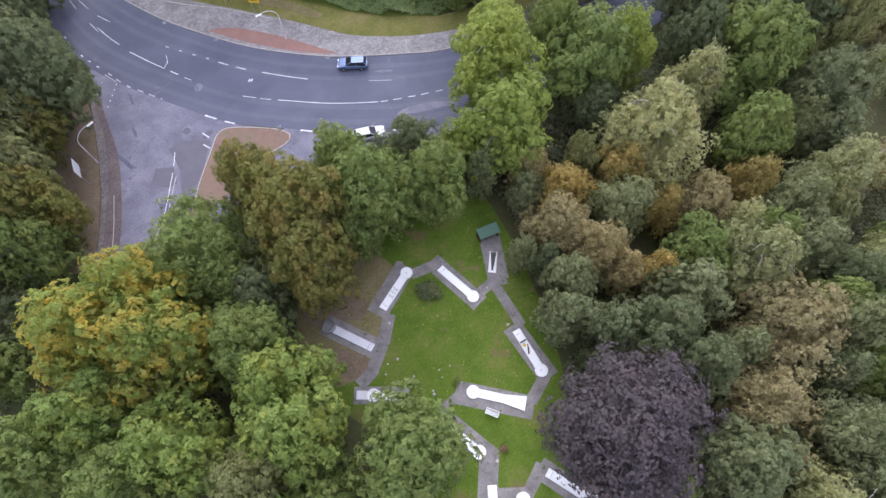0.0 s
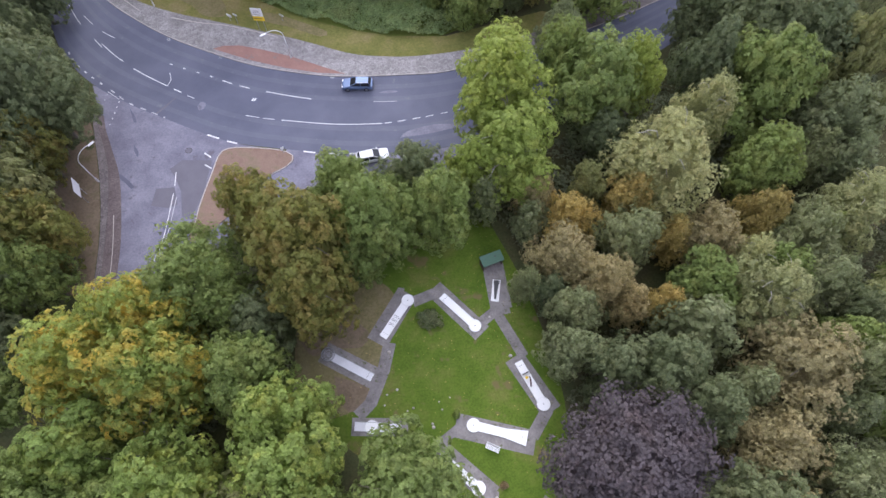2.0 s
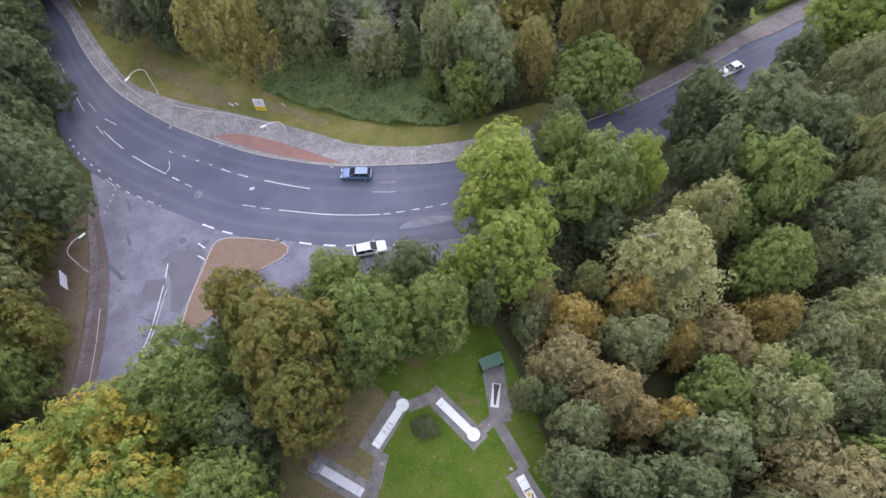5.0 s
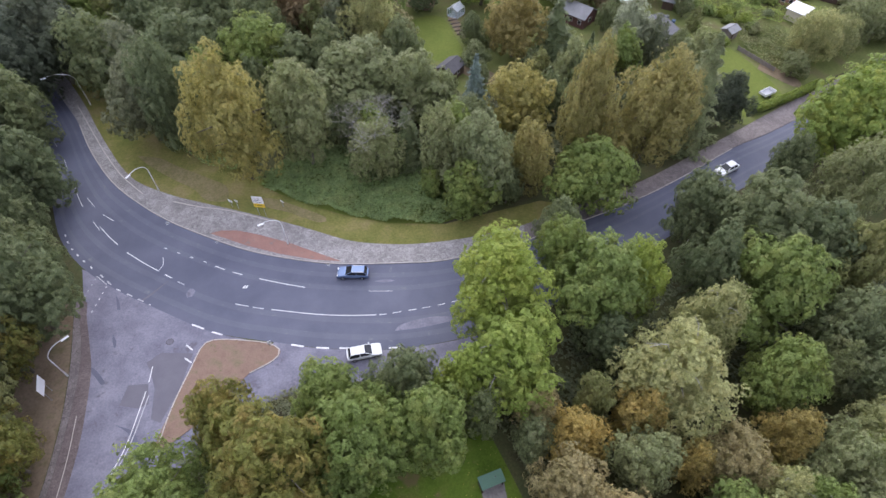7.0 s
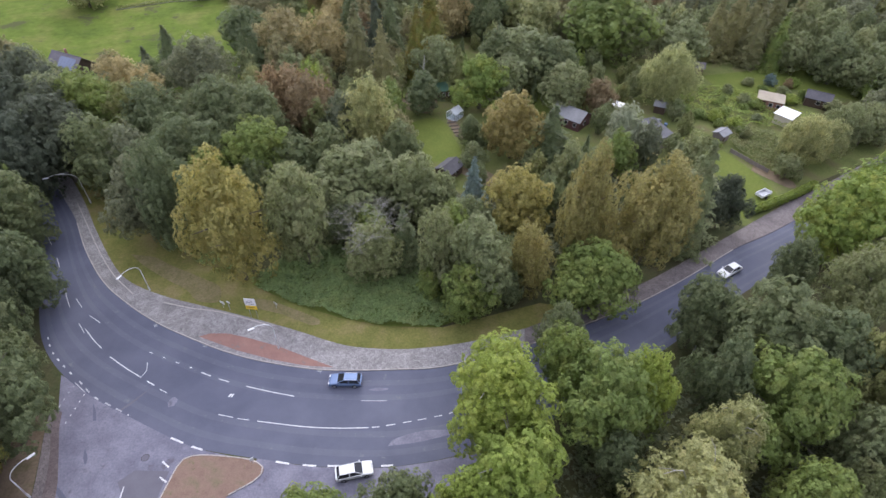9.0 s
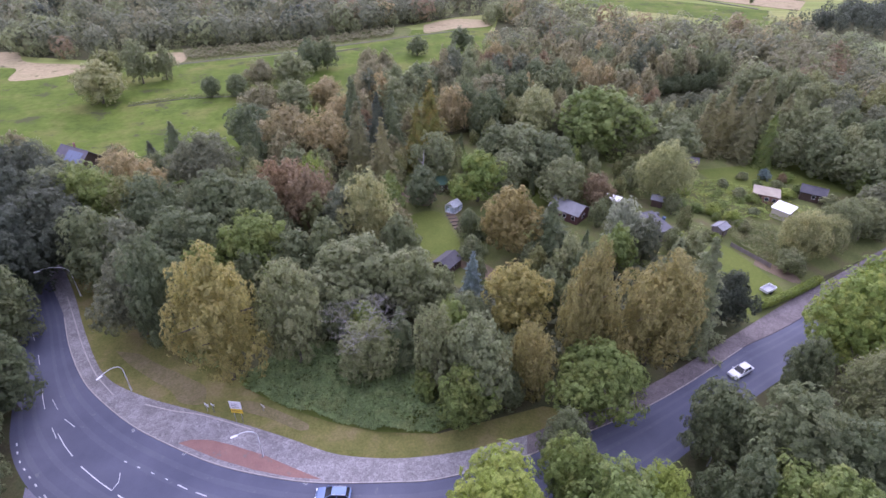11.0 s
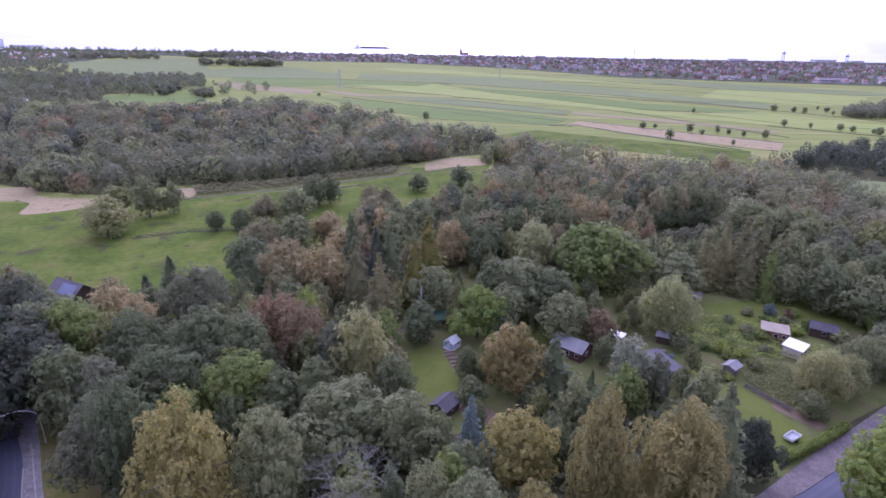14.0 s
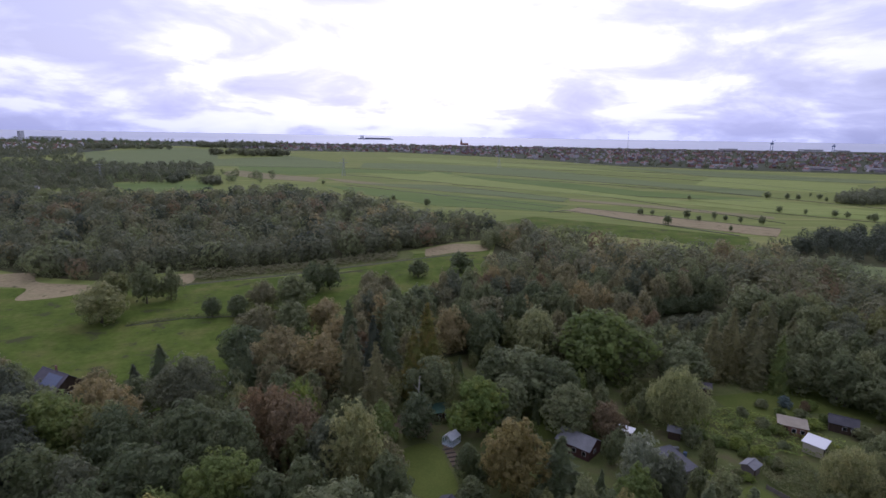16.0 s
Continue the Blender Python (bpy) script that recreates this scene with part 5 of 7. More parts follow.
tree("broad", -0.1, 96.0, 15, 5.9, "grey")
tree("broad", -10.1, 95.9, 17, 8.6, "grey")
tree("fine", -8.9, 116.3, 21, 6.2, "pale")
tree("broad", -2.1, 109.1, 14, 4.7, "dark")
tree("broad", -16.5, 106.9, 15, 5.2, "dark")
tree("broad", 9.5, 74.6, 18, 5.8, "grey")
tree("broad", 8.1, 71.5, 12, 4.5, "green")
tree("broad", 17.5, 89.2, 16, 6.0, "birch")
tree("fine", 17.3, 76.3, 16, 4.3, "ochre")
tree("col", 27.6, 82.5, 26, 5.0, "ochre")
tree("fine", 37.9, 81.3, 24, 8.0, "ochre")
tree("broad", 26.9, 72.5, 14, 7.0, "green")
tree("cone", 47.0, 87.0, 22, 6.0, "grey")
tree("broad", 56.4, 91.8, 12, 4.5, "deep")
tree("cone", 48.6, 99.3, 14, 4.0, "grey")
tree("fine", 45.0, 117.0, 13, 4.8, "silver")
tree("cone", 28.8, 113.7, 14, 5.8, "dark")
tree("broad", 20.9, 116.8, 16, 6.6, "amber")
tree("cone", 11.2, 99.2, 12, 2.9, "blue")
tree("broad", 9.9, 89.8, 10, 4.8, "grey")
tree("col", 12.7, 121.8, 8, 2.9, "dark")
tree("broad", 12.7, 113.0, 6, 3.3, "dark")
tree("broad", 16.5, 139.2, 13, 7.9, "lime")
tree("broad", -67.4, 124.2, 18, 8.4, "green")
tree("fine", -61.0, 130.9, 18, 6.8, "tan")
tree("fine", -53.0, 120.4, 18, 8.2, "dark")
tree("broad", -74.0, 122.7, 18, 7.6, "grey")
tree("broad", -68.3, 110.7, 19, 8.0, "deep")
tree("broad", -58.0, 106.1, 18, 6.7, "dark")
tree("broad", -51.4, 104.2, 17, 6.1, "slate")
tree("broad", -70.6, 104.6, 19, 7.6, "deep")
tree("broad", -43.0, 106.2, 18, 9.0, "dark")
tree("broad", -39.6, 118.4, 19, 9.9, "dark")
tree("broad", -31.2, 116.6, 18, 7.4, "dark")
tree("broad", -29.4, 105.3, 17, 7.3, "green")
tree("fine", -49.5, 142.5, 18, 8.6, "slate")
tree("broad", -58.2, 124.0, 16, 6.6, "olive")
tree("fine", -30.1, 129.9, 17, 5.5, "russet")
tree("fine", -21.4, 124.6, 17, 6.9, "russet")
tree("fine", -23.4, 138.3, 14, 4.4, "lime")
tree("cone", -40.9, 155.7, 19, 5.8, "dark")
tree("fine", -33.5, 163.8, 17, 8.5, "tan")
tree("fine", -22.7, 159.3, 17, 8.3, "tan")
tree("broad", -22.6, 106.0, 13, 6.3, "dark")
tree("broad", -37.3, 100.2, 14, 5.9, "green")
tree("broad", -22.4, 95.4, 12, 4.2, "grey")
tree("broad", -5.4, 98.4, 13, 4.3, "dark")
tree("broad", -13.7, 117.8, 16, 5.0, "slate")
tree("cone", -16.9, 173.7, 21, 4.5, "dark")
tree("cone", -13.5, 153.5, 21, 5.8, "conifer")
tree("cone", -7.0, 145.0, 20, 5.2, "conifer")
tree("cone", -9.0, 163.5, 20, 4.6, "deep")
tree("cone", -5.4, 170.6, 18, 5.0, "dark")
tree("cone", 5.5, 171.6, 21, 6.8, "oak")
tree("fine", 12.8, 184.7, 16, 6.6, "tan")
tree("cone", -62.5, 158.5, 14, 5.0, "dark")
tree("cone", -67.5, 155.0, 10, 3.6, "deep")
tree("fine", -82.8, 140.6, 13, 5.8, "grey")
tree("fine", -93.0, 150.0, 13, 5.5, "grey")
tree("broad", -83.0, 138.0, 13, 6.0, "olive")
tree("fine", -74.0, 150.5, 11, 4.6, "tan")
tree("broad", -78.7, 140.8, 10, 5.9, "grey")
tree("broad", -71.6, 141.3, 10, 5.2, "slate")
tree("broad", -72.0, 136.2, 11, 6.4, "green")
tree("broad", -87.3, 141.2, 11, 5.1, "slate")
tree("broad", -63.5, 148.4, 10, 4.7, "dark")
tree("broad", 21.5, 184.8, 16, 9.7, "dark")
tree("fine", 36.8, 178.4, 18, 8.0, "pale")
tree("broad", 29.6, 151.2, 15, 8.9, "grey")
tree("broad", 36.8, 138.0, 13, 7.1, "grey")
tree("broad", 23.2, 141.3, 12, 5.3, "grey")
tree("broad", 51.1, 170.8, 19, 11.4, "green")
tree("broad", 61.7, 167.7, 18, 9.0, "grey")
tree("fine", 44.7, 134.8, 10, 4.6, "russet")
tree("willow", 62.0, 138.6, 17, 6.8, "willow")
for x, y, h in ((85.5, 167.5, 18), (92.3, 170.0, 20), (99.0, 171.5, 21), (105.8, 173.5, 21), (109.0, 168.5, 18), (95.5, 163.0, 16)):
    tree("cone", x, y, h, 5.6, "conifer")
tree("cone", 100.1, 159.2, 16, 4.3, "green")
tree("broad", 104.7, 157.5, 12, 5.2, "grey")
tree("broad", 112.0, 150.0, 13, 6.5, "dark")
tree("broad", 116.5, 144.0, 14, 7.0, "grey")
tree("broad", 121.0, 137.0, 14, 7.1, "dark")
tree("willow", 82.5, 112.0, 12, 5.2, "pale")
tree("willow", 89.0, 114.0, 10, 4.4, "pale")
tree("broad", 101.0, 119.0, 11, 4.6, "grey")
tree("broad", 77.5, 107.0, 6, 3.2, "grey")
tree("broad", 106.0, 124.0, 12, 5.2, "slate")
tree("willow", 95.5, 118.5, 11, 5.4, "grey")
tree("broad", 114.9, 155.6, 16, 10.3, "grey")
tree("fine", 112.3, 166.8, 17, 10.9, "grey")
tree("broad", 127.8, 160.0, 16, 9.7, "dark")
tree("broad", 149.2, 186.8, 16, 11.2, "olive")
tree("fine", 140.1, 196.5, 15, 11.7, "olive")
tree("fine", 129.4, 203.3, 15, 12.1, "grey")
tree("fine", 124.0, 212.0, 15, 8.0, "grey")
tree("fine", 104.7, 237.3, 15, 11.4, "grey")
for k in range(9):
    tree("broad", 84.5 + 4.0 * k, 218.5 + 1.25 * k, 7.0 + 0.7 * (k % 3), 3.4, "dark")
for x, y in ((82, 201), (89, 199), (96, 201), (104, 204)):
    tree("broad", x, y, 8, 4.4, "slate")
tree("fine", 64.9, 212.1, 16, 10.1, "tan")
tree("fine", 74.1, 205.5, 15, 7.0, "brown")
tree("fine", 48.5, 175.6, 14, 7.5, "brown")
tree("broad", 47.9, 218.2, 16, 10.9, "dark")
tree("broad", 31.0, 201.4, 16, 10.6, "dark")
tree("broad", 23.0, 217.8, 16, 9.1, "grey")
tree("broad", 3.6, 215.5, 12, 7.9, "dark")
tree("fine", -4.9, 195.3, 15, 8.7, "grey")
tree("broad", 74.1, 161.1, 14, 7.9, "grey")
tree("broad", 2.7, 137.3, 11, 5.2, "dark")
tree("broad", 6.4, 151.1, 14, 6.4, "grey")
tree("broad", 23.6, 159.6, 13, 6.8, "dark")
tree("cone", 11.8, 144.9, 13, 3.7, "olive")

for x, y, h, r in ((-54.6, 60.2, 16, 5.4), (-58.8, 76.5, 16, 5.4), (-66.6, 90.8, 17, 6.0), (-57.6, 67.0, 15, 4.8)):
    tree("broad", x, y, h, r, "dark")
tree("broad", -50.6, 46.6, 14, 4.2, "oak")
# dark trees that hang over the road
for x, y, h, r in ((-76, 108, 18, 6.0), (-72, 118, 19, 6.5), (-80, 121, 19, 6.5), (-84, 134, 19, 7), (-92, 136, 18, 7), (-76, 128, 18, 6)):
    tree("broad", x, y, h, r, "deep")

tree("broad", 14.2, 73.8, 8, 3.0, "dark")
dead = new("dead_tree")
dead.matrix_world = pose(2.6, 140.7, 0, 0, 0, 0)
tagged(dead, "bare pale dead tree stem standing in a garden", "tree", "trees of the wood")
part("trunk", tube(bmesh.new(), [(0, 0, 0), (0.1, 0.1, 4), (0.35, 0.1, 9), (0.6, 0.3, 13)], [0.24, 0.2, 0.15, 0.06], 8), TWIG_BARK, dead, smooth=True)
for x, y, z, dx, dy, dz in ((0.3, 0.1, 8, 1.4, 0.3, 1.6), (0.4, 0.1, 9.6, -1.3, 0.4, 1.5), (0.5, 0.2, 10.8, 0.8, -0.9, 1.4)):
    part("branch", tube(bmesh.new(), [(x, y, z), (x + dx * 0.5, y + dy * 0.5, z + dz * 0.35), (x + dx, y + dy, z + dz)], [0.08, 0.06, 0.02], 5), TWIG_BARK, dead)

# the rest of the wood, filled in between them
OPEN_MEADOW = [(-132, 202), (-107, 196), (-94, 213), (-79, 213), (-49, 213), (-19, 234), (18, 272), (28, 261), (9, 230), (-28, 194), (-44, 177), (-42, 160), (-41, 147), (-60, 147), (-65, 143), (-90, 143)]
CLEAR = [
    OPEN_MEADOW,
    [(-17.5, 20), (-11, 27), (-7, 31), (0, 35), (6.9, 37), (11, 26), (13.6, 13), (13, 2), (16, -8), (-2, -10), (-8, 5), (-16, 12)],
    [(-104, 150), (-69, 100), (-45, 60), (-45, -12), (-32, -12), (-28, 40), (14, 45), (60, 74), (140, 118), (138, 134), (80, 103), (30, 75), (8, 68), (-5, 72), (-25, 84), (-45, 100), (-62, 124), (-98, 158)],
    [(-3, 133), (3, 137), (12, 141), (14, 132), (11, 112), (14, 107), (4, 108), (3, 115), (-1, 122)],
    [(31, 130), (36, 138), (45, 133), (40, 124)], [(50, 124), (55, 133), (64, 128), (58, 117)],
    [(62, 93), (63, 116), (71, 120), (80, 106), (84, 104)], [(47, 134), (52, 134), (52, 140), (47, 140)],
    [(86, 130), (86, 148), (98, 148), (98, 128)], [(97, 131), (97, 150), (110, 150), (110, 131)], [(66, 119), (66, 126), (75, 126), (75, 119)],
    [(18, 168), (27, 179), (33, 172), (24, 164)], [(66, 128), (76, 122), (84, 118), (100, 122), (108, 132), (104, 152), (80, 152), (70, 142)], [(80, 196), (90, 190), (128, 208), (128, 226), (84, 216)], [(80, 150), (112, 150), (114, 163), (80, 162)], [(2, 141), (2, 152), (12, 152), (12, 141)],
]
fill_rng = random.Random(21)
MIX = [("broad", "green", 2), ("broad", "grey", 4), ("fine", "brown", 5), ("fine", "ochre", 2), ("fine", "tan", 2), ("fine", "pale", 3), ("broad", "slate", 2), ("broad", "dark", 1), ("cone", "dark", 2), ("fine", "russet", 1), ("broad", "olive", 3), ("cone", "conifer", 2)]


def grove(area, count, gap, hmin, hmax, mix, joined=None):
    """Scatter trees over a plan polygon, clear of what already stands there."""
    xs, ys = [p[0] for p in area], [p[1] for p in area]
    made, tries = 0, 0
    while made < count and tries < count * 30:
        tries += 1
        x, y = fill_rng.uniform(min(xs), max(xs)), fill_rng.uniform(min(ys), max(ys))
        if not inside(x, y, area) or any(inside(x, y, c) for c in CLEAR):
            continue
        h = fill_rng.uniform(hmin, hmax)
        r = h * fill_rng.uniform(0.26, 0.36)
        if any((x - a) ** 2 + (y - b) ** 2 < (gap * (r + c)) ** 2 for a, b, c in TREES):
            continue
        shape, colour = fill_rng.choices([m[:2] for m in mix], [m[2] for m in mix])[0]
        r *= 0.7 if shape == "cone" else 1.0
        if joined is None:
            tree(shape, x, y, h, r, colour, True)
        else:
            joined.setdefault(colour, []).append((shape, x, y, h, r))
            TREES.append((x, y, r))
        made += 1


def joined_wood(name, groups, label):
    """Trees of a far wood that nobody could count, joined colour by colour."""
    for colour, rows in groups.items():
        verts, corners, starts, base, used = [], [], [], 0, 0
        for shape, x, y, h, r in rows:
            src = fill_rng.choice(CROWN["far_" + shape])
            co, idx, first = np.empty(3 * len(src.vertices), np.float32), np.empty(len(src.loops), np.int32), np.empty(len(src.polygons), np.int32)
            src.vertices.foreach_get("co", co), src.loops.foreach_get("vertex_index", idx), src.polygons.foreach_get("loop_start", first)
            a = fill_rng.uniform(0, 6.283)
            c, s = math.cos(a) * r, math.sin(a) * r
            verts.append(co.reshape(-1, 3) @ np.array([[c, s, 0], [-s, c, 0], [0, 0, h]], np.float32) + np.array([x, y, 0], np.float32))
            corners.append(idx + base), starts.append(first + used)
            base, used = base + len(src.vertices), used + len(idx)
        me = bpy.data.meshes.new(name)
        verts, corners, starts = np.concatenate(verts), np.concatenate(corners), np.concatenate(starts)
        me.vertices.add(len(verts)), me.loops.add(len(corners)), me.polygons.add(len(starts))
        me.vertices.foreach_set("co", verts.astype(np.float32).ravel())
        me.loops.foreach_set("vertex_index", corners.astype(np.int32))
        me.polygons.foreach_set("loop_start", starts.astype(np.int32))
        me.update(calc_edges=True)
        me.materials.append(LEAF[colour])
        tagged(new(name, me), f"{LOOK[colour]} trees {label}", "woodland", "", "stuff")


BACK, SIDES = {}, {}
DULL = [("broad", "slate", 3), ("broad", "grey", 5), ("fine", "grey", 4), ("fine", "brown", 4), ("fine", "pale", 2), ("cone", "conifer", 1), ("broad", "olive", 3), ("fine", "russet", 1), ("fine", "tan", 1)]
EDGE = [("broad", "green", 3), ("broad", "grey", 3), ("fine", "grey", 3), ("cone", "dark", 1), ("broad", "olive", 2), ("fine", "pale", 1)]
grove([(-60, 172), (-44, 128), (-12, 140), (-4, 152), (20, 185), (60, 170), (122, 166), (150, 150), (170, 200), (40, 215), (0, 205), (-28, 188), (-42, 176)], 85, 0.5, 9, 14, DULL, BACK)
grove([(70, 92), (84, 104), (122, 128), (180, 160), (170, 60), (110, 30), (62, 10), (58, 60)], 44, 0.5, 10, 16, MIX, SIDES)
grove([(-110, 20), (-50, 10), (-52, 60), (-64, 84), (-84, 112), (-120, 150), (-150, 110)], 32, 0.55, 12, 17, MIX, SIDES)
grove([(-104, 160), (-92, 140), (-60, 122), (-40, 100), (-20, 90), (10, 80), (40, 84), (58, 96), (60, 112), (30, 118), (2, 106), (-6, 140), (-58, 170), (-100, 168)], 28, 0.5, 10, 14, [("broad", "green", 2), ("broad", "dark", 4), ("broad", "slate", 2), ("fine", "grey", 2), ("broad", "olive", 1), ("fine", "brown", 1)])
grove([(96, 112), (104, 115), (135, 133), (130, 145), (104, 128)], 8, 0.42, 8, 12, EDGE)
grove([(-48, -14), (-52, 8), (-14, 12), (-4, -6), (-20, -20)], 10, 0.5, 11, 14, [("broad", "green", 1), ("broad", "olive", 1)])
grove([(15, -10), (16, 40), (62, 40), (62, -10)], 30, 0.46, 9, 13, [("broad", "grey", 2), ("fine", "tan", 1), ("broad", "green", 2), ("fine", "pale", 1)])
grove([(-2, 110), (14, 100), (40, 112), (62, 112), (88, 108), (120, 128), (122, 165), (60, 168), (20, 180), (-4, 158)], 56, 0.46, 4, 9, EDGE)
grove([(-4, 76), (8, 73.5), (34, 81), (58, 94), (58, 98), (30, 90), (6, 84)], 16, 0.4, 5, 9, EDGE)

grove([(-26, 190), (9, 228), (28, 256), (125, 256), (125, 200), (40, 206), (0, 200)], 80, 0.4, 12, 17, [("fine", "brown", 6), ("fine", "tan", 2), ("broad", "slate", 3), ("broad", "grey", 5), ("fine", "russet", 2), ("fine", "grey", 3)], BACK)
joined_wood("wood_behind_gardens", BACK, "of the dense wood behind the gardens")
joined_wood("roadside_wood", SIDES, "of the wood beyond the road")
# distant woods, too many to count
far_rng = np.random.default_rng(4)


def far_wood(name, spots, hmin, hmax, colour, label, cards=110, size=1.1, plump=1.0, core=0.82):
    """Many distant crowns joined into one mesh of leaf sprays."""
    n = len(spots)
    h = far_rng.uniform(hmin, hmax, n)
    r = h * far_rng.uniform(0.25, 0.38, n) * plump
    d = ball(n * cards, -0.95).reshape(n, cards, 3)
    bumps = 1 + 0.22 * np.sin(5 * d[..., :1] + far_rng.uniform(0, 6, (n, 1, 1))) * np.cos(5 * d[..., 1:2] + far_rng.uniform(0, 6, (n, 1, 1)))
    at = d * bumps * np.stack([r, r, h * 0.46], 1)[:, None] * far_rng.uniform(core, 1.05, (n, cards, 1))
    at += np.concatenate([np.array(spots), (h * 0.5)[:, None]], 1)[:, None]
    at[..., 2] = np.maximum(at[..., 2], 0.3)
    face = unit(d + 0.24 * far_rng.normal(size=d.shape) + [0, 0, 0.25])
    s = (size * far_rng.uniform(0.7, 1.3, (n, cards)) * (r / 4.5)[:, None]).ravel()
    me = sprays(name, at.reshape(-1, 3), face.reshape(-1, 3), s * 1.6, s * 1.2, 0.0, True)
    me.materials.append(LEAF[colour])
    return tagged(new(name, me), label, "woodland", "", "stuff")


def spots_in(area, count):
    xs, ys = [p[0] for p in area], [p[1] for p in area]
    out = []
    while len(out) < count:
        x, y = far_rng.uniform(min(xs), max(xs)), far_rng.uniform(min(ys), max(ys))
        if inside(x, y, area) and not (y < 420 and inside(x, y, OPEN_MEADOW)):
            out.append((x, y))
    return out


WOOD_WEST = [(-330, 300), (-205, 292), (-168, 275), (-139, 269), (-116, 286), (-59, 303), (-9, 335), (24, 364), (46, 374), (58, 400), (40, 425), (-8, 470), (-36, 546), (-85, 566), (-150, 632), (-193, 588), (-234, 548), (-280, 562), (-366, 540), (-480, 560)]
for colour, count, label in (("slate", 370, "dull dark green distant wood"), ("deep", 110, "deep green distant wood"), ("brown", 150, "greyish brown distant wood"), ("grey", 150, "greyish distant wood"), ("russet", 40, "reddish brown trees in a distant wood"), ("tan", 30, "pale brown trees in a distant wood")):
    far_wood("distant_wood", spots_in(WOOD_WEST, count), 10, 16, colour, label, 170, 0.95, 1.3)
WOOD_MID = [(-28, 190), (9, 229), (30, 262), (56, 330), (56, 388), (100, 352), (128, 326), (150, 310), (186, 310), (204, 280), (204, 210), (170, 196), (40, 206), (0, 200)]
for colour, count, label in (("slate", 90, "dull dark trees in the middle wood"), ("tan", 30, "light brown trees in the middle wood"), ("brown", 95, "greyish brown trees in the middle wood"), ("russet", 18, "reddish brown trees in the middle wood"), ("grey", 75, "greyish trees in the middle wood")):
    far_wood("middle_wood", [q for q in spots_in(WOOD_MID, count) if q[1] > 255 or q[0] > 125], 10, 16, colour, label, 260, 0.8, 1.1)
far_wood("middle_wood", spots_in([(38, 345), (56, 396), (66, 388), (50, 330)], 16), 5, 11, "grey", "greyish trees at the end of the middle wood", 260, 0.9, 1.2)
EDGE_LINE = smooth_line([(-330, 300), (-205, 292), (-168, 275), (-139, 269), (-116, 286), (-59, 303), (-9, 335), (24, 364), (46, 374), (58, 398)], 3.2)
far_wood("wood_edge_trees", spots_in([(-260, 306), (-205, 296), (-168, 279), (-139, 272), (-116, 288), (-59, 305), (-9, 337), (20, 362), (10, 372), (-60, 322), (-116, 304), (-168, 296), (-260, 324)], 110), 9, 13, "slate", "dull green trees along the edge of a distant wood", 170, 0.95, 1.2)
far_wood("wood_edge_bushes", [(p.x + far_rng.normal() * 2.5, p.y + 3 + far_rng.normal() * 2.5) for p in EDGE_LINE], 4, 9, "grey", "greyish bushes along the edge of a distant wood", 90, 1.2)
far_wood("distant_wood", spots_in([(-900, 760), (-430, 690), (-190, 760), (-190, 860), (-330, 930), (-560, 980), (-900, 1000)], 260), 9, 15, "dark", "dark distant wood beyond the meadows", 60, 1.4)
far_wood("distant_wood", spots_in([(-420, 300), (-330, 180), (-330, 330), (-480, 500), (-700, 700), (-800, 500)], 200), 10, 16, "dark", "dark distant wood beside the meadow", 70, 1.3)
FAR_GROVE = [(-692, 983), (-667, 1077), (-520, 1040), (-447, 1094), (-372, 1057), (-313, 894), (-368, 884), (-333, 765), (-383, 749), (-348, 670), (-458, 656), (-600, 700)]
plot("wood_ground", FAR_GROVE, 0.0, 0.14, FLOOR, wood_floor)
far_wood("meadow_trees", spots_in([(-700, 720), (-458, 660), (-345, 668), (-366, 545), (-480, 560), (-700, 580)], 150), 9, 14, "slate", "dark trees between two far woods", 90, 1.3, 1.4)
far_wood("meadow_trees", spots_in(FAR_GROVE, 330), 8, 14, "slate", "dense dark trees between small far meadows", 80, 1.5, 1.4)
far_wood("meadow_trees", spots_in([(-353, 825), (-365, 896), (-329, 856), (-286, 742), (-305, 727)], 20), 8, 12, "slate", "clump of dark trees on a far meadow", 190, 1.5, 1.6, 0.4)
far_wood("meadow_trees", spots_in([(-301, 808), (-265, 785), (-236, 706), (-266, 725)], 14), 7, 11, "slate", "clump of dark trees on a far meadow", 190, 1.5, 1.6, 0.4)
far_wood("conifer_plantation", spots_in([(216, 346), (233, 332), (260, 309), (420, 330), (440, 400), (330, 402), (252, 372)], 240), 9, 12, "deep", "dense dark conifer plantation", 150, 1.0, 1.1)
far_wood("distant_wood", spots_in([(150, 150), (180, 160), (340, 200), (330, 240), (236, 272), (205, 290)], 150), 10, 15, "grey", "greyish distant wood", 90, 1.1)
far_wood("distant_wood", spots_in([(-560, 1560), (-520, 1640), (-380, 1640), (-340, 1570), (-430, 1520)], 60), 12, 24, "slate", "dark copse in the fields", 220, 1.15, 1.5, 0.4)
far_wood("distant_wood", spots_in([(448, 600), (534, 678), (640, 730), (660, 690), (500, 560)], 260), 7, 12, "slate", "dark copse at the edge of the fields", 70, 1.5, 1.4)
far_wood("distant_wood", spots_in([(-2600, 2200), (-1200, 2300), (-600, 2600), (-600, 2900), (-2600, 3000)], 420), 14, 26, "dark", "dark line of distant woods", 30, 2.4)
far_wood("distant_wood", spots_in([(-1105, 1925), (-791, 1905), (-900, 2150), (-1200, 2250)], 110), 12, 20, "slate", "dark wood at the edge of far fields", 110, 1.3, 1.5, 0.5)
far_wood("distant_wood", spots_in([(-821, 2170), (-562, 2319), (-640, 2560), (-930, 2450)], 110), 14, 24, "slate", "rounded dark wood before the sea", 110, 1.3, 1.5, 0.5)
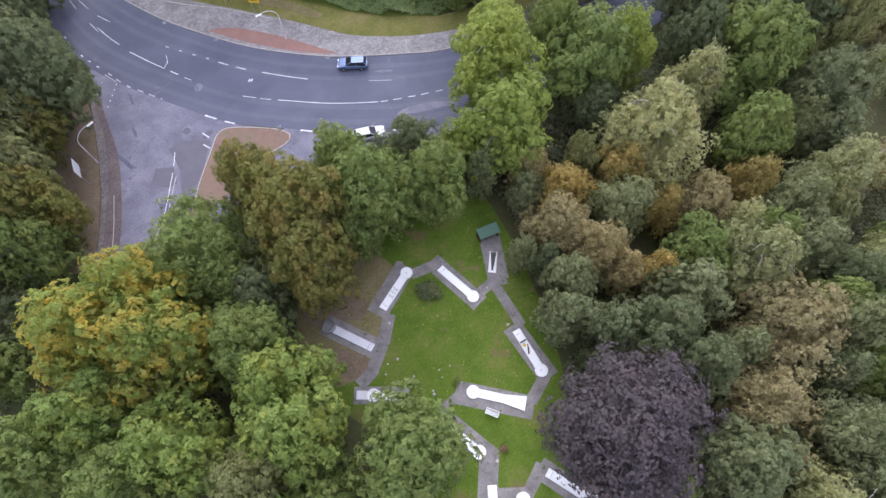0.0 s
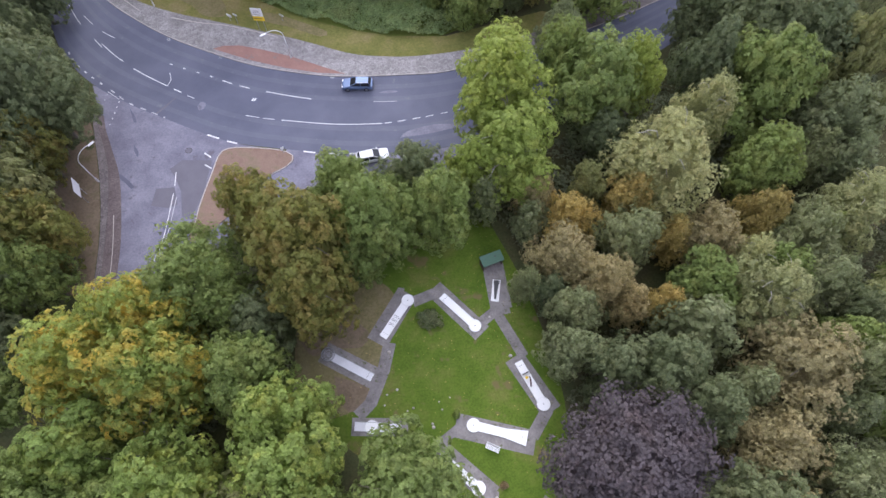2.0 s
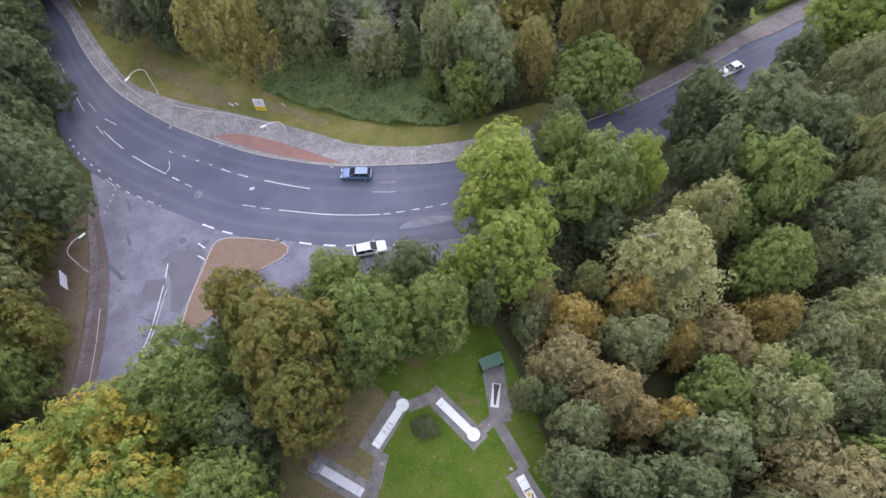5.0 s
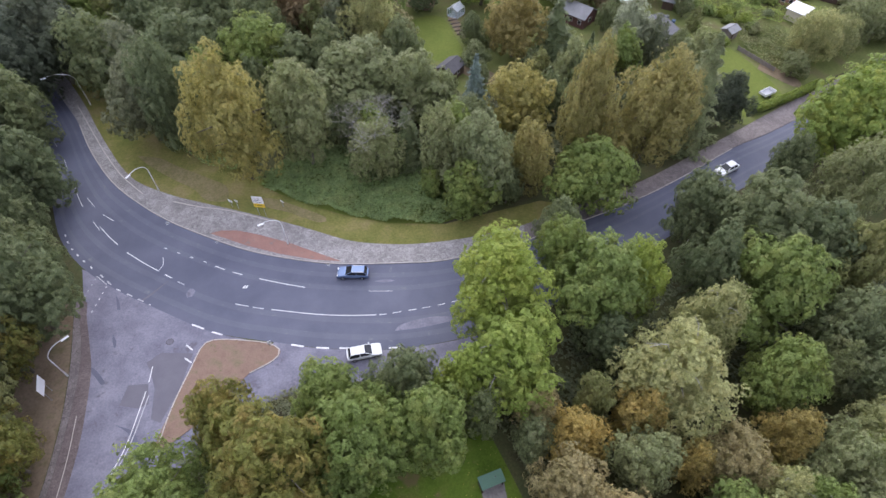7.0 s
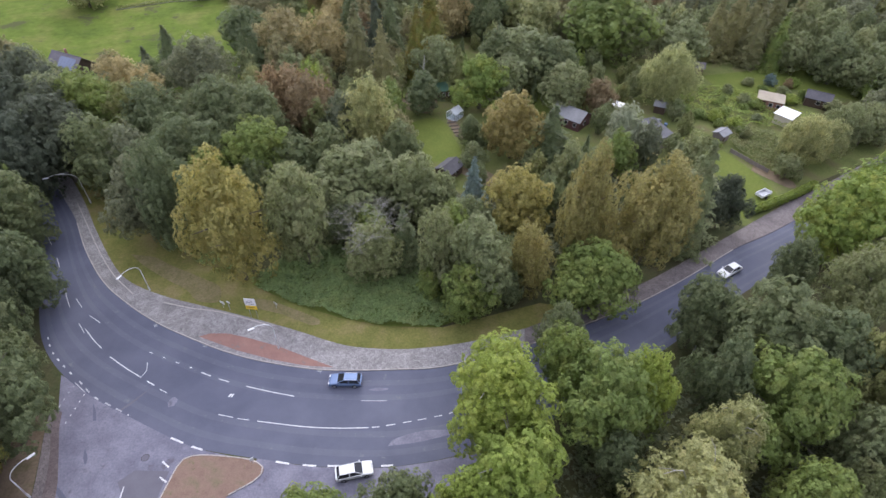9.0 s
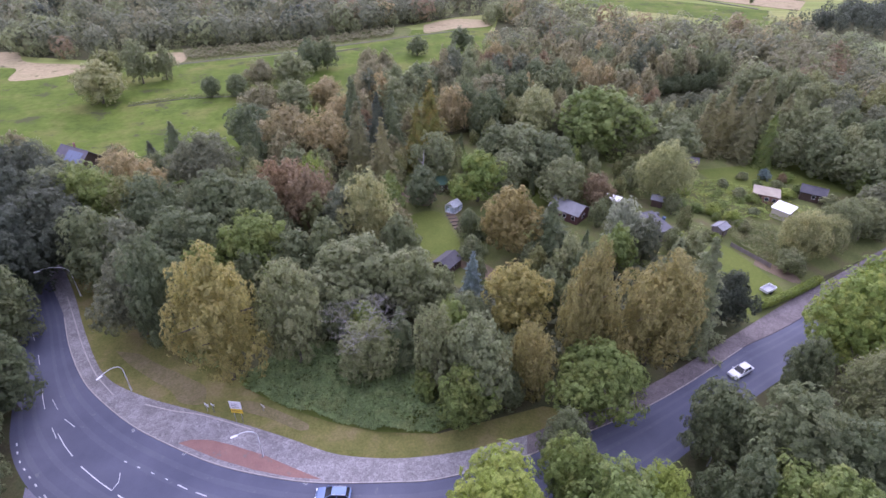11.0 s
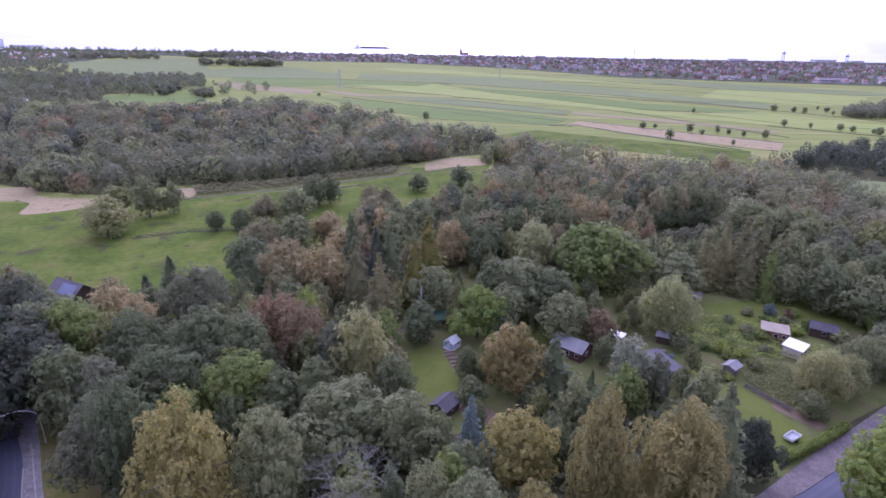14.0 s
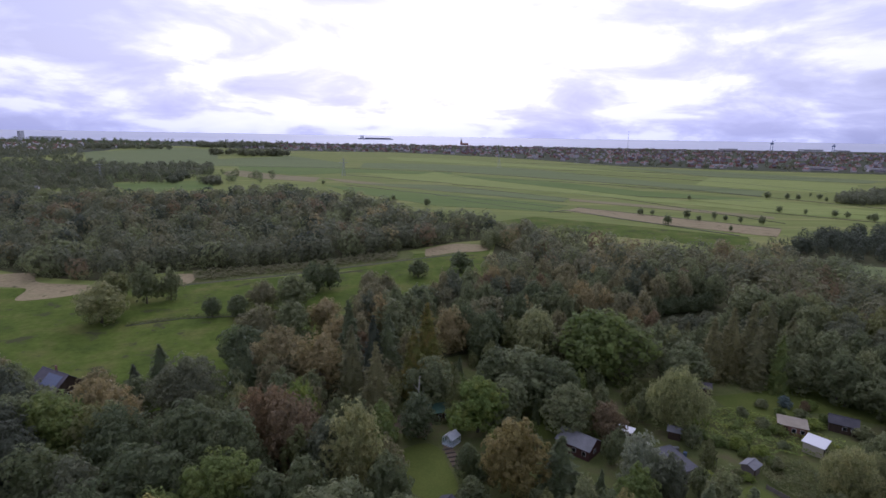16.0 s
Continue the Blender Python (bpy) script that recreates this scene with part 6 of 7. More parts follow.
far_wood("town_trees", spots_in([(-900, 2350), (-430, 2010), (-80, 2030), (270, 1700), (471, 1320), (683, 1220), (950, 1130), (2400, 900), (2900, 2600), (400, 3200), (-900, 3200)], 1600), 8, 15, "slate", "dark trees between the houses of a town", 24, 2.8, 1.2)
far_wood("town_trees", spots_in([(-2400, 1500), (-980, 1290), (-880, 1320), (-960, 1760), (-1150, 2300), (-2400, 2300)], 900), 10, 16, "slate", "dark trees among suburban houses", 34, 2.4)
far_wood("distant_wood", spots_in([(-1400, 1500), (-1218, 1720), (-1065, 1813), (-700, 1250), (-560, 1080), (-330, 960), (-300, 860), (-420, 800), (-900, 1000)], 420), 7, 14, "slate", "scattered dark trees between far meadows", 44, 1.9, 1.3)
far_wood("field_bushes", [(-121, 753), (-22, 574), (11, 537), (-530, 1102), (301, 620), (405, 644), (424, 637), (429, 626), (472, 666), (465, 641), (456, 618), (339, 522), (355, 509), (373, 496), (379, 489), (197, 496), (208, 497), (233, 464), (251, 474), (258, 469), (262, 454), (273, 443), (232, 415), (196, 441), (227, 473), (391, 480), (385, 467), (-26, 571)], 5, 9.5, "grey", "single trees and bushes in the fields", 300, 1.25, 1.15, 0.25)

# ---- undergrowth ----


def thicket(name, area, count, hmin, hmax, colour, label, size=0.42):
    """Low, dense growth: leaf sprays over an uneven mound surface."""
    spots = np.array(spots_in(area, count))
    hump = np.array([noise.noise(Vector((x * 0.35, y * 0.35, 3.1))) for x, y in spots])
    z = hmin + (hmax - hmin) * np.clip(0.5 + 0.9 * hump, 0, 1) * far_rng.uniform(0.82, 1.05, count)
    at = np.column_stack([spots, z])
    face = unit(far_rng.normal(size=(count, 3)) * 0.36 + [0, 0, 1])
    s = size * far_rng.uniform(0.7, 1.4, count)
    me = sprays(name, at, face, s, s * 0.7, 0.0, True)
    me.materials.append(LEAF[colour])
    return tagged(new(name, me), label, "undergrowth", "", "stuff")


thicket("bramble_thicket", [(-27, 80), (-20, 75.6), (-12, 72.2), (-5, 70.2), (3, 69.6), (9, 72), (6, 80), (-6, 86), (-20, 90)], 12000, 0.2, 2.0, "bramble", "green bramble thicket behind the verge", 0.62)
thicket("bramble_thicket", [(-56, 110), (-51, 100), (-44, 91), (-37, 85), (-31, 83), (-31, 90), (-44, 106), (-50, 116)], 5200, 0.2, 1.2, "bramble", "low green undergrowth beside the verge")
thicket("undergrowth", [(-20, 36), (-16, 24), (-10, 28), (0, 35), (8, 38), (12, 28), (20, 20), (30, 40), (10, 44), (-10, 42)], 5200, 0.1, 1.4, "slate", "dull shady undergrowth at the edge of the lawn", 0.5)
thicket("undergrowth", [(14, -10), (14, 12), (20, 20), (62, 40), (62, -10)], 8000, 0.1, 1.6, "slate", "dull shady undergrowth under the trees", 0.6)
thicket("undergrowth", [(-58, 10), (-50, 10), (-52, 44), (-54, 56), (-64, 80), (-80, 90), (-80, 10)], 7000, 0.1, 1.8, "slate", "dull undergrowth under the roadside trees", 0.6)
thicket("undergrowth", [(-31, 10), (-18, 14), (-18, 26), (-10, 31), (0, 38), (0, 42), (-16, 42.5), (-25, 40), (-31, 26)], 6500, 0.1, 1.8, "slate", "dull undergrowth between the trees", 0.55)
thicket("undergrowth", [(14, 38), (30, 40), (62, 40), (70, 60), (60, 72), (40, 62), (24, 52), (14, 46)], 5000, 0.1, 2.2, "slate", "dull undergrowth on the roadside wood floor", 0.7)
thicket("reed_fringe", [(-104, 284), (-59, 301), (-9, 333), (-9, 316), (-56, 289), (-97, 268)], 6500, 0.2, 2.6, "brown", "brownish reeds and scrub in front of a distant wood", 0.9)
for pts in ([(-98, 211), (-90, 215), (-82, 219), (-61, 222)], [(-106, 261), (-81, 274), (-56, 285), (-9, 313), (24, 331)]):
    thicket("ditch_growth", [tuple(q) for q in track(smooth_line(pts, 6), 3.0, None)], 700, 0.1, 1.1, "olive", "weedy growth along a meadow ditch", 0.6)
thicket("garden_growth", [(72, 130), (90, 126), (98, 132), (84, 148), (66, 150), (62, 138)], 4200, 0.2, 1.7, "lime", "overgrown green garden beds", 0.5)
thicket("garden_growth", [(72, 119), (78, 106), (86, 116), (84, 126), (74, 128)], 2600, 0.2, 1.3, "olive", "weedy overgrown garden plot", 0.5)
thicket("undergrowth", [(-60, 120), (-44, 100), (-24, 92), (4, 84), (30, 78), (58, 92), (58, 112), (30, 116), (12, 100), (0, 108), (-6, 140), (-50, 160)], 15000, 0.2, 3.2, "slate", "dull undergrowth filling the wood", 0.85)


def shrub(x, y, h, r, colour, label):
    ob = thing("shrub", x, y, 0, 40 * x, f"{LOOK[colour]} {label}", "shrub", "shrubs")
    ob.matrix_world = pose(x, y, -0.05 * h, 0, 0, 40 * x) @ Matrix.Diagonal((r, r, h, 1))
    stem = new("trunk", TRUNK["broad"])
    stem.parent = ob
    c = new("crown", CROWN["far_broad"][int(abs(x)) % 3])
    c.parent = ob
    c.material_slots[0].link = "OBJECT"
    c.material_slots[0].material = LEAF[colour]
    return ob


shrub(-1.4, 22.6, 2.2, 1.7, "dark", "shrub beside a minigolf lane")
shrub(1.0, 11.2, 0.9, 0.6, "lime", "small shrub at a path corner")
shrub(5.6, 3.4, 0.9, 0.5, "russet", "small shrub at a path edge")
for x, y, h, r, c in ((64, 126, 2.6, 1.6, "lime"), (60, 119, 3, 2.2, "bright"), (86, 137, 3, 2.0, "green"), (82, 145, 3, 2, "grey"), (100, 148, 3, 1.6, "russet"), (96, 150, 3.4, 2.0, "blue"), (90, 150, 2.5, 2.0, "grey"),
                      (76, 134, 2.4, 2.2, "green"), (70, 142, 2.6, 2.0, "lime"), (14.5, 121, 3, 1.8, "dark"), (13.6, 116, 3.4, 2.2, "grey"), (-3, 136, 2.5, 2, "green"), (104, 134, 4, 2.4, "grey"), (84, 118, 3.5, 2.6, "grey")):
    shrub(x, y, h, r, c, "shrub among the garden plots")

bed_rng = random.Random(17)
for k in range(30):
    u, v = bed_rng.random(), bed_rng.random()
    x, y = 64 + 38 * u, 118 + 14 * u + 18 * v
    if abs(x - 89.7) < 5 and abs(y - 134) < 8:
        continue
    h = bed_rng.uniform(1.2, 3.2)
    shrub(x, y, h, h * bed_rng.uniform(0.55, 0.95), bed_rng.choice(["lime", "green", "bright", "green", "olive", "grey"]), "shrub in an overgrown garden bed")

# ---- minigolf ----


def disc(bm, x, y, z, r, h, sides=28):
    bmesh.ops.create_cone(bm, cap_ends=True, segments=sides, radius1=r, radius2=r, depth=h, matrix=pose(x, y, z + h / 2))
    return bm


def ring(bm, x, y, z, r, w, h, sides=28):
    rows = []
    for rr, zz in ((r, z), (r, z + h), (r - w, z + h), (r - w, z)):
        rows.append([bm.verts.new((x + rr * math.cos(2 * math.pi * k / sides), y + rr * math.sin(2 * math.pi * k / sides), zz)) for k in range(sides)])
    for a, b in zip(rows, rows[1:] + rows[:1]):
        for k in range(sides):
            bm.faces.new((a[k], a[(k + 1) % sides], b[(k + 1) % sides], b[k]))
    return bm


def lane(start, circle, label, mat=CONCRETE, at_end=True, width=0.95, wide_start=0.0, length=None, net=False):
    """A minigolf lane: bed, two side rails, a round target with rim and hole, and a tee line."""
    s, c = Vector(start), Vector(circle)
    d = c - s
    run = length or d.length
    ob = thing("minigolf_lane", s.x, s.y, 0.07, math.degrees(math.atan2(d.y, d.x)), label, "minigolf lane", "minigolf lanes")
    bm = bmesh.new()
    w = width / 2
    x1 = run - 0.45 if at_end else run
    outline = [(0, -w - wide_start), (x1 * 0.45, -w), (x1, -w), (x1, w), (x1 * 0.45, w), (0, w + wide_start)]
    top = [bm.verts.new((x, y, 0.10)) for x, y in outline]
    low = [bm.verts.new((x, y, -0.02)) for x, y in outline]
    bm.faces.new(top)
    for i in range(6):
        bm.faces.new((top[i], low[i], low[(i + 1) % 6], top[(i + 1) % 6]))
    part("lane_bed", bm, mat, ob)
    for sign in (-1, 1):
        bm = bmesh.new()
        for (ax, ay), (bx, by) in ((outline[0], outline[1]), (outline[1], outline[2])):
            a, b = Vector((ax, sign * -ay)), Vector((bx, sign * -by))
            mid, e = (a + b) / 2, b - a
            box(bm, mid.x, mid.y, -0.02, e.length + 0.02, 0.06, 0.19, math.degrees(math.atan2(e.y, e.x)))
        part("side_rail", bm, STEEL if mat is GREY_FELT else WHITE, ob)
    part("end_rail", boxed(0.02, 0, -0.02, 0.06, width + 2 * wide_start, 0.16), WHITE, ob)
    tx = d.length
    if net:
        part("target_base", disc(bmesh.new(), tx, 0, -0.02, 0.82, 0.08), PATH, ob, "grey round target base")
        for r in (0.82, 0.55, 0.28):
            part("net_ring", ring(bmesh.new(), tx, 0, 0.05, r, 0.05, 0.35 if r > 0.8 else 0.1), STEEL, ob)
        for k in range(6):
            part("net_bar", boxed(tx, 0, 0.10, 1.62, 0.03, 0.03, 30 * k), STEEL, ob)
    else:
        part("target_circle", disc(bmesh.new(), tx, 0, -0.02, 0.72, 0.125), CONCRETE, ob)
        part("target_rim", ring(bmesh.new(), tx, 0, -0.02, 0.78, 0.06, 0.21), WHITE, ob)
        part("hole", disc(bmesh.new(), tx, 0, 0.10, 0.06, 0.012, 12), DARK_METAL, ob, "small dark hole")
    part("tee_line", boxed(0.55, 0, 0.1, 0.03, width * 0.8, 0.006), DARK_METAL, ob)
    return ob


l1 = lane((-7.2, 20.9), (-4.0, 25.45), "white concrete minigolf lane with a round target")
for dx in (1.9, 2.5, 3.0):
    for dy in (-0.18, 0.2):
        part("obstacle_ring", ring(bmesh.new(), dx, dy, 0.10, 0.16, 0.03, 0.03, 12), DARK_METAL, l1)
lane((0.3, 25.75), (4.1, 21.6), "white concrete minigolf lane with a round target")
l3 = lane((8.85, 16.8), (11.15, 11.7), "white minigolf lane with a red and dark obstacle halfway")
part("obstacle_gate", boxed(1.6, 0, 0.1, 0.1, 0.85, 0.35, bevel=0.02), DARK_METAL, l3)
ramp_bm = bmesh.new()
tube(ramp_bm, [(2.2, 0.25, 0.12), (2.5, 0.1, 0.4), (2.8, -0.05, 0.45), (3.2, -0.2, 0.12)], [0.09, 0.09, 0.09, 0.09], 8)
part("obstacle_pipe", ramp_bm, RED_PAINT, l3, "curved red pipe")
part("obstacle_block", boxed(2.1, -0.15, 0.1, 0.3, 0.3, 0.3, 20, bevel=0.03), YELLOW, l3)
lane((8.75, 8.05), (2.85, 9.9), "white minigolf lane that widens towards the tee", wide_start=0.35)
lane((-8.6, 16.1), (-13.8, 19.2), "grey minigolf lane ending in a round net target", GREY_FELT, net=True, width=1.0)
lane((-5.4, 10.15), (-8.7, 10.5), "grey minigolf lane with a white circle in its middle", GREY_FELT, at_end=False, length=5.3, width=1.0)
l8 = lane((-1.2, 7.0), (2.8, 3.3), "white minigolf lane with small bumps under a tree")
for k in range(4):
    part("obstacle_bump", boxed(2.0 + 0.6 * k, 0.2 * (-1) ** k, 0.1, 0.12, 0.55, 0.14, 20, bevel=0.04), WHITE, l8)
lane((10.0, 0.6), (14.4, -2.7), "white minigolf lane beside the copper beech")
lane((3.8, -0.2), (3.6, -5.6), "white minigolf lane with a round target")
lane((7.0, -6.5), (7.0, -1.9), "white minigolf lane with a round target")
l7 = thing("minigolf_ramp", 7.15, 26.0, 0.07, -101, "white minigolf ramp lane with dark sides", "minigolf lane", "minigolf lanes")
part("lane_bed", boxed(0, 0, 0, 2.9, 1.0, 0.12), WHITE, l7)
wedge = bmesh.new()
wv = [wedge.verts.new(v) for v in ((-1.25, -0.34, 0.124), (1.2, -0.1, 0.124), (1.2, 0.1, 0.124), (-1.25, 0.34, 0.124), (-1.25, -0.34, 0.42), (-1.25, 0.34, 0.42))]
for f in ((0, 1, 2, 3), (4, 5, 2, 1), (0, 3, 5, 4), (0, 4, 1), (3, 2, 5)):
    wedge.faces.new([wv[i] for i in f])
part("ramp", wedge, DARK_METAL, l7, "dark tapering slope")
for sign in (-1, 1):
    part("side_rail", boxed(-0.1, sign * 0.32, 0.12, 2.4, 0.1, 0.16, sign * -5), WHITE, l7)
part("step", boxed(-1.0, 0, 0.4, 0.5, 0.72, 0.05), DARK_METAL, l7)

hut = thing("shelter", 6.9, 29.7, 0.05, 18, "small shelter with a flat green roof", "shelter")
roof_bm = boxed(0, 0, 1.75, 2.9, 1.5, 0.08, bevel=0.02)
bmesh.ops.rotate(roof_bm, verts=roof_bm.verts, cent=(0, 0, 1.8), matrix=Matrix.Rotation(radians(8), 3, "X"))
part("roof", roof_bm, GREEN_ROOF, hut, "flat green metal roof")
part("back_wall", boxed(0, 0.6, 0, 2.6, 0.08, 1.62), TIMBER, hut)
for sx in (-1.26, 1.26):
    part("side_wall", boxed(sx, 0, 0, 0.08, 1.15, 1.65), TIMBER, hut)
part("vent_pipe", tube(bmesh.new(), [(0.5, 0.1, 1.8), (0.5, 0.1, 2.0)], [0.07, 0.07]), DARK_METAL, hut)

bench = thing("garden_bench", 4.7, 7.25, 0.05, -26, "white slatted garden bench on the lawn", "bench")
for k in range(4):
    part("seat_slat", boxed(0, -0.18 + 0.13 * k, 0.43, 1.6, 0.11, 0.035, bevel=0.008), WHITE, bench)
for k in range(3):
    part("back_slat", boxed(0, 0.36 + 0.02 * k, 0.55 + 0.13 * k, 1.6, 0.03, 0.11, bevel=0.008), WHITE, bench)
for sx in (-0.7, 0.7):
    for sy in (-0.2, 0.33):
        part("leg", boxed(sx, sy, 0, 0.06, 0.06, 0.44 if sy < 0 else 0.92), WHITE, bench)

stone_rng = random.Random(8)


def boulder(x, y, r, label="pale garden stone on the lawn", name="stone"):
    bm = bmesh.new()
    bmesh.ops.create_icosphere(bm, subdivisions=2, radius=r)
    for v in bm.verts:
        v.co *= 1 + 0.3 * noise.noise(v.co * (1.4 / r) + Vector((x, y, 0)))
        v.co.z = v.co.z * 0.6 + r * 0.4
    ob = part(name, bm, KERB, None, smooth=True)
    ob.location = (x, y, 0.03)
    return tagged(ob, label, "stone", "garden stones")


for x, y, r in ((-6.5, 19.0, 0.22), (8.0, 17.6, 0.22), (-5.7, 14.5, 0.16), (-6.9, 14.0, 0.12), (-3.9, 12.3, 0.14), (-4.6, 12.0, 0.1), (-1.8, 10.4, 0.16), (-1.7, 10.0, 0.2), (-0.6, 11.9, 0.12), (0.4, 13.2, 0.1), (-0.9, 12.8, 0.1), (4.7, 2.2, 0.2), (-7.2, 12.8, 0.12), (6.0, 22.6, 0.16)):
    boulder(x, y, r)
litter_rng = np.random.default_rng(9)
litter = np.column_stack([np.array(spots_in([(-16, 12), (-17, 20), (-10, 27), (0, 34), (8, 35), (12, 24), (13, 2), (-2, -8), (-8, 6)], 420)), np.full(420, 0.075)])
litter_me = sprays("fallen_leaves", litter, unit(litter_rng.normal(size=(420, 3)) * 0.3 + [0, 0, 1]), 0.16, 0.11)
litter_me.materials.append(LEAF["gold"])
tagged(new("fallen_leaves", litter_me), "scattered yellow fallen leaves on the lawn", "leaves", "", "stuff")

# ---- street furniture ----


def street_lamp(foot, head, h, label):
    """A tapered post whose arm bends over in a wide arc to a flat lamp head."""
    f, t = Vector(foot), Vector(head)
    d = t - f
    reach, turn = d.length, math.degrees(math.atan2(d.y, d.x))
    ob = thing("street_lamp", f.x, f.y, 0.06, turn, label, "street lamp", "street lamps")
    part("base", tube(bmesh.new(), [(0, 0, 0), (0, 0, 0.9)], [0.13, 0.12]), LAMP_GREY, ob)
    part("pole", tube(bmesh.new(), [(0, 0, 0.88), (0, 0, h * 0.45), (0, 0, h * 0.72)], [0.085, 0.075, 0.06]), LAMP_GREY, ob, smooth=True)
    arc = [(reach * (1 - math.cos(a)) * 0.72, 0, h * 0.72 + h * 0.28 * math.sin(a)) for a in [i * math.pi / 2 / 7 for i in range(8)]] + [(reach * 0.88, 0, h * 0.995)]
    part("arm", tube(bmesh.new(), arc, [0.06, 0.058, 0.056, 0.054, 0.052, 0.05, 0.048, 0.046, 0.045]), LAMP_GREY, ob, smooth=True)
    lamp = part("lamp_head", boxed(reach + 0.05, 0, h * 0.96, 0.95, 0.32, 0.16, bevel=0.05), WHITE, ob, "white flat lamp head")
    part("lamp_glass", boxed(reach + 0.1, 0, h * 0.96 - 0.04, 0.6, 0.22, 0.04), GLASS, lamp)
    return ob


street_lamp((-20.45, 66.6), (-22.9, 65.4), 6.2, "white street lamp with a curved arm on the paving")
street_lamp((-43.35, 79.4), (-44.9, 76.4), 6.2, "white street lamp with a curved arm on the verge")
street_lamp((-62.5, 103.4), (-66.6, 101.2), 7.6, "tall pale street lamp with a long curved arm")
street_lamp((-46.0, 45.8), (-44.2, 47.8), 6.0, "white street lamp with a curved arm beside the footway")


def road_sign(x, y, turn, posts, w, h, low, label, lower=None, mat=WHITE, name="road_sign"):
    ob = thing(name, x, y, 0.06, turn, label, "sign", "signs")
    for px in ((-w * 0.3, w * 0.3) if posts == 2 else (0,)):
        part("post", tube(bmesh.new(), [(px, 0.05, 0), (px, 0.05, low + h * 0.9)], [0.045, 0.045]), STEEL, ob)
    board = part("board", boxed(0, 0, low + (h * lower if lower else 0), w, 0.05, h * (1 - (lower or 0)), bevel=0.01), mat, ob)
    if lower:
        part("lower_board", boxed(0, 0, low, w, 0.05, h * lower - 0.004, bevel=0.01), YELLOW, ob, "yellow lower board")
    return ob, board


sign, board = road_sign(-25.15, 72.7, -9, 2, 1.75, 2.4, 2.0, "white direction sign with a yellow lower part", 0.36)
for k in range(3):
    part("line_bar", boxed(-0.1, -0.03, 3.15 + 0.35 * k, 1.3 - 0.2 * k, 0.012, 0.08), DARK_METAL, sign, "dark bar of unreadable writing")
part("line_bar", boxed(-0.1, -0.03, 2.4, 1.2, 0.012, 0.09), DARK_METAL, sign)
for x, y, turn, w, h, low in ((-30.4, 75.0, 150, 0.9, 0.5, 1.0), (-29.3, 74.6, 150, 0.7, 0.35, 1.5), (-22.1, 74.6, 140, 0.8, 0.3, 1.0)):
    road_sign(x, y, turn, 1, w, h, low, "small white sign plate on a thin post")
road_sign(-46.9, 43.2, 110, 2, 2.3, 1.7, 1.9, "white direction sign on posts at the roadside")
road_sign(-20.6, 48.8, 40, 1, 0.5, 0.6, 0.8, "small white keep-side sign on the island")
road_sign(40.5, 62.8, 60, 1, 0.6, 0.9, 1.2, "small white sign plate beside the road", name="road_sign")
for x, y in ((-31.4, 67.6), (-14.0, 62.35), (16.2, 65.2), (-40.0, 71.8)):
    ob = thing("drain_cover", x, y, 0.046, 15 * x, "dark iron gully cover by the kerb", "drain cover", "drain covers")
    part("frame", boxed(0, 0, 0, 0.55, 0.42, 0.012), STEEL, ob)
    for k in range(5):
        part("slot", boxed(-0.18 + 0.09 * k, 0, 0.012, 0.05, 0.34, 0.004), DARK_METAL, ob)
manhole = thing("manhole_cover", -34.2, 50.2, 0.047, 0, "round dark iron manhole cover in the asphalt", "manhole cover")
part("cover", disc(bmesh.new(), 0, 0, 0, 0.42, 0.012), PATCH, manhole)
part("rim", ring(bmesh.new(), 0, 0, 0, 0.5, 0.07, 0.014), DARK_METAL, manhole)


# ---- cars ----


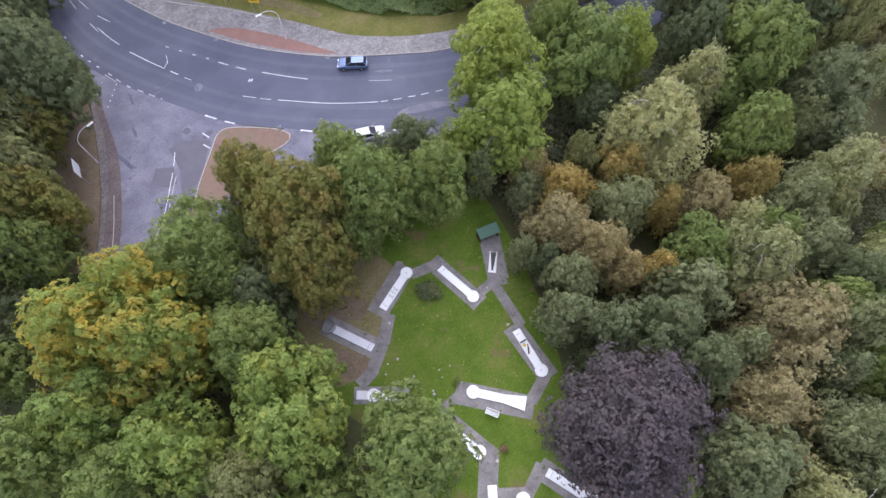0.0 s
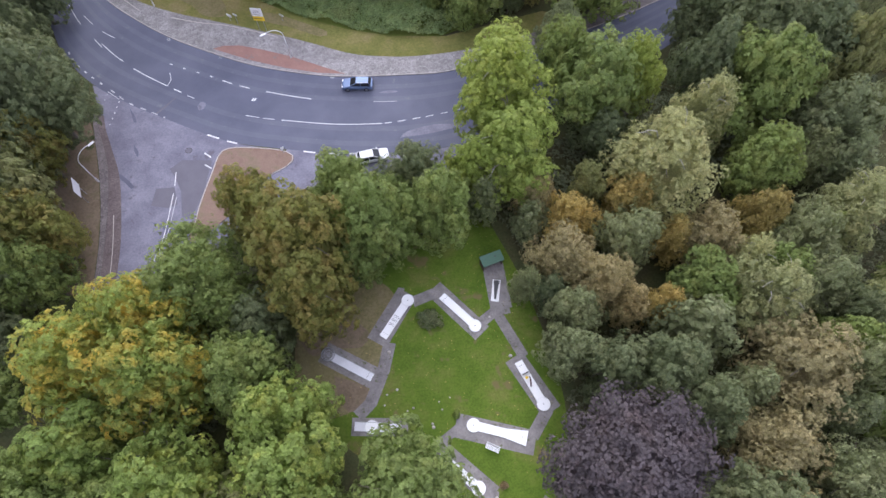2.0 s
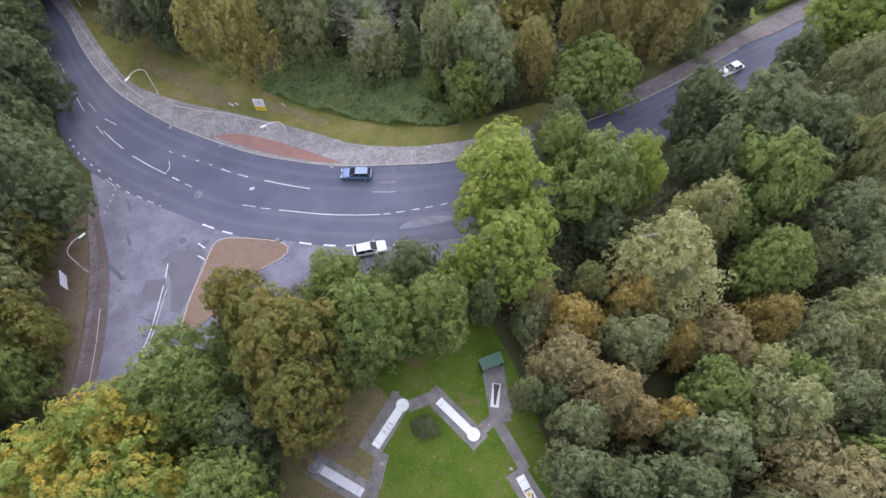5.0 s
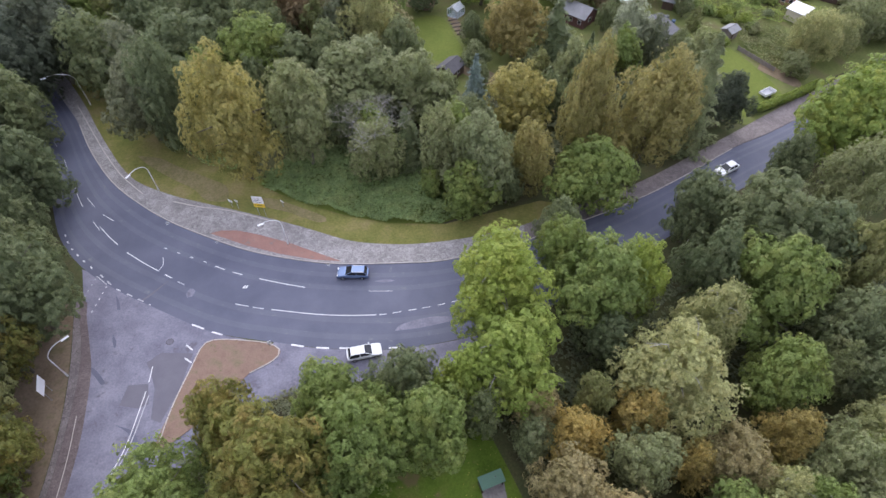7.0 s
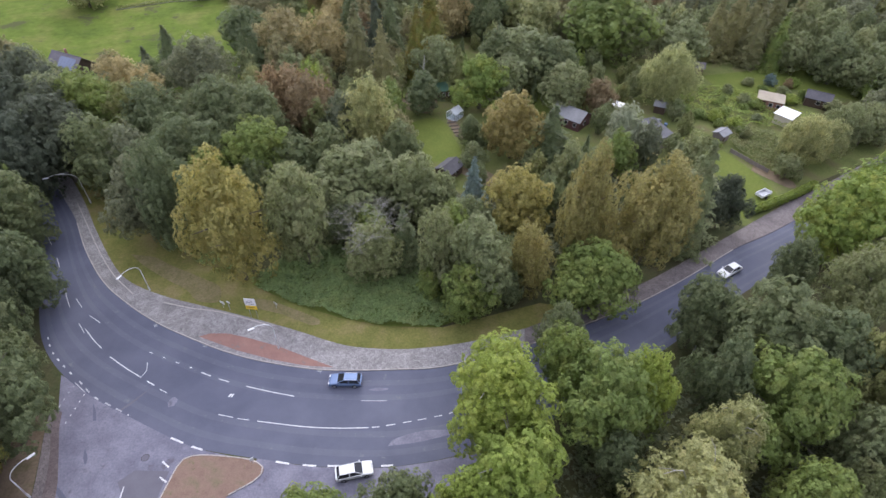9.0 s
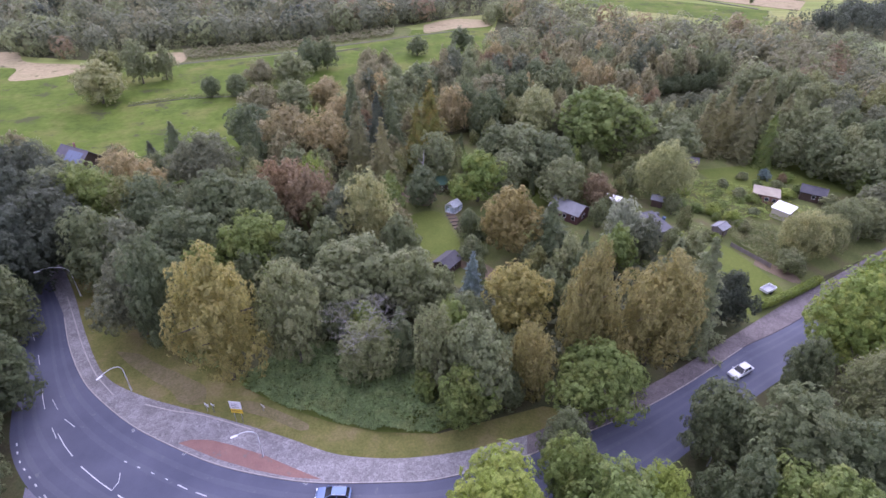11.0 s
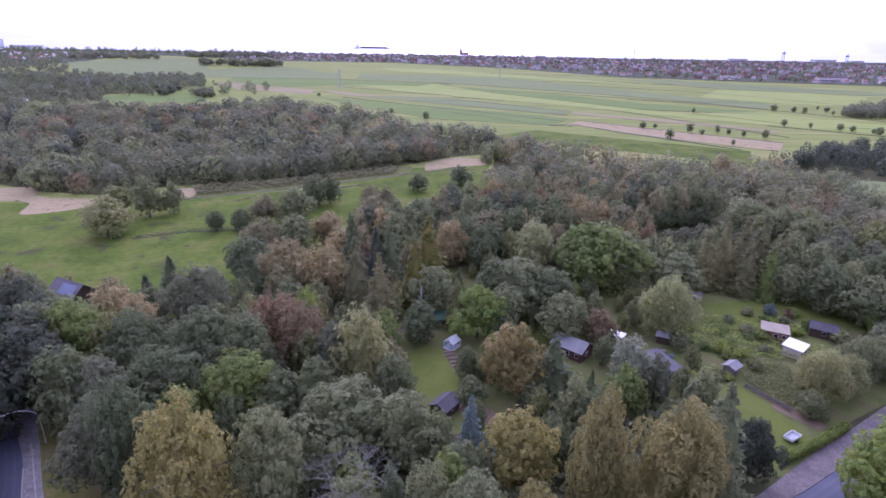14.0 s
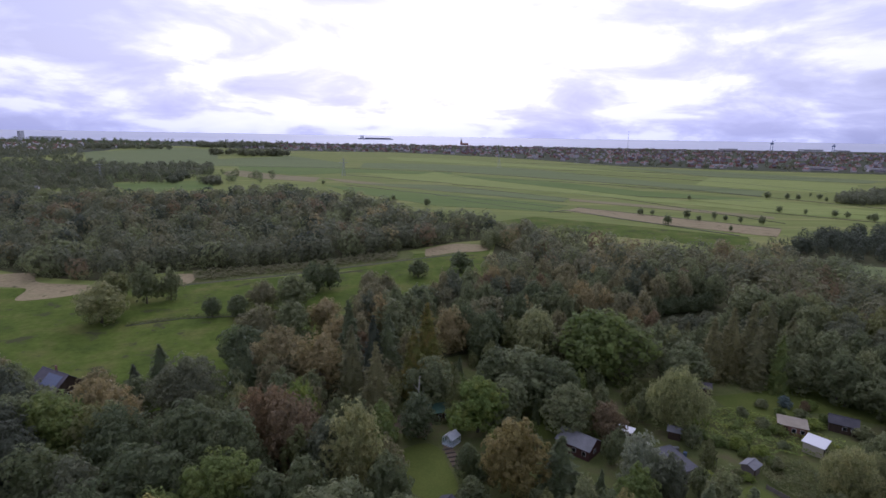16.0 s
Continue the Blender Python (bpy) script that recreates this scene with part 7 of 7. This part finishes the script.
def car(x, y, turn, paint, label, wagon=True, length=4.6):
    ob = thing("car", x, y, 0.05, turn, label, "car", "cars on the road")
    w = 0.88
    low = [(-2.3, 0.35), (-2.3, 0.78), (-2.22, 0.95), (1.15, 0.98), (2.05, 0.82), (2.28, 0.62), (2.3, 0.35)]
    bm = bmesh.new()
    sides = []
    for yy in (-w, w):
        sides.append([bm.verts.new((px, yy, pz)) for px, pz in low])
    n = len(low)
    for i in range(n):
        bm.faces.new((sides[0][i], sides[0][(i + 1) % n], sides[1][(i + 1) % n], sides[1][i]))
    bm.faces.new(sides[0][::-1]), bm.faces.new(sides[1])
    bmesh.ops.bevel(bm, geom=list(bm.edges), offset=0.07, segments=2, affect="EDGES")
    body = part("body", bm, paint, ob, smooth=False)
    back = -2.1 if wagon else -1.7
    cab = [(back, 0.93, w - 0.06), (back + 0.32, 1.42, w - 0.24), (0.15, 1.46, w - 0.24), (1.05, 0.96, w - 0.08)]
    bm = bmesh.new()
    rows = [[bm.verts.new((px, s * hw, pz)) for px, pz, hw in cab] for s in (-1, 1)]
    for i in range(3):
        bm.faces.new((rows[0][i], rows[0][i + 1], rows[1][i + 1], rows[1][i]))
    bm.faces.new(rows[0][::-1]), bm.faces.new(rows[1])
    part("window_band", bm, CAR_GLASS, ob, "dark tinted glass")
    part("roof", boxed((back + 0.45 + 0.05) / 2, 0, 1.43, -back - 0.25, 1.30, 0.05, bevel=0.02), paint, ob)
    for s in (-1, 1):
        for a, b in (((1.05, 0.96, w - 0.08), (0.15, 1.46, w - 0.24)), ((back, 0.93, w - 0.06), (back + 0.32, 1.43, w - 0.24)), ((-0.55, 0.96, w - 0.06), (-0.6, 1.45, w - 0.23))):
            part("pillar", tube(bmesh.new(), [(a[0], s * a[2], a[1]), (b[0], s * b[2], b[1])], [0.045, 0.045], 5), paint, ob)
        part("roof_rail", boxed((back + 0.4) / 2, s * 0.6, 1.48, -back - 0.5, 0.04, 0.05), STEEL, ob)
        part("mirror", boxed(0.75, s * 1.0, 0.92, 0.14, 0.22, 0.14, bevel=0.03), paint, ob)
        part("headlight", boxed(2.2, s * 0.62, 0.62, 0.14, 0.36, 0.16, bevel=0.03), WHITE, ob)
        part("tail_light", boxed(-2.27, s * 0.72, 0.72, 0.07, 0.2, 0.24, bevel=0.02), RED_PAINT, ob)
        for px in (-1.38, 1.42):
            bm = bmesh.new()
            bmesh.ops.create_cone(bm, cap_ends=True, segments=18, radius1=0.32, radius2=0.32, depth=0.22, matrix=pose(px, s * 0.80, 0.32, 90))
            wheel = part("wheel", bm, TYRE, ob)
            bm = bmesh.new()
            bmesh.ops.create_cone(bm, cap_ends=True, segments=14, radius1=0.21, radius2=0.18, depth=0.04, matrix=pose(px, s * 0.92, 0.32, 90))
            part("rim", bm, STEEL, wheel)
    part("number_plate", boxed(2.3, 0, 0.42, 0.03, 0.5, 0.11), WHITE, ob)
    return ob


CAR_WHITE = plain("white_car_paint", (0.72, 0.73, 0.75), 0.3, 0.0, grain=0.03)
car(-8.0, 47.0, 10, CAR_WHITE, "white estate car waiting on the slip lane")
car(-10.1, 60.2, 177, CAR_BLUE, "blue estate car driving round the bend")
car(53.6, 79.6, 208, CAR_WHITE, "white hatchback car on the straight road", wagon=False)

# ---- gardens: cabins, sheds, greenhouse, fence, hedge ----


def cabin(name, x, y, turn, w, d, wall, ridge, wall_mat, roof_mat, label, flat=False, windows=2, chimney=False, over=0.35):
    """A small building: four walls, roof slabs with eaves, door and windows."""
    ob = thing(name, x, y, 0.05, turn, label, "building", "garden buildings")
    t = 0.12
    for yy in (-d / 2 + t / 2, d / 2 - t / 2):
        part("wall", boxed(0, yy, 0, w, t, wall), wall_mat, ob)
    for sx in (-1, 1):
        bm = bmesh.new()
        x0 = sx * (w / 2 - t / 2)
        outline = [(-d / 2 + t, 0), (d / 2 - t, 0), (d / 2 - t, wall)] + ([] if flat else [(0, ridge - 0.05)]) + [(-d / 2 + t, wall)]
        a, b = [[bm.verts.new((x0 + e * t / 2, py, pz)) for py, pz in outline] for e in (-1, 1)]
        bm.faces.new(a), bm.faces.new(b[::-1])
        for i in range(len(outline)):
            j = (i + 1) % len(outline)
            bm.faces.new((a[i], b[i], b[j], a[j]))
        part("gable_wall", bm, wall_mat, ob)
    if flat:
        bm = boxed(0, 0, wall, w + 2 * over, d + 2 * over, 0.16, bevel=0.03)
        bmesh.ops.rotate(bm, verts=bm.verts, cent=(0, 0, wall + 0.1), matrix=Matrix.Rotation(radians(2), 3, "X"))
        part("roof", bm, roof_mat, ob)
        part("fascia", ring(bmesh.new(), 0, 0, wall - 0.06, 0.2, 0.05, 0.05, 8), WHITE, ob)
    else:
        for s in (-1, 1):
            bm = bmesh.new()
            run, rise = d / 2 + over, (ridge - wall) * (d / 2 + over) / (d / 2)
            v = [bm.verts.new(p) for p in ((-w / 2 - over, 0, ridge), (w / 2 + over, 0, ridge), (w / 2 + over, s * run, ridge - rise), (-w / 2 - over, s * run, ridge - rise))]
            u = [bm.verts.new(q.co + Vector((0, 0, 0.12))) for q in v]
            bm.faces.new(v), bm.faces.new(u[::-1])
            for i in range(4):
                bm.faces.new((v[i], u[i], u[(i + 1) % 4], v[(i + 1) % 4]))
            part("roof", bm, roof_mat, ob)
        part("ridge_cap", tube(bmesh.new(), [(-w / 2 - over, 0, ridge + 0.13), (w / 2 + over, 0, ridge + 0.13)], [0.09, 0.09], 6), roof_mat, ob)
    part("door", boxed(-w * 0.25, -d / 2 - 0.02, 0, 0.85, 0.06, min(2.0, wall - 0.15)), TIMBER, ob)
    for k in range(windows):
        wx = w * (0.05 + 0.3 * k)
        win = part("window", boxed(wx, -d / 2 - 0.02, 0.9, 0.9, 0.07, min(0.95, wall - 1.2)), WHITE, ob)
        part("pane", boxed(wx, -d / 2 - 0.05, 0.96, 0.78, 0.03, min(0.83, wall - 1.32)), CAR_GLASS, win)
    win = part("window", boxed(w / 2 + 0.02, 0, 0.9, 0.07, 1.2, min(0.95, wall - 1.2)), WHITE, ob)
    part("pane", boxed(w / 2 + 0.05, 0, 0.96, 0.03, 1.06, min(0.83, wall - 1.32)), CAR_GLASS, win)
    if chimney:
        part("chimney", boxed(-w * 0.2, d * 0.15, wall, 0.4, 0.4, ridge - wall + 0.6), BRICK, ob)
    return ob


cabin("garden_shed", 7.4, 110.6, 52, 4.6, 3.6, 2.1, 3.0, TIMBER, ROOF_FELT, "dark timber shed with a black felt roof", windows=1)
cabin("garden_shed", 7.4, 146.0, 12, 5.2, 4.2, 2.3, 2.5, TIMBER, GREEN_ROOF, "low green-roofed garden shed behind the lawn", flat=True)
cabin("garden_cabin", 37.6, 131.5, -44, 7.6, 5.4, 2.5, 4.0, RED_PAINT, ROOF_GREY, "red and white garden cabin with a grey gable roof", chimney=True)
cabin("flat_roofed_house", 54.4, 123.3, -76, 8.2, 5.6, 2.7, 3.0, FENCE_WOOD, ROOF_FLAT, "low weathered house with a flat grey roof", flat=True)
cabin("garden_shed", 61.0, 136.0, -30, 2.6, 2.2, 2.1, 2.7, TIMBER, ROOF_GREY, "small grey-roofed garden shed", windows=0)
cabin("garden_shed", 70.4, 122.4, 35, 3.0, 2.4, 2.1, 2.6, FENCE_WOOD, ROOF_GREY, "small shed with a pale grey roof by the fence", windows=0)
cabin("garden_shed", 49.8, 136.6, -40, 3.2, 2.0, 2.0, 2.4, TIMBER, WHITE, "little shed with a white roof", flat=True, windows=0)
cabin("garden_cabin", 89.8, 138.2, -30, 5.6, 4.4, 2.4, 2.9, BRICK, ROOF_TAN, "brick cabin with a low tan roof", flat=True)
cabin("garden_cabin", 89.6, 130.0, 40, 4.6, 3.8, 2.4, 3.0, CREAM, WHITE, "cream cabin with a bright white roof", flat=True)
cabin("garden_cabin", 102.4, 138.6, -35, 5.4, 4.0, 2.3, 3.4, TIMBER, ROOF_FELT, "dark cabin with a black roof")
cabin("garden_shed", 27.5, 176, 30, 3.4, 2.8, 2.2, 2.9, RED_PAINT, ROOF_FELT, "small red-brown shed at the wood's edge", windows=0)
cabin("garden_shed", 78.5, 158, -20, 4.0, 3.0, 2.2, 3.0, TIMBER, ROOF_SLATE, "dark shed behind the willow", windows=0)
big = cabin("farmhouse", -89.0, 159.4, -28, 10.0, 8.4, 2.8, 6.2, TIMBER, ROOF_SLATE, "dark house with a dark roof and solar panels", chimney=True, over=0.5)
for i in range(5):
    for j in range(2):
        bm = boxed(-0.9 + 1.15 * i, 0, 0, 1.06, 1.6, 0.05)
        slope = math.atan2(6.2 - 2.8, 4.2)
        bmesh.ops.transform(bm, matrix=pose(0, -1.35 - 1.26 * j, 5.28 - 1.02 * j, math.degrees(slope)), verts=bm.verts)
        part("solar_panel", bm, SOLAR, big, "solar panel, pale blue for the sky it reflects")
cabin("farmhouse", -95.7, 144.2, 62, 11.0, 8.0, 3.8, 7.6, BRICK, ROOF_SLATE, "brick house with a dark slate roof among trees", chimney=True, over=0.5)

house_glass = thing("greenhouse", 10.2, 134.6, 0.05, -38, "small white-framed greenhouse with clear walls and roof panes coloured as reflected sky", "greenhouse")
gw, gd, gh, gr = 2.6, 3.2, 1.7, 2.6
for gx in (-gw / 2, gw / 2):
    for k in range(5):
        part("post", boxed(gx, -gd / 2 + gd * k / 4, 0, 0.09, 0.09, gh), WHITE, house_glass)
    part("eave_bar", boxed(gx, 0, gh, 0.1, gd + 0.1, 0.09), WHITE, house_glass)
part("ridge_bar", boxed(0, 0, gr, 0.1, gd + 0.1, 0.1), WHITE, house_glass)
for k in range(5):
    for s in (-1, 1):
        part("rafter", tube(bmesh.new(), [(s * gw / 2, -gd / 2 + gd * k / 4, gh + 0.05), (0, -gd / 2 + gd * k / 4, gr + 0.05)], [0.05, 0.05], 5), WHITE, house_glass)
for s in (-1, 1):
    for k in range(4):
        y0, y1 = -gd / 2 + gd * k / 4 + 0.05, -gd / 2 + gd * (k + 1) / 4 - 0.05
        mesh_object("roof_pane", [(s * gw / 2, y0, gh + 0.07), (s * gw / 2, y1, gh + 0.07), (s * 0.05, y1, gr + 0.07), (s * 0.05, y0, gr + 0.07)], [(0, 1, 2, 3)], PANE_GLASS, house_glass)
        part("wall_pane", boxed(s * gw / 2, (y0 + y1) / 2, 0.05, 0.012, y1 - y0, gh - 0.1), GLASS, house_glass)
for s in (-1, 1):
    for k in range(2):
        part("gable_pane", boxed((k - 0.5) * gw / 2, s * gd / 2, 0.1, gw / 2 - 0.1, 0.012, gh - 0.1), GLASS, house_glass)
    part("gable_bar", boxed(0, s * (gd / 2 + 0.02), 0, 0.08, 0.05, gr), WHITE, house_glass)
part("base_wall", boxed(0, 0, 0, gw + 0.1, gd + 0.1, 0.22), WHITE, house_glass)

for k in range(5):
    step = thing("raised_bed", 9.3 + 0.42 * k, 132.2 - 1.5 * k, 0.06, -75, "narrow timber-edged garden bed beside the greenhouse", "garden bed", "garden beds")
    part("frame", boxed(0, 0, 0, 0.35, 2.2, 0.3, bevel=0.03), FENCE_WOOD, step)
    part("soil", boxed(0, 0, 0.29, 0.25, 2.0, 0.03), SOIL, step)

fence = thing("fence", 70.6, 117.2, 0.05, -62, "low weathered board fence beside the lawn", "fence")
for k in range(8):
    part("post", boxed(1.35 * k, 0, 0, 0.12, 0.12, 1.15), FENCE_WOOD, fence)
for k in range(7):
    part("panel", boxed(1.35 * k + 0.675, 0, 0.1, 1.24, 0.05, 0.9), FENCE_WOOD, fence)

trailer = thing("trailer", 70.0, 100.9, 0.06, 28, "open white box trailer parked on the lawn", "trailer")
part("bed", boxed(0, 0, 0.55, 2.9, 1.6, 0.08), STEEL, trailer)
for s in (-1, 1):
    part("side_board", boxed(0, s * 0.82, 0.55, 3.0, 0.06, 0.5), WHITE, trailer)
    part("end_board", boxed(s * 1.5, 0, 0.55, 0.06, 1.6, 0.5), WHITE, trailer)
    bm = bmesh.new()
    bmesh.ops.create_cone(bm, cap_ends=True, segments=16, radius1=0.3, radius2=0.3, depth=0.2, matrix=pose(-0.2, s * 0.95, 0.3, 90))
    part("wheel", bm, TYRE, trailer)
part("drawbar", tube(bmesh.new(), [(1.5, 0, 0.5), (2.6, 0, 0.45)], [0.05, 0.05]), STEEL, trailer)

hedge_line = [(64.6, 95.2), (70, 97.4), (76, 100.2), (82, 103.4)]
hedge = thing("hedge", 64.6, 95.2, 0, 0, "clipped bright green hedge along the road", "hedge")
hl = resample(smooth_line(hedge_line, 0.5), 2600)
hn = np.array([(p.x - 64.6, p.y - 95.2) for p in hl])
hd = ball(2600, -0.2)
hat = np.column_stack([hn, np.full(2600, 0.9)]) + hd * [0.75, 0.75, 0.75] * np.minimum(1.25, 1 / np.abs(hd).max(1, keepdims=True)) + litter_rng.normal(size=(2600, 3)) * 0.05
hat[:, 2] = np.maximum(hat[:, 2], 0.05)
hme = sprays("foliage", hat, hd + 0.4 * litter_rng.normal(size=hd.shape), 0.4, 0.3)
hme.materials.append(LEAF["bright"])
hob = new("foliage", hme)
hob.parent = hedge
core = bmesh.new()
for a, b in zip(hedge_line, hedge_line[1:]):
    d = Vector(b) - Vector(a)
    m = (Vector(a) + Vector(b)) / 2 - Vector((64.6, 95.2))
    box(core, m.x, m.y, 0, d.length, 0.9, 1.35, math.degrees(math.atan2(d.y, d.x)))
part("core", core, LEAF["dark"], hedge)

row_rng = random.Random(12)
for x, y, w, d, h, mat, label in ((53.0, 132.0, 2.2, 1.0, 0.8, WHITE, "white covered garden table by a bungalow"), (63.4, 126.6, 1.6, 1.0, 0.9, WHITE, "white covered garden table by a bungalow"), (60.0, 128.8, 0.8, 0.8, 0.9, CAR_BLUE, "blue water barrel beside a bungalow"),
                                  (67.0, 121.4, 1.5, 1.2, 1.0, BRICK, "reddish pile of garden clutter"), (59.0, 131.0, 1.2, 0.8, 0.8, STEEL, "grey pile of garden clutter"), (-42.6, 165, 3.5, 2.0, 1.2, WHITE, "white plastic-wrapped bales by the meadow"), (-46.0, 163, 2.5, 2.0, 1.2, WHITE, "white plastic-wrapped bales by the meadow")):
    ob = thing("garden_table" if "table" in label else "garden_clutter", x, y, 0.06, row_rng.uniform(0, 90), label, "garden furniture" if "table" in label else "clutter")
    part("top", boxed(0, 0, h * 0.5, w, d, h * 0.5, bevel=0.05), mat, ob)
    for sx in (-0.4, 0.4):
        part("leg", boxed(sx * w, 0, 0, 0.1, d * 0.8, h * 0.52), mat, ob)

# ---- the far distance ----


def far_houses(name, spots, roof_mat, wall_mat, label, scale=1.0):
    """Hundreds of distant gabled houses, walls and roofs, in one mesh."""
    verts, faces, mats = [], [], []
    for x, y in spots:
        w, d, h = far_rng.uniform(8, 16) * scale, far_rng.uniform(7, 10) * scale, far_rng.uniform(3.5, 7) * scale
        a = far_rng.choice([0.35, 1.92, 0.0]) + far_rng.normal() * 0.15
        ca, sa, rid = math.cos(a), math.sin(a), h + d * 0.45
        k = len(verts)
        for px, py, pz in ((-w, -d, 0), (w, -d, 0), (w, d, 0), (-w, d, 0), (-w, -d, h), (w, -d, h), (w, d, h), (-w, d, h), (-w, 0, rid), (w, 0, rid)):
            px, py = px / 2, py / 2
            verts.append((x + ca * px - sa * py, y + sa * px + ca * py, pz))
        faces += [(k, k + 1, k + 5, k + 4), (k + 2, k + 3, k + 7, k + 6), (k + 1, k + 2, k + 6, k + 9, k + 5), (k + 3, k, k + 4, k + 8, k + 7), (k + 4, k + 5, k + 9, k + 8), (k + 6, k + 7, k + 8, k + 9)]
        mats += [0, 0, 0, 0, 1, 1]
    ob = mesh_object(name, verts, faces, wall_mat)
    ob.data.materials.append(roof_mat)
    ob.data.polygons.foreach_set("material_index", mats)
    return tagged(ob, label, "town", "", "stuff")


TOWN = [(-900, 2400), (-430, 2030), (-80, 2060), (270, 1730), (471, 1350), (683, 1250), (950, 1160), (2300, 950), (2800, 2600), (400, 3150), (-900, 3150)]
far_houses("town_houses", spots_in(TOWN, 760), ROOF_RED, TOWN_WALL, "distant town houses with red tiled roofs", 0.85)
far_houses("town_houses", spots_in(TOWN, 800), ROOF_SLATE, BRICK, "distant brick town houses with dark roofs")
far_houses("town_houses", spots_in(TOWN, 300), ROOF_GREY, TOWN_WALL, "distant pale town houses", 0.9)
far_houses("suburb_houses", spots_in([(-2300, 1700), (-1000, 1350), (-980, 1760), (-1150, 2600), (-2300, 2700)], 160), ROOF_RED, WHITE, "distant suburban houses with red roofs")
far_houses("suburb_houses", [(-404, 630)], ROOF_GREY, TOWN_WALL, "pale farm building among trees", 0.8)


def block(name, x, y, w, d, h, turn, mat, label, rows=0):
    ob = thing(name, x, y, 0, turn, label, "building", "distant buildings")
    part("wall", boxed(0, 0, 0, w, d, h), mat, ob)
    part("roof", boxed(0, 0, h, w * 1.01, d * 1.02, max(0.6, h * 0.03)), ROOF_GREY, ob)
    for k in range(rows):
        part("window_band", boxed(0, -d / 2 - 0.1, h * (k + 0.4) / (rows + 0.3), w * 0.9, 0.25, h * 0.35 / (rows + 0.3)), ROOF_SLATE, ob)
    return ob


block("tower_block", -2039, 3018, 30, 18, 46, -30, WHITE, "pale tower block on the skyline", 9)
block("exhibition_hall", -1860, 2930, 130, 60, 22, -12, WHITE, "long white hall on the skyline", 2)
for x, y, w, h in ((-60, 2140, 40, 8), (40, 2120, 26, 7), (900, 1240, 60, 8), (1010, 1210, 50, 7), (1150, 1190, 55, 8), (700, 1290, 40, 7), (620, 2900, 70, 14), (1500, 2700, 80, 16)):
    block("warehouse", x, y, w * 0.7, 22, h, -20, TOWN_WALL, "long pale warehouse roof in the town", 1)
tower = thing("church_tower", 262, 3420, 0, 0, "brick church tower with a pointed top on the skyline", "church")
part("shaft", boxed(0, 0, 0, 11, 11, 24), BRICK, tower)
cap = bmesh.new()
bmesh.ops.create_cone(cap, cap_ends=True, segments=4, radius1=7.6, radius2=0.4, depth=18, matrix=pose(0, 0, 33, 0, 0, 45))
part("spire", cap, ROOF_SLATE, tower)
part("nave", boxed(24, 0, 0, 36, 16, 15), BRICK, tower)
SHIP_BLUE = plain("dark_blue_hull", (0.10, 0.13, 0.22), 0.5)
ship = thing("cargo_ship", -300, 4050, 14, 0, "long dark cargo ship on the sea", "ship")
part("hull", boxed(0, 0, 0, 250, 30, 12, bevel=2), SHIP_BLUE, ship)
part("superstructure", boxed(-96, 0, 12, 24, 26, 22, bevel=1), WHITE, ship)
part("deck_cargo", boxed(15, 0, 12, 180, 22, 6, bevel=1), ROOF_SLATE, ship)


def pylon(x, y, h, label="grey steel lattice pylon in the fields"):
    """A lattice mast: four legs that lean together, cross braces and two arms."""
    ob = thing("power_pylon", x, y, 0, 25, label, "pylon", "pylons")
    b, r = h * 0.09, 0.16
    for sx in (-1, 1):
        for sy in (-1, 1):
            part("leg", tube(bmesh.new(), [(sx * b, sy * b, 0), (sx * b * 0.35, sy * b * 0.35, h * 0.6), (sx * 0.2, sy * 0.2, h)], [r, r * 0.8, r * 0.5], 4), STEEL, ob)
    for k in range(6):
        f0, f1 = k / 6.5, (k + 1) / 6.5
        w0, w1 = b * (1 - 0.9 * f0), b * (1 - 0.9 * f1)
        for s in (-1, 1):
            bm = bmesh.new()
            tube(bm, [(-w0, s * w0, h * f0), (w1, s * w1, h * f1)], [r * 0.5, r * 0.5], 3)
            tube(bm, [(w0, s * w0, h * f0), (-w1, s * w1, h * f1)], [r * 0.5, r * 0.5], 3)
            part("brace", bm, STEEL, ob)
    for f, w in ((0.72, 0.22), (0.86, 0.16)):
        part("cross_arm", boxed(0, 0, h * f, h * w * 2, 0.4, 0.4), STEEL, ob)
    return ob


pylon(-410, 766, 24), pylon(-113, 896, 29), pylon(379, 1340, 42), pylon(748, 1290, 34), pylon(170, 1180, 30)
mast = thing("radio_mast", 1240, 3300, 0, 0, "thin tall radio mast on the skyline", "mast")
part("shaft", tube(bmesh.new(), [(0, 0, 0), (0, 0, 110)], [1.2, 0.5], 5), STEEL, mast)


def crane(x, y, h, label="blue harbour crane on the skyline"):
    ob = thing("harbour_crane", x, y, 0, 10, label, "crane", "harbour cranes")
    for sx in (-1, 1):
        part("leg", tube(bmesh.new(), [(sx * 9, 0, 0), (sx * 5, 0, h * 0.62)], [1.6, 1.2], 5), CAR_BLUE, ob)
    part("cabin", boxed(0, 0, h * 0.6, 14, 10, 8), CAR_BLUE, ob)
    part("boom", tube(bmesh.new(), [(-14, 0, h * 0.64), (2, 0, h * 0.8), (22, 0, h)], [1.2, 1.4, 0.6], 5), CAR_BLUE, ob)
    part("tower", tube(bmesh.new(), [(0, 0, h * 0.66), (0, 0, h)], [1.6, 0.8], 5), CAR_BLUE, ob)
    return ob


crane(2090, 3260, 66), crane(2460, 3250, 48)
for x, y, w, h in ((2330, 3260, 190, 26), (2550, 3300, 120, 18), (1850, 3300, 140, 18)):
    block("dock_hall", x, y, w * 0.7, 40, h * 0.45, 5, LAMP_GREY, "pale grey dock building by the sea", 1)
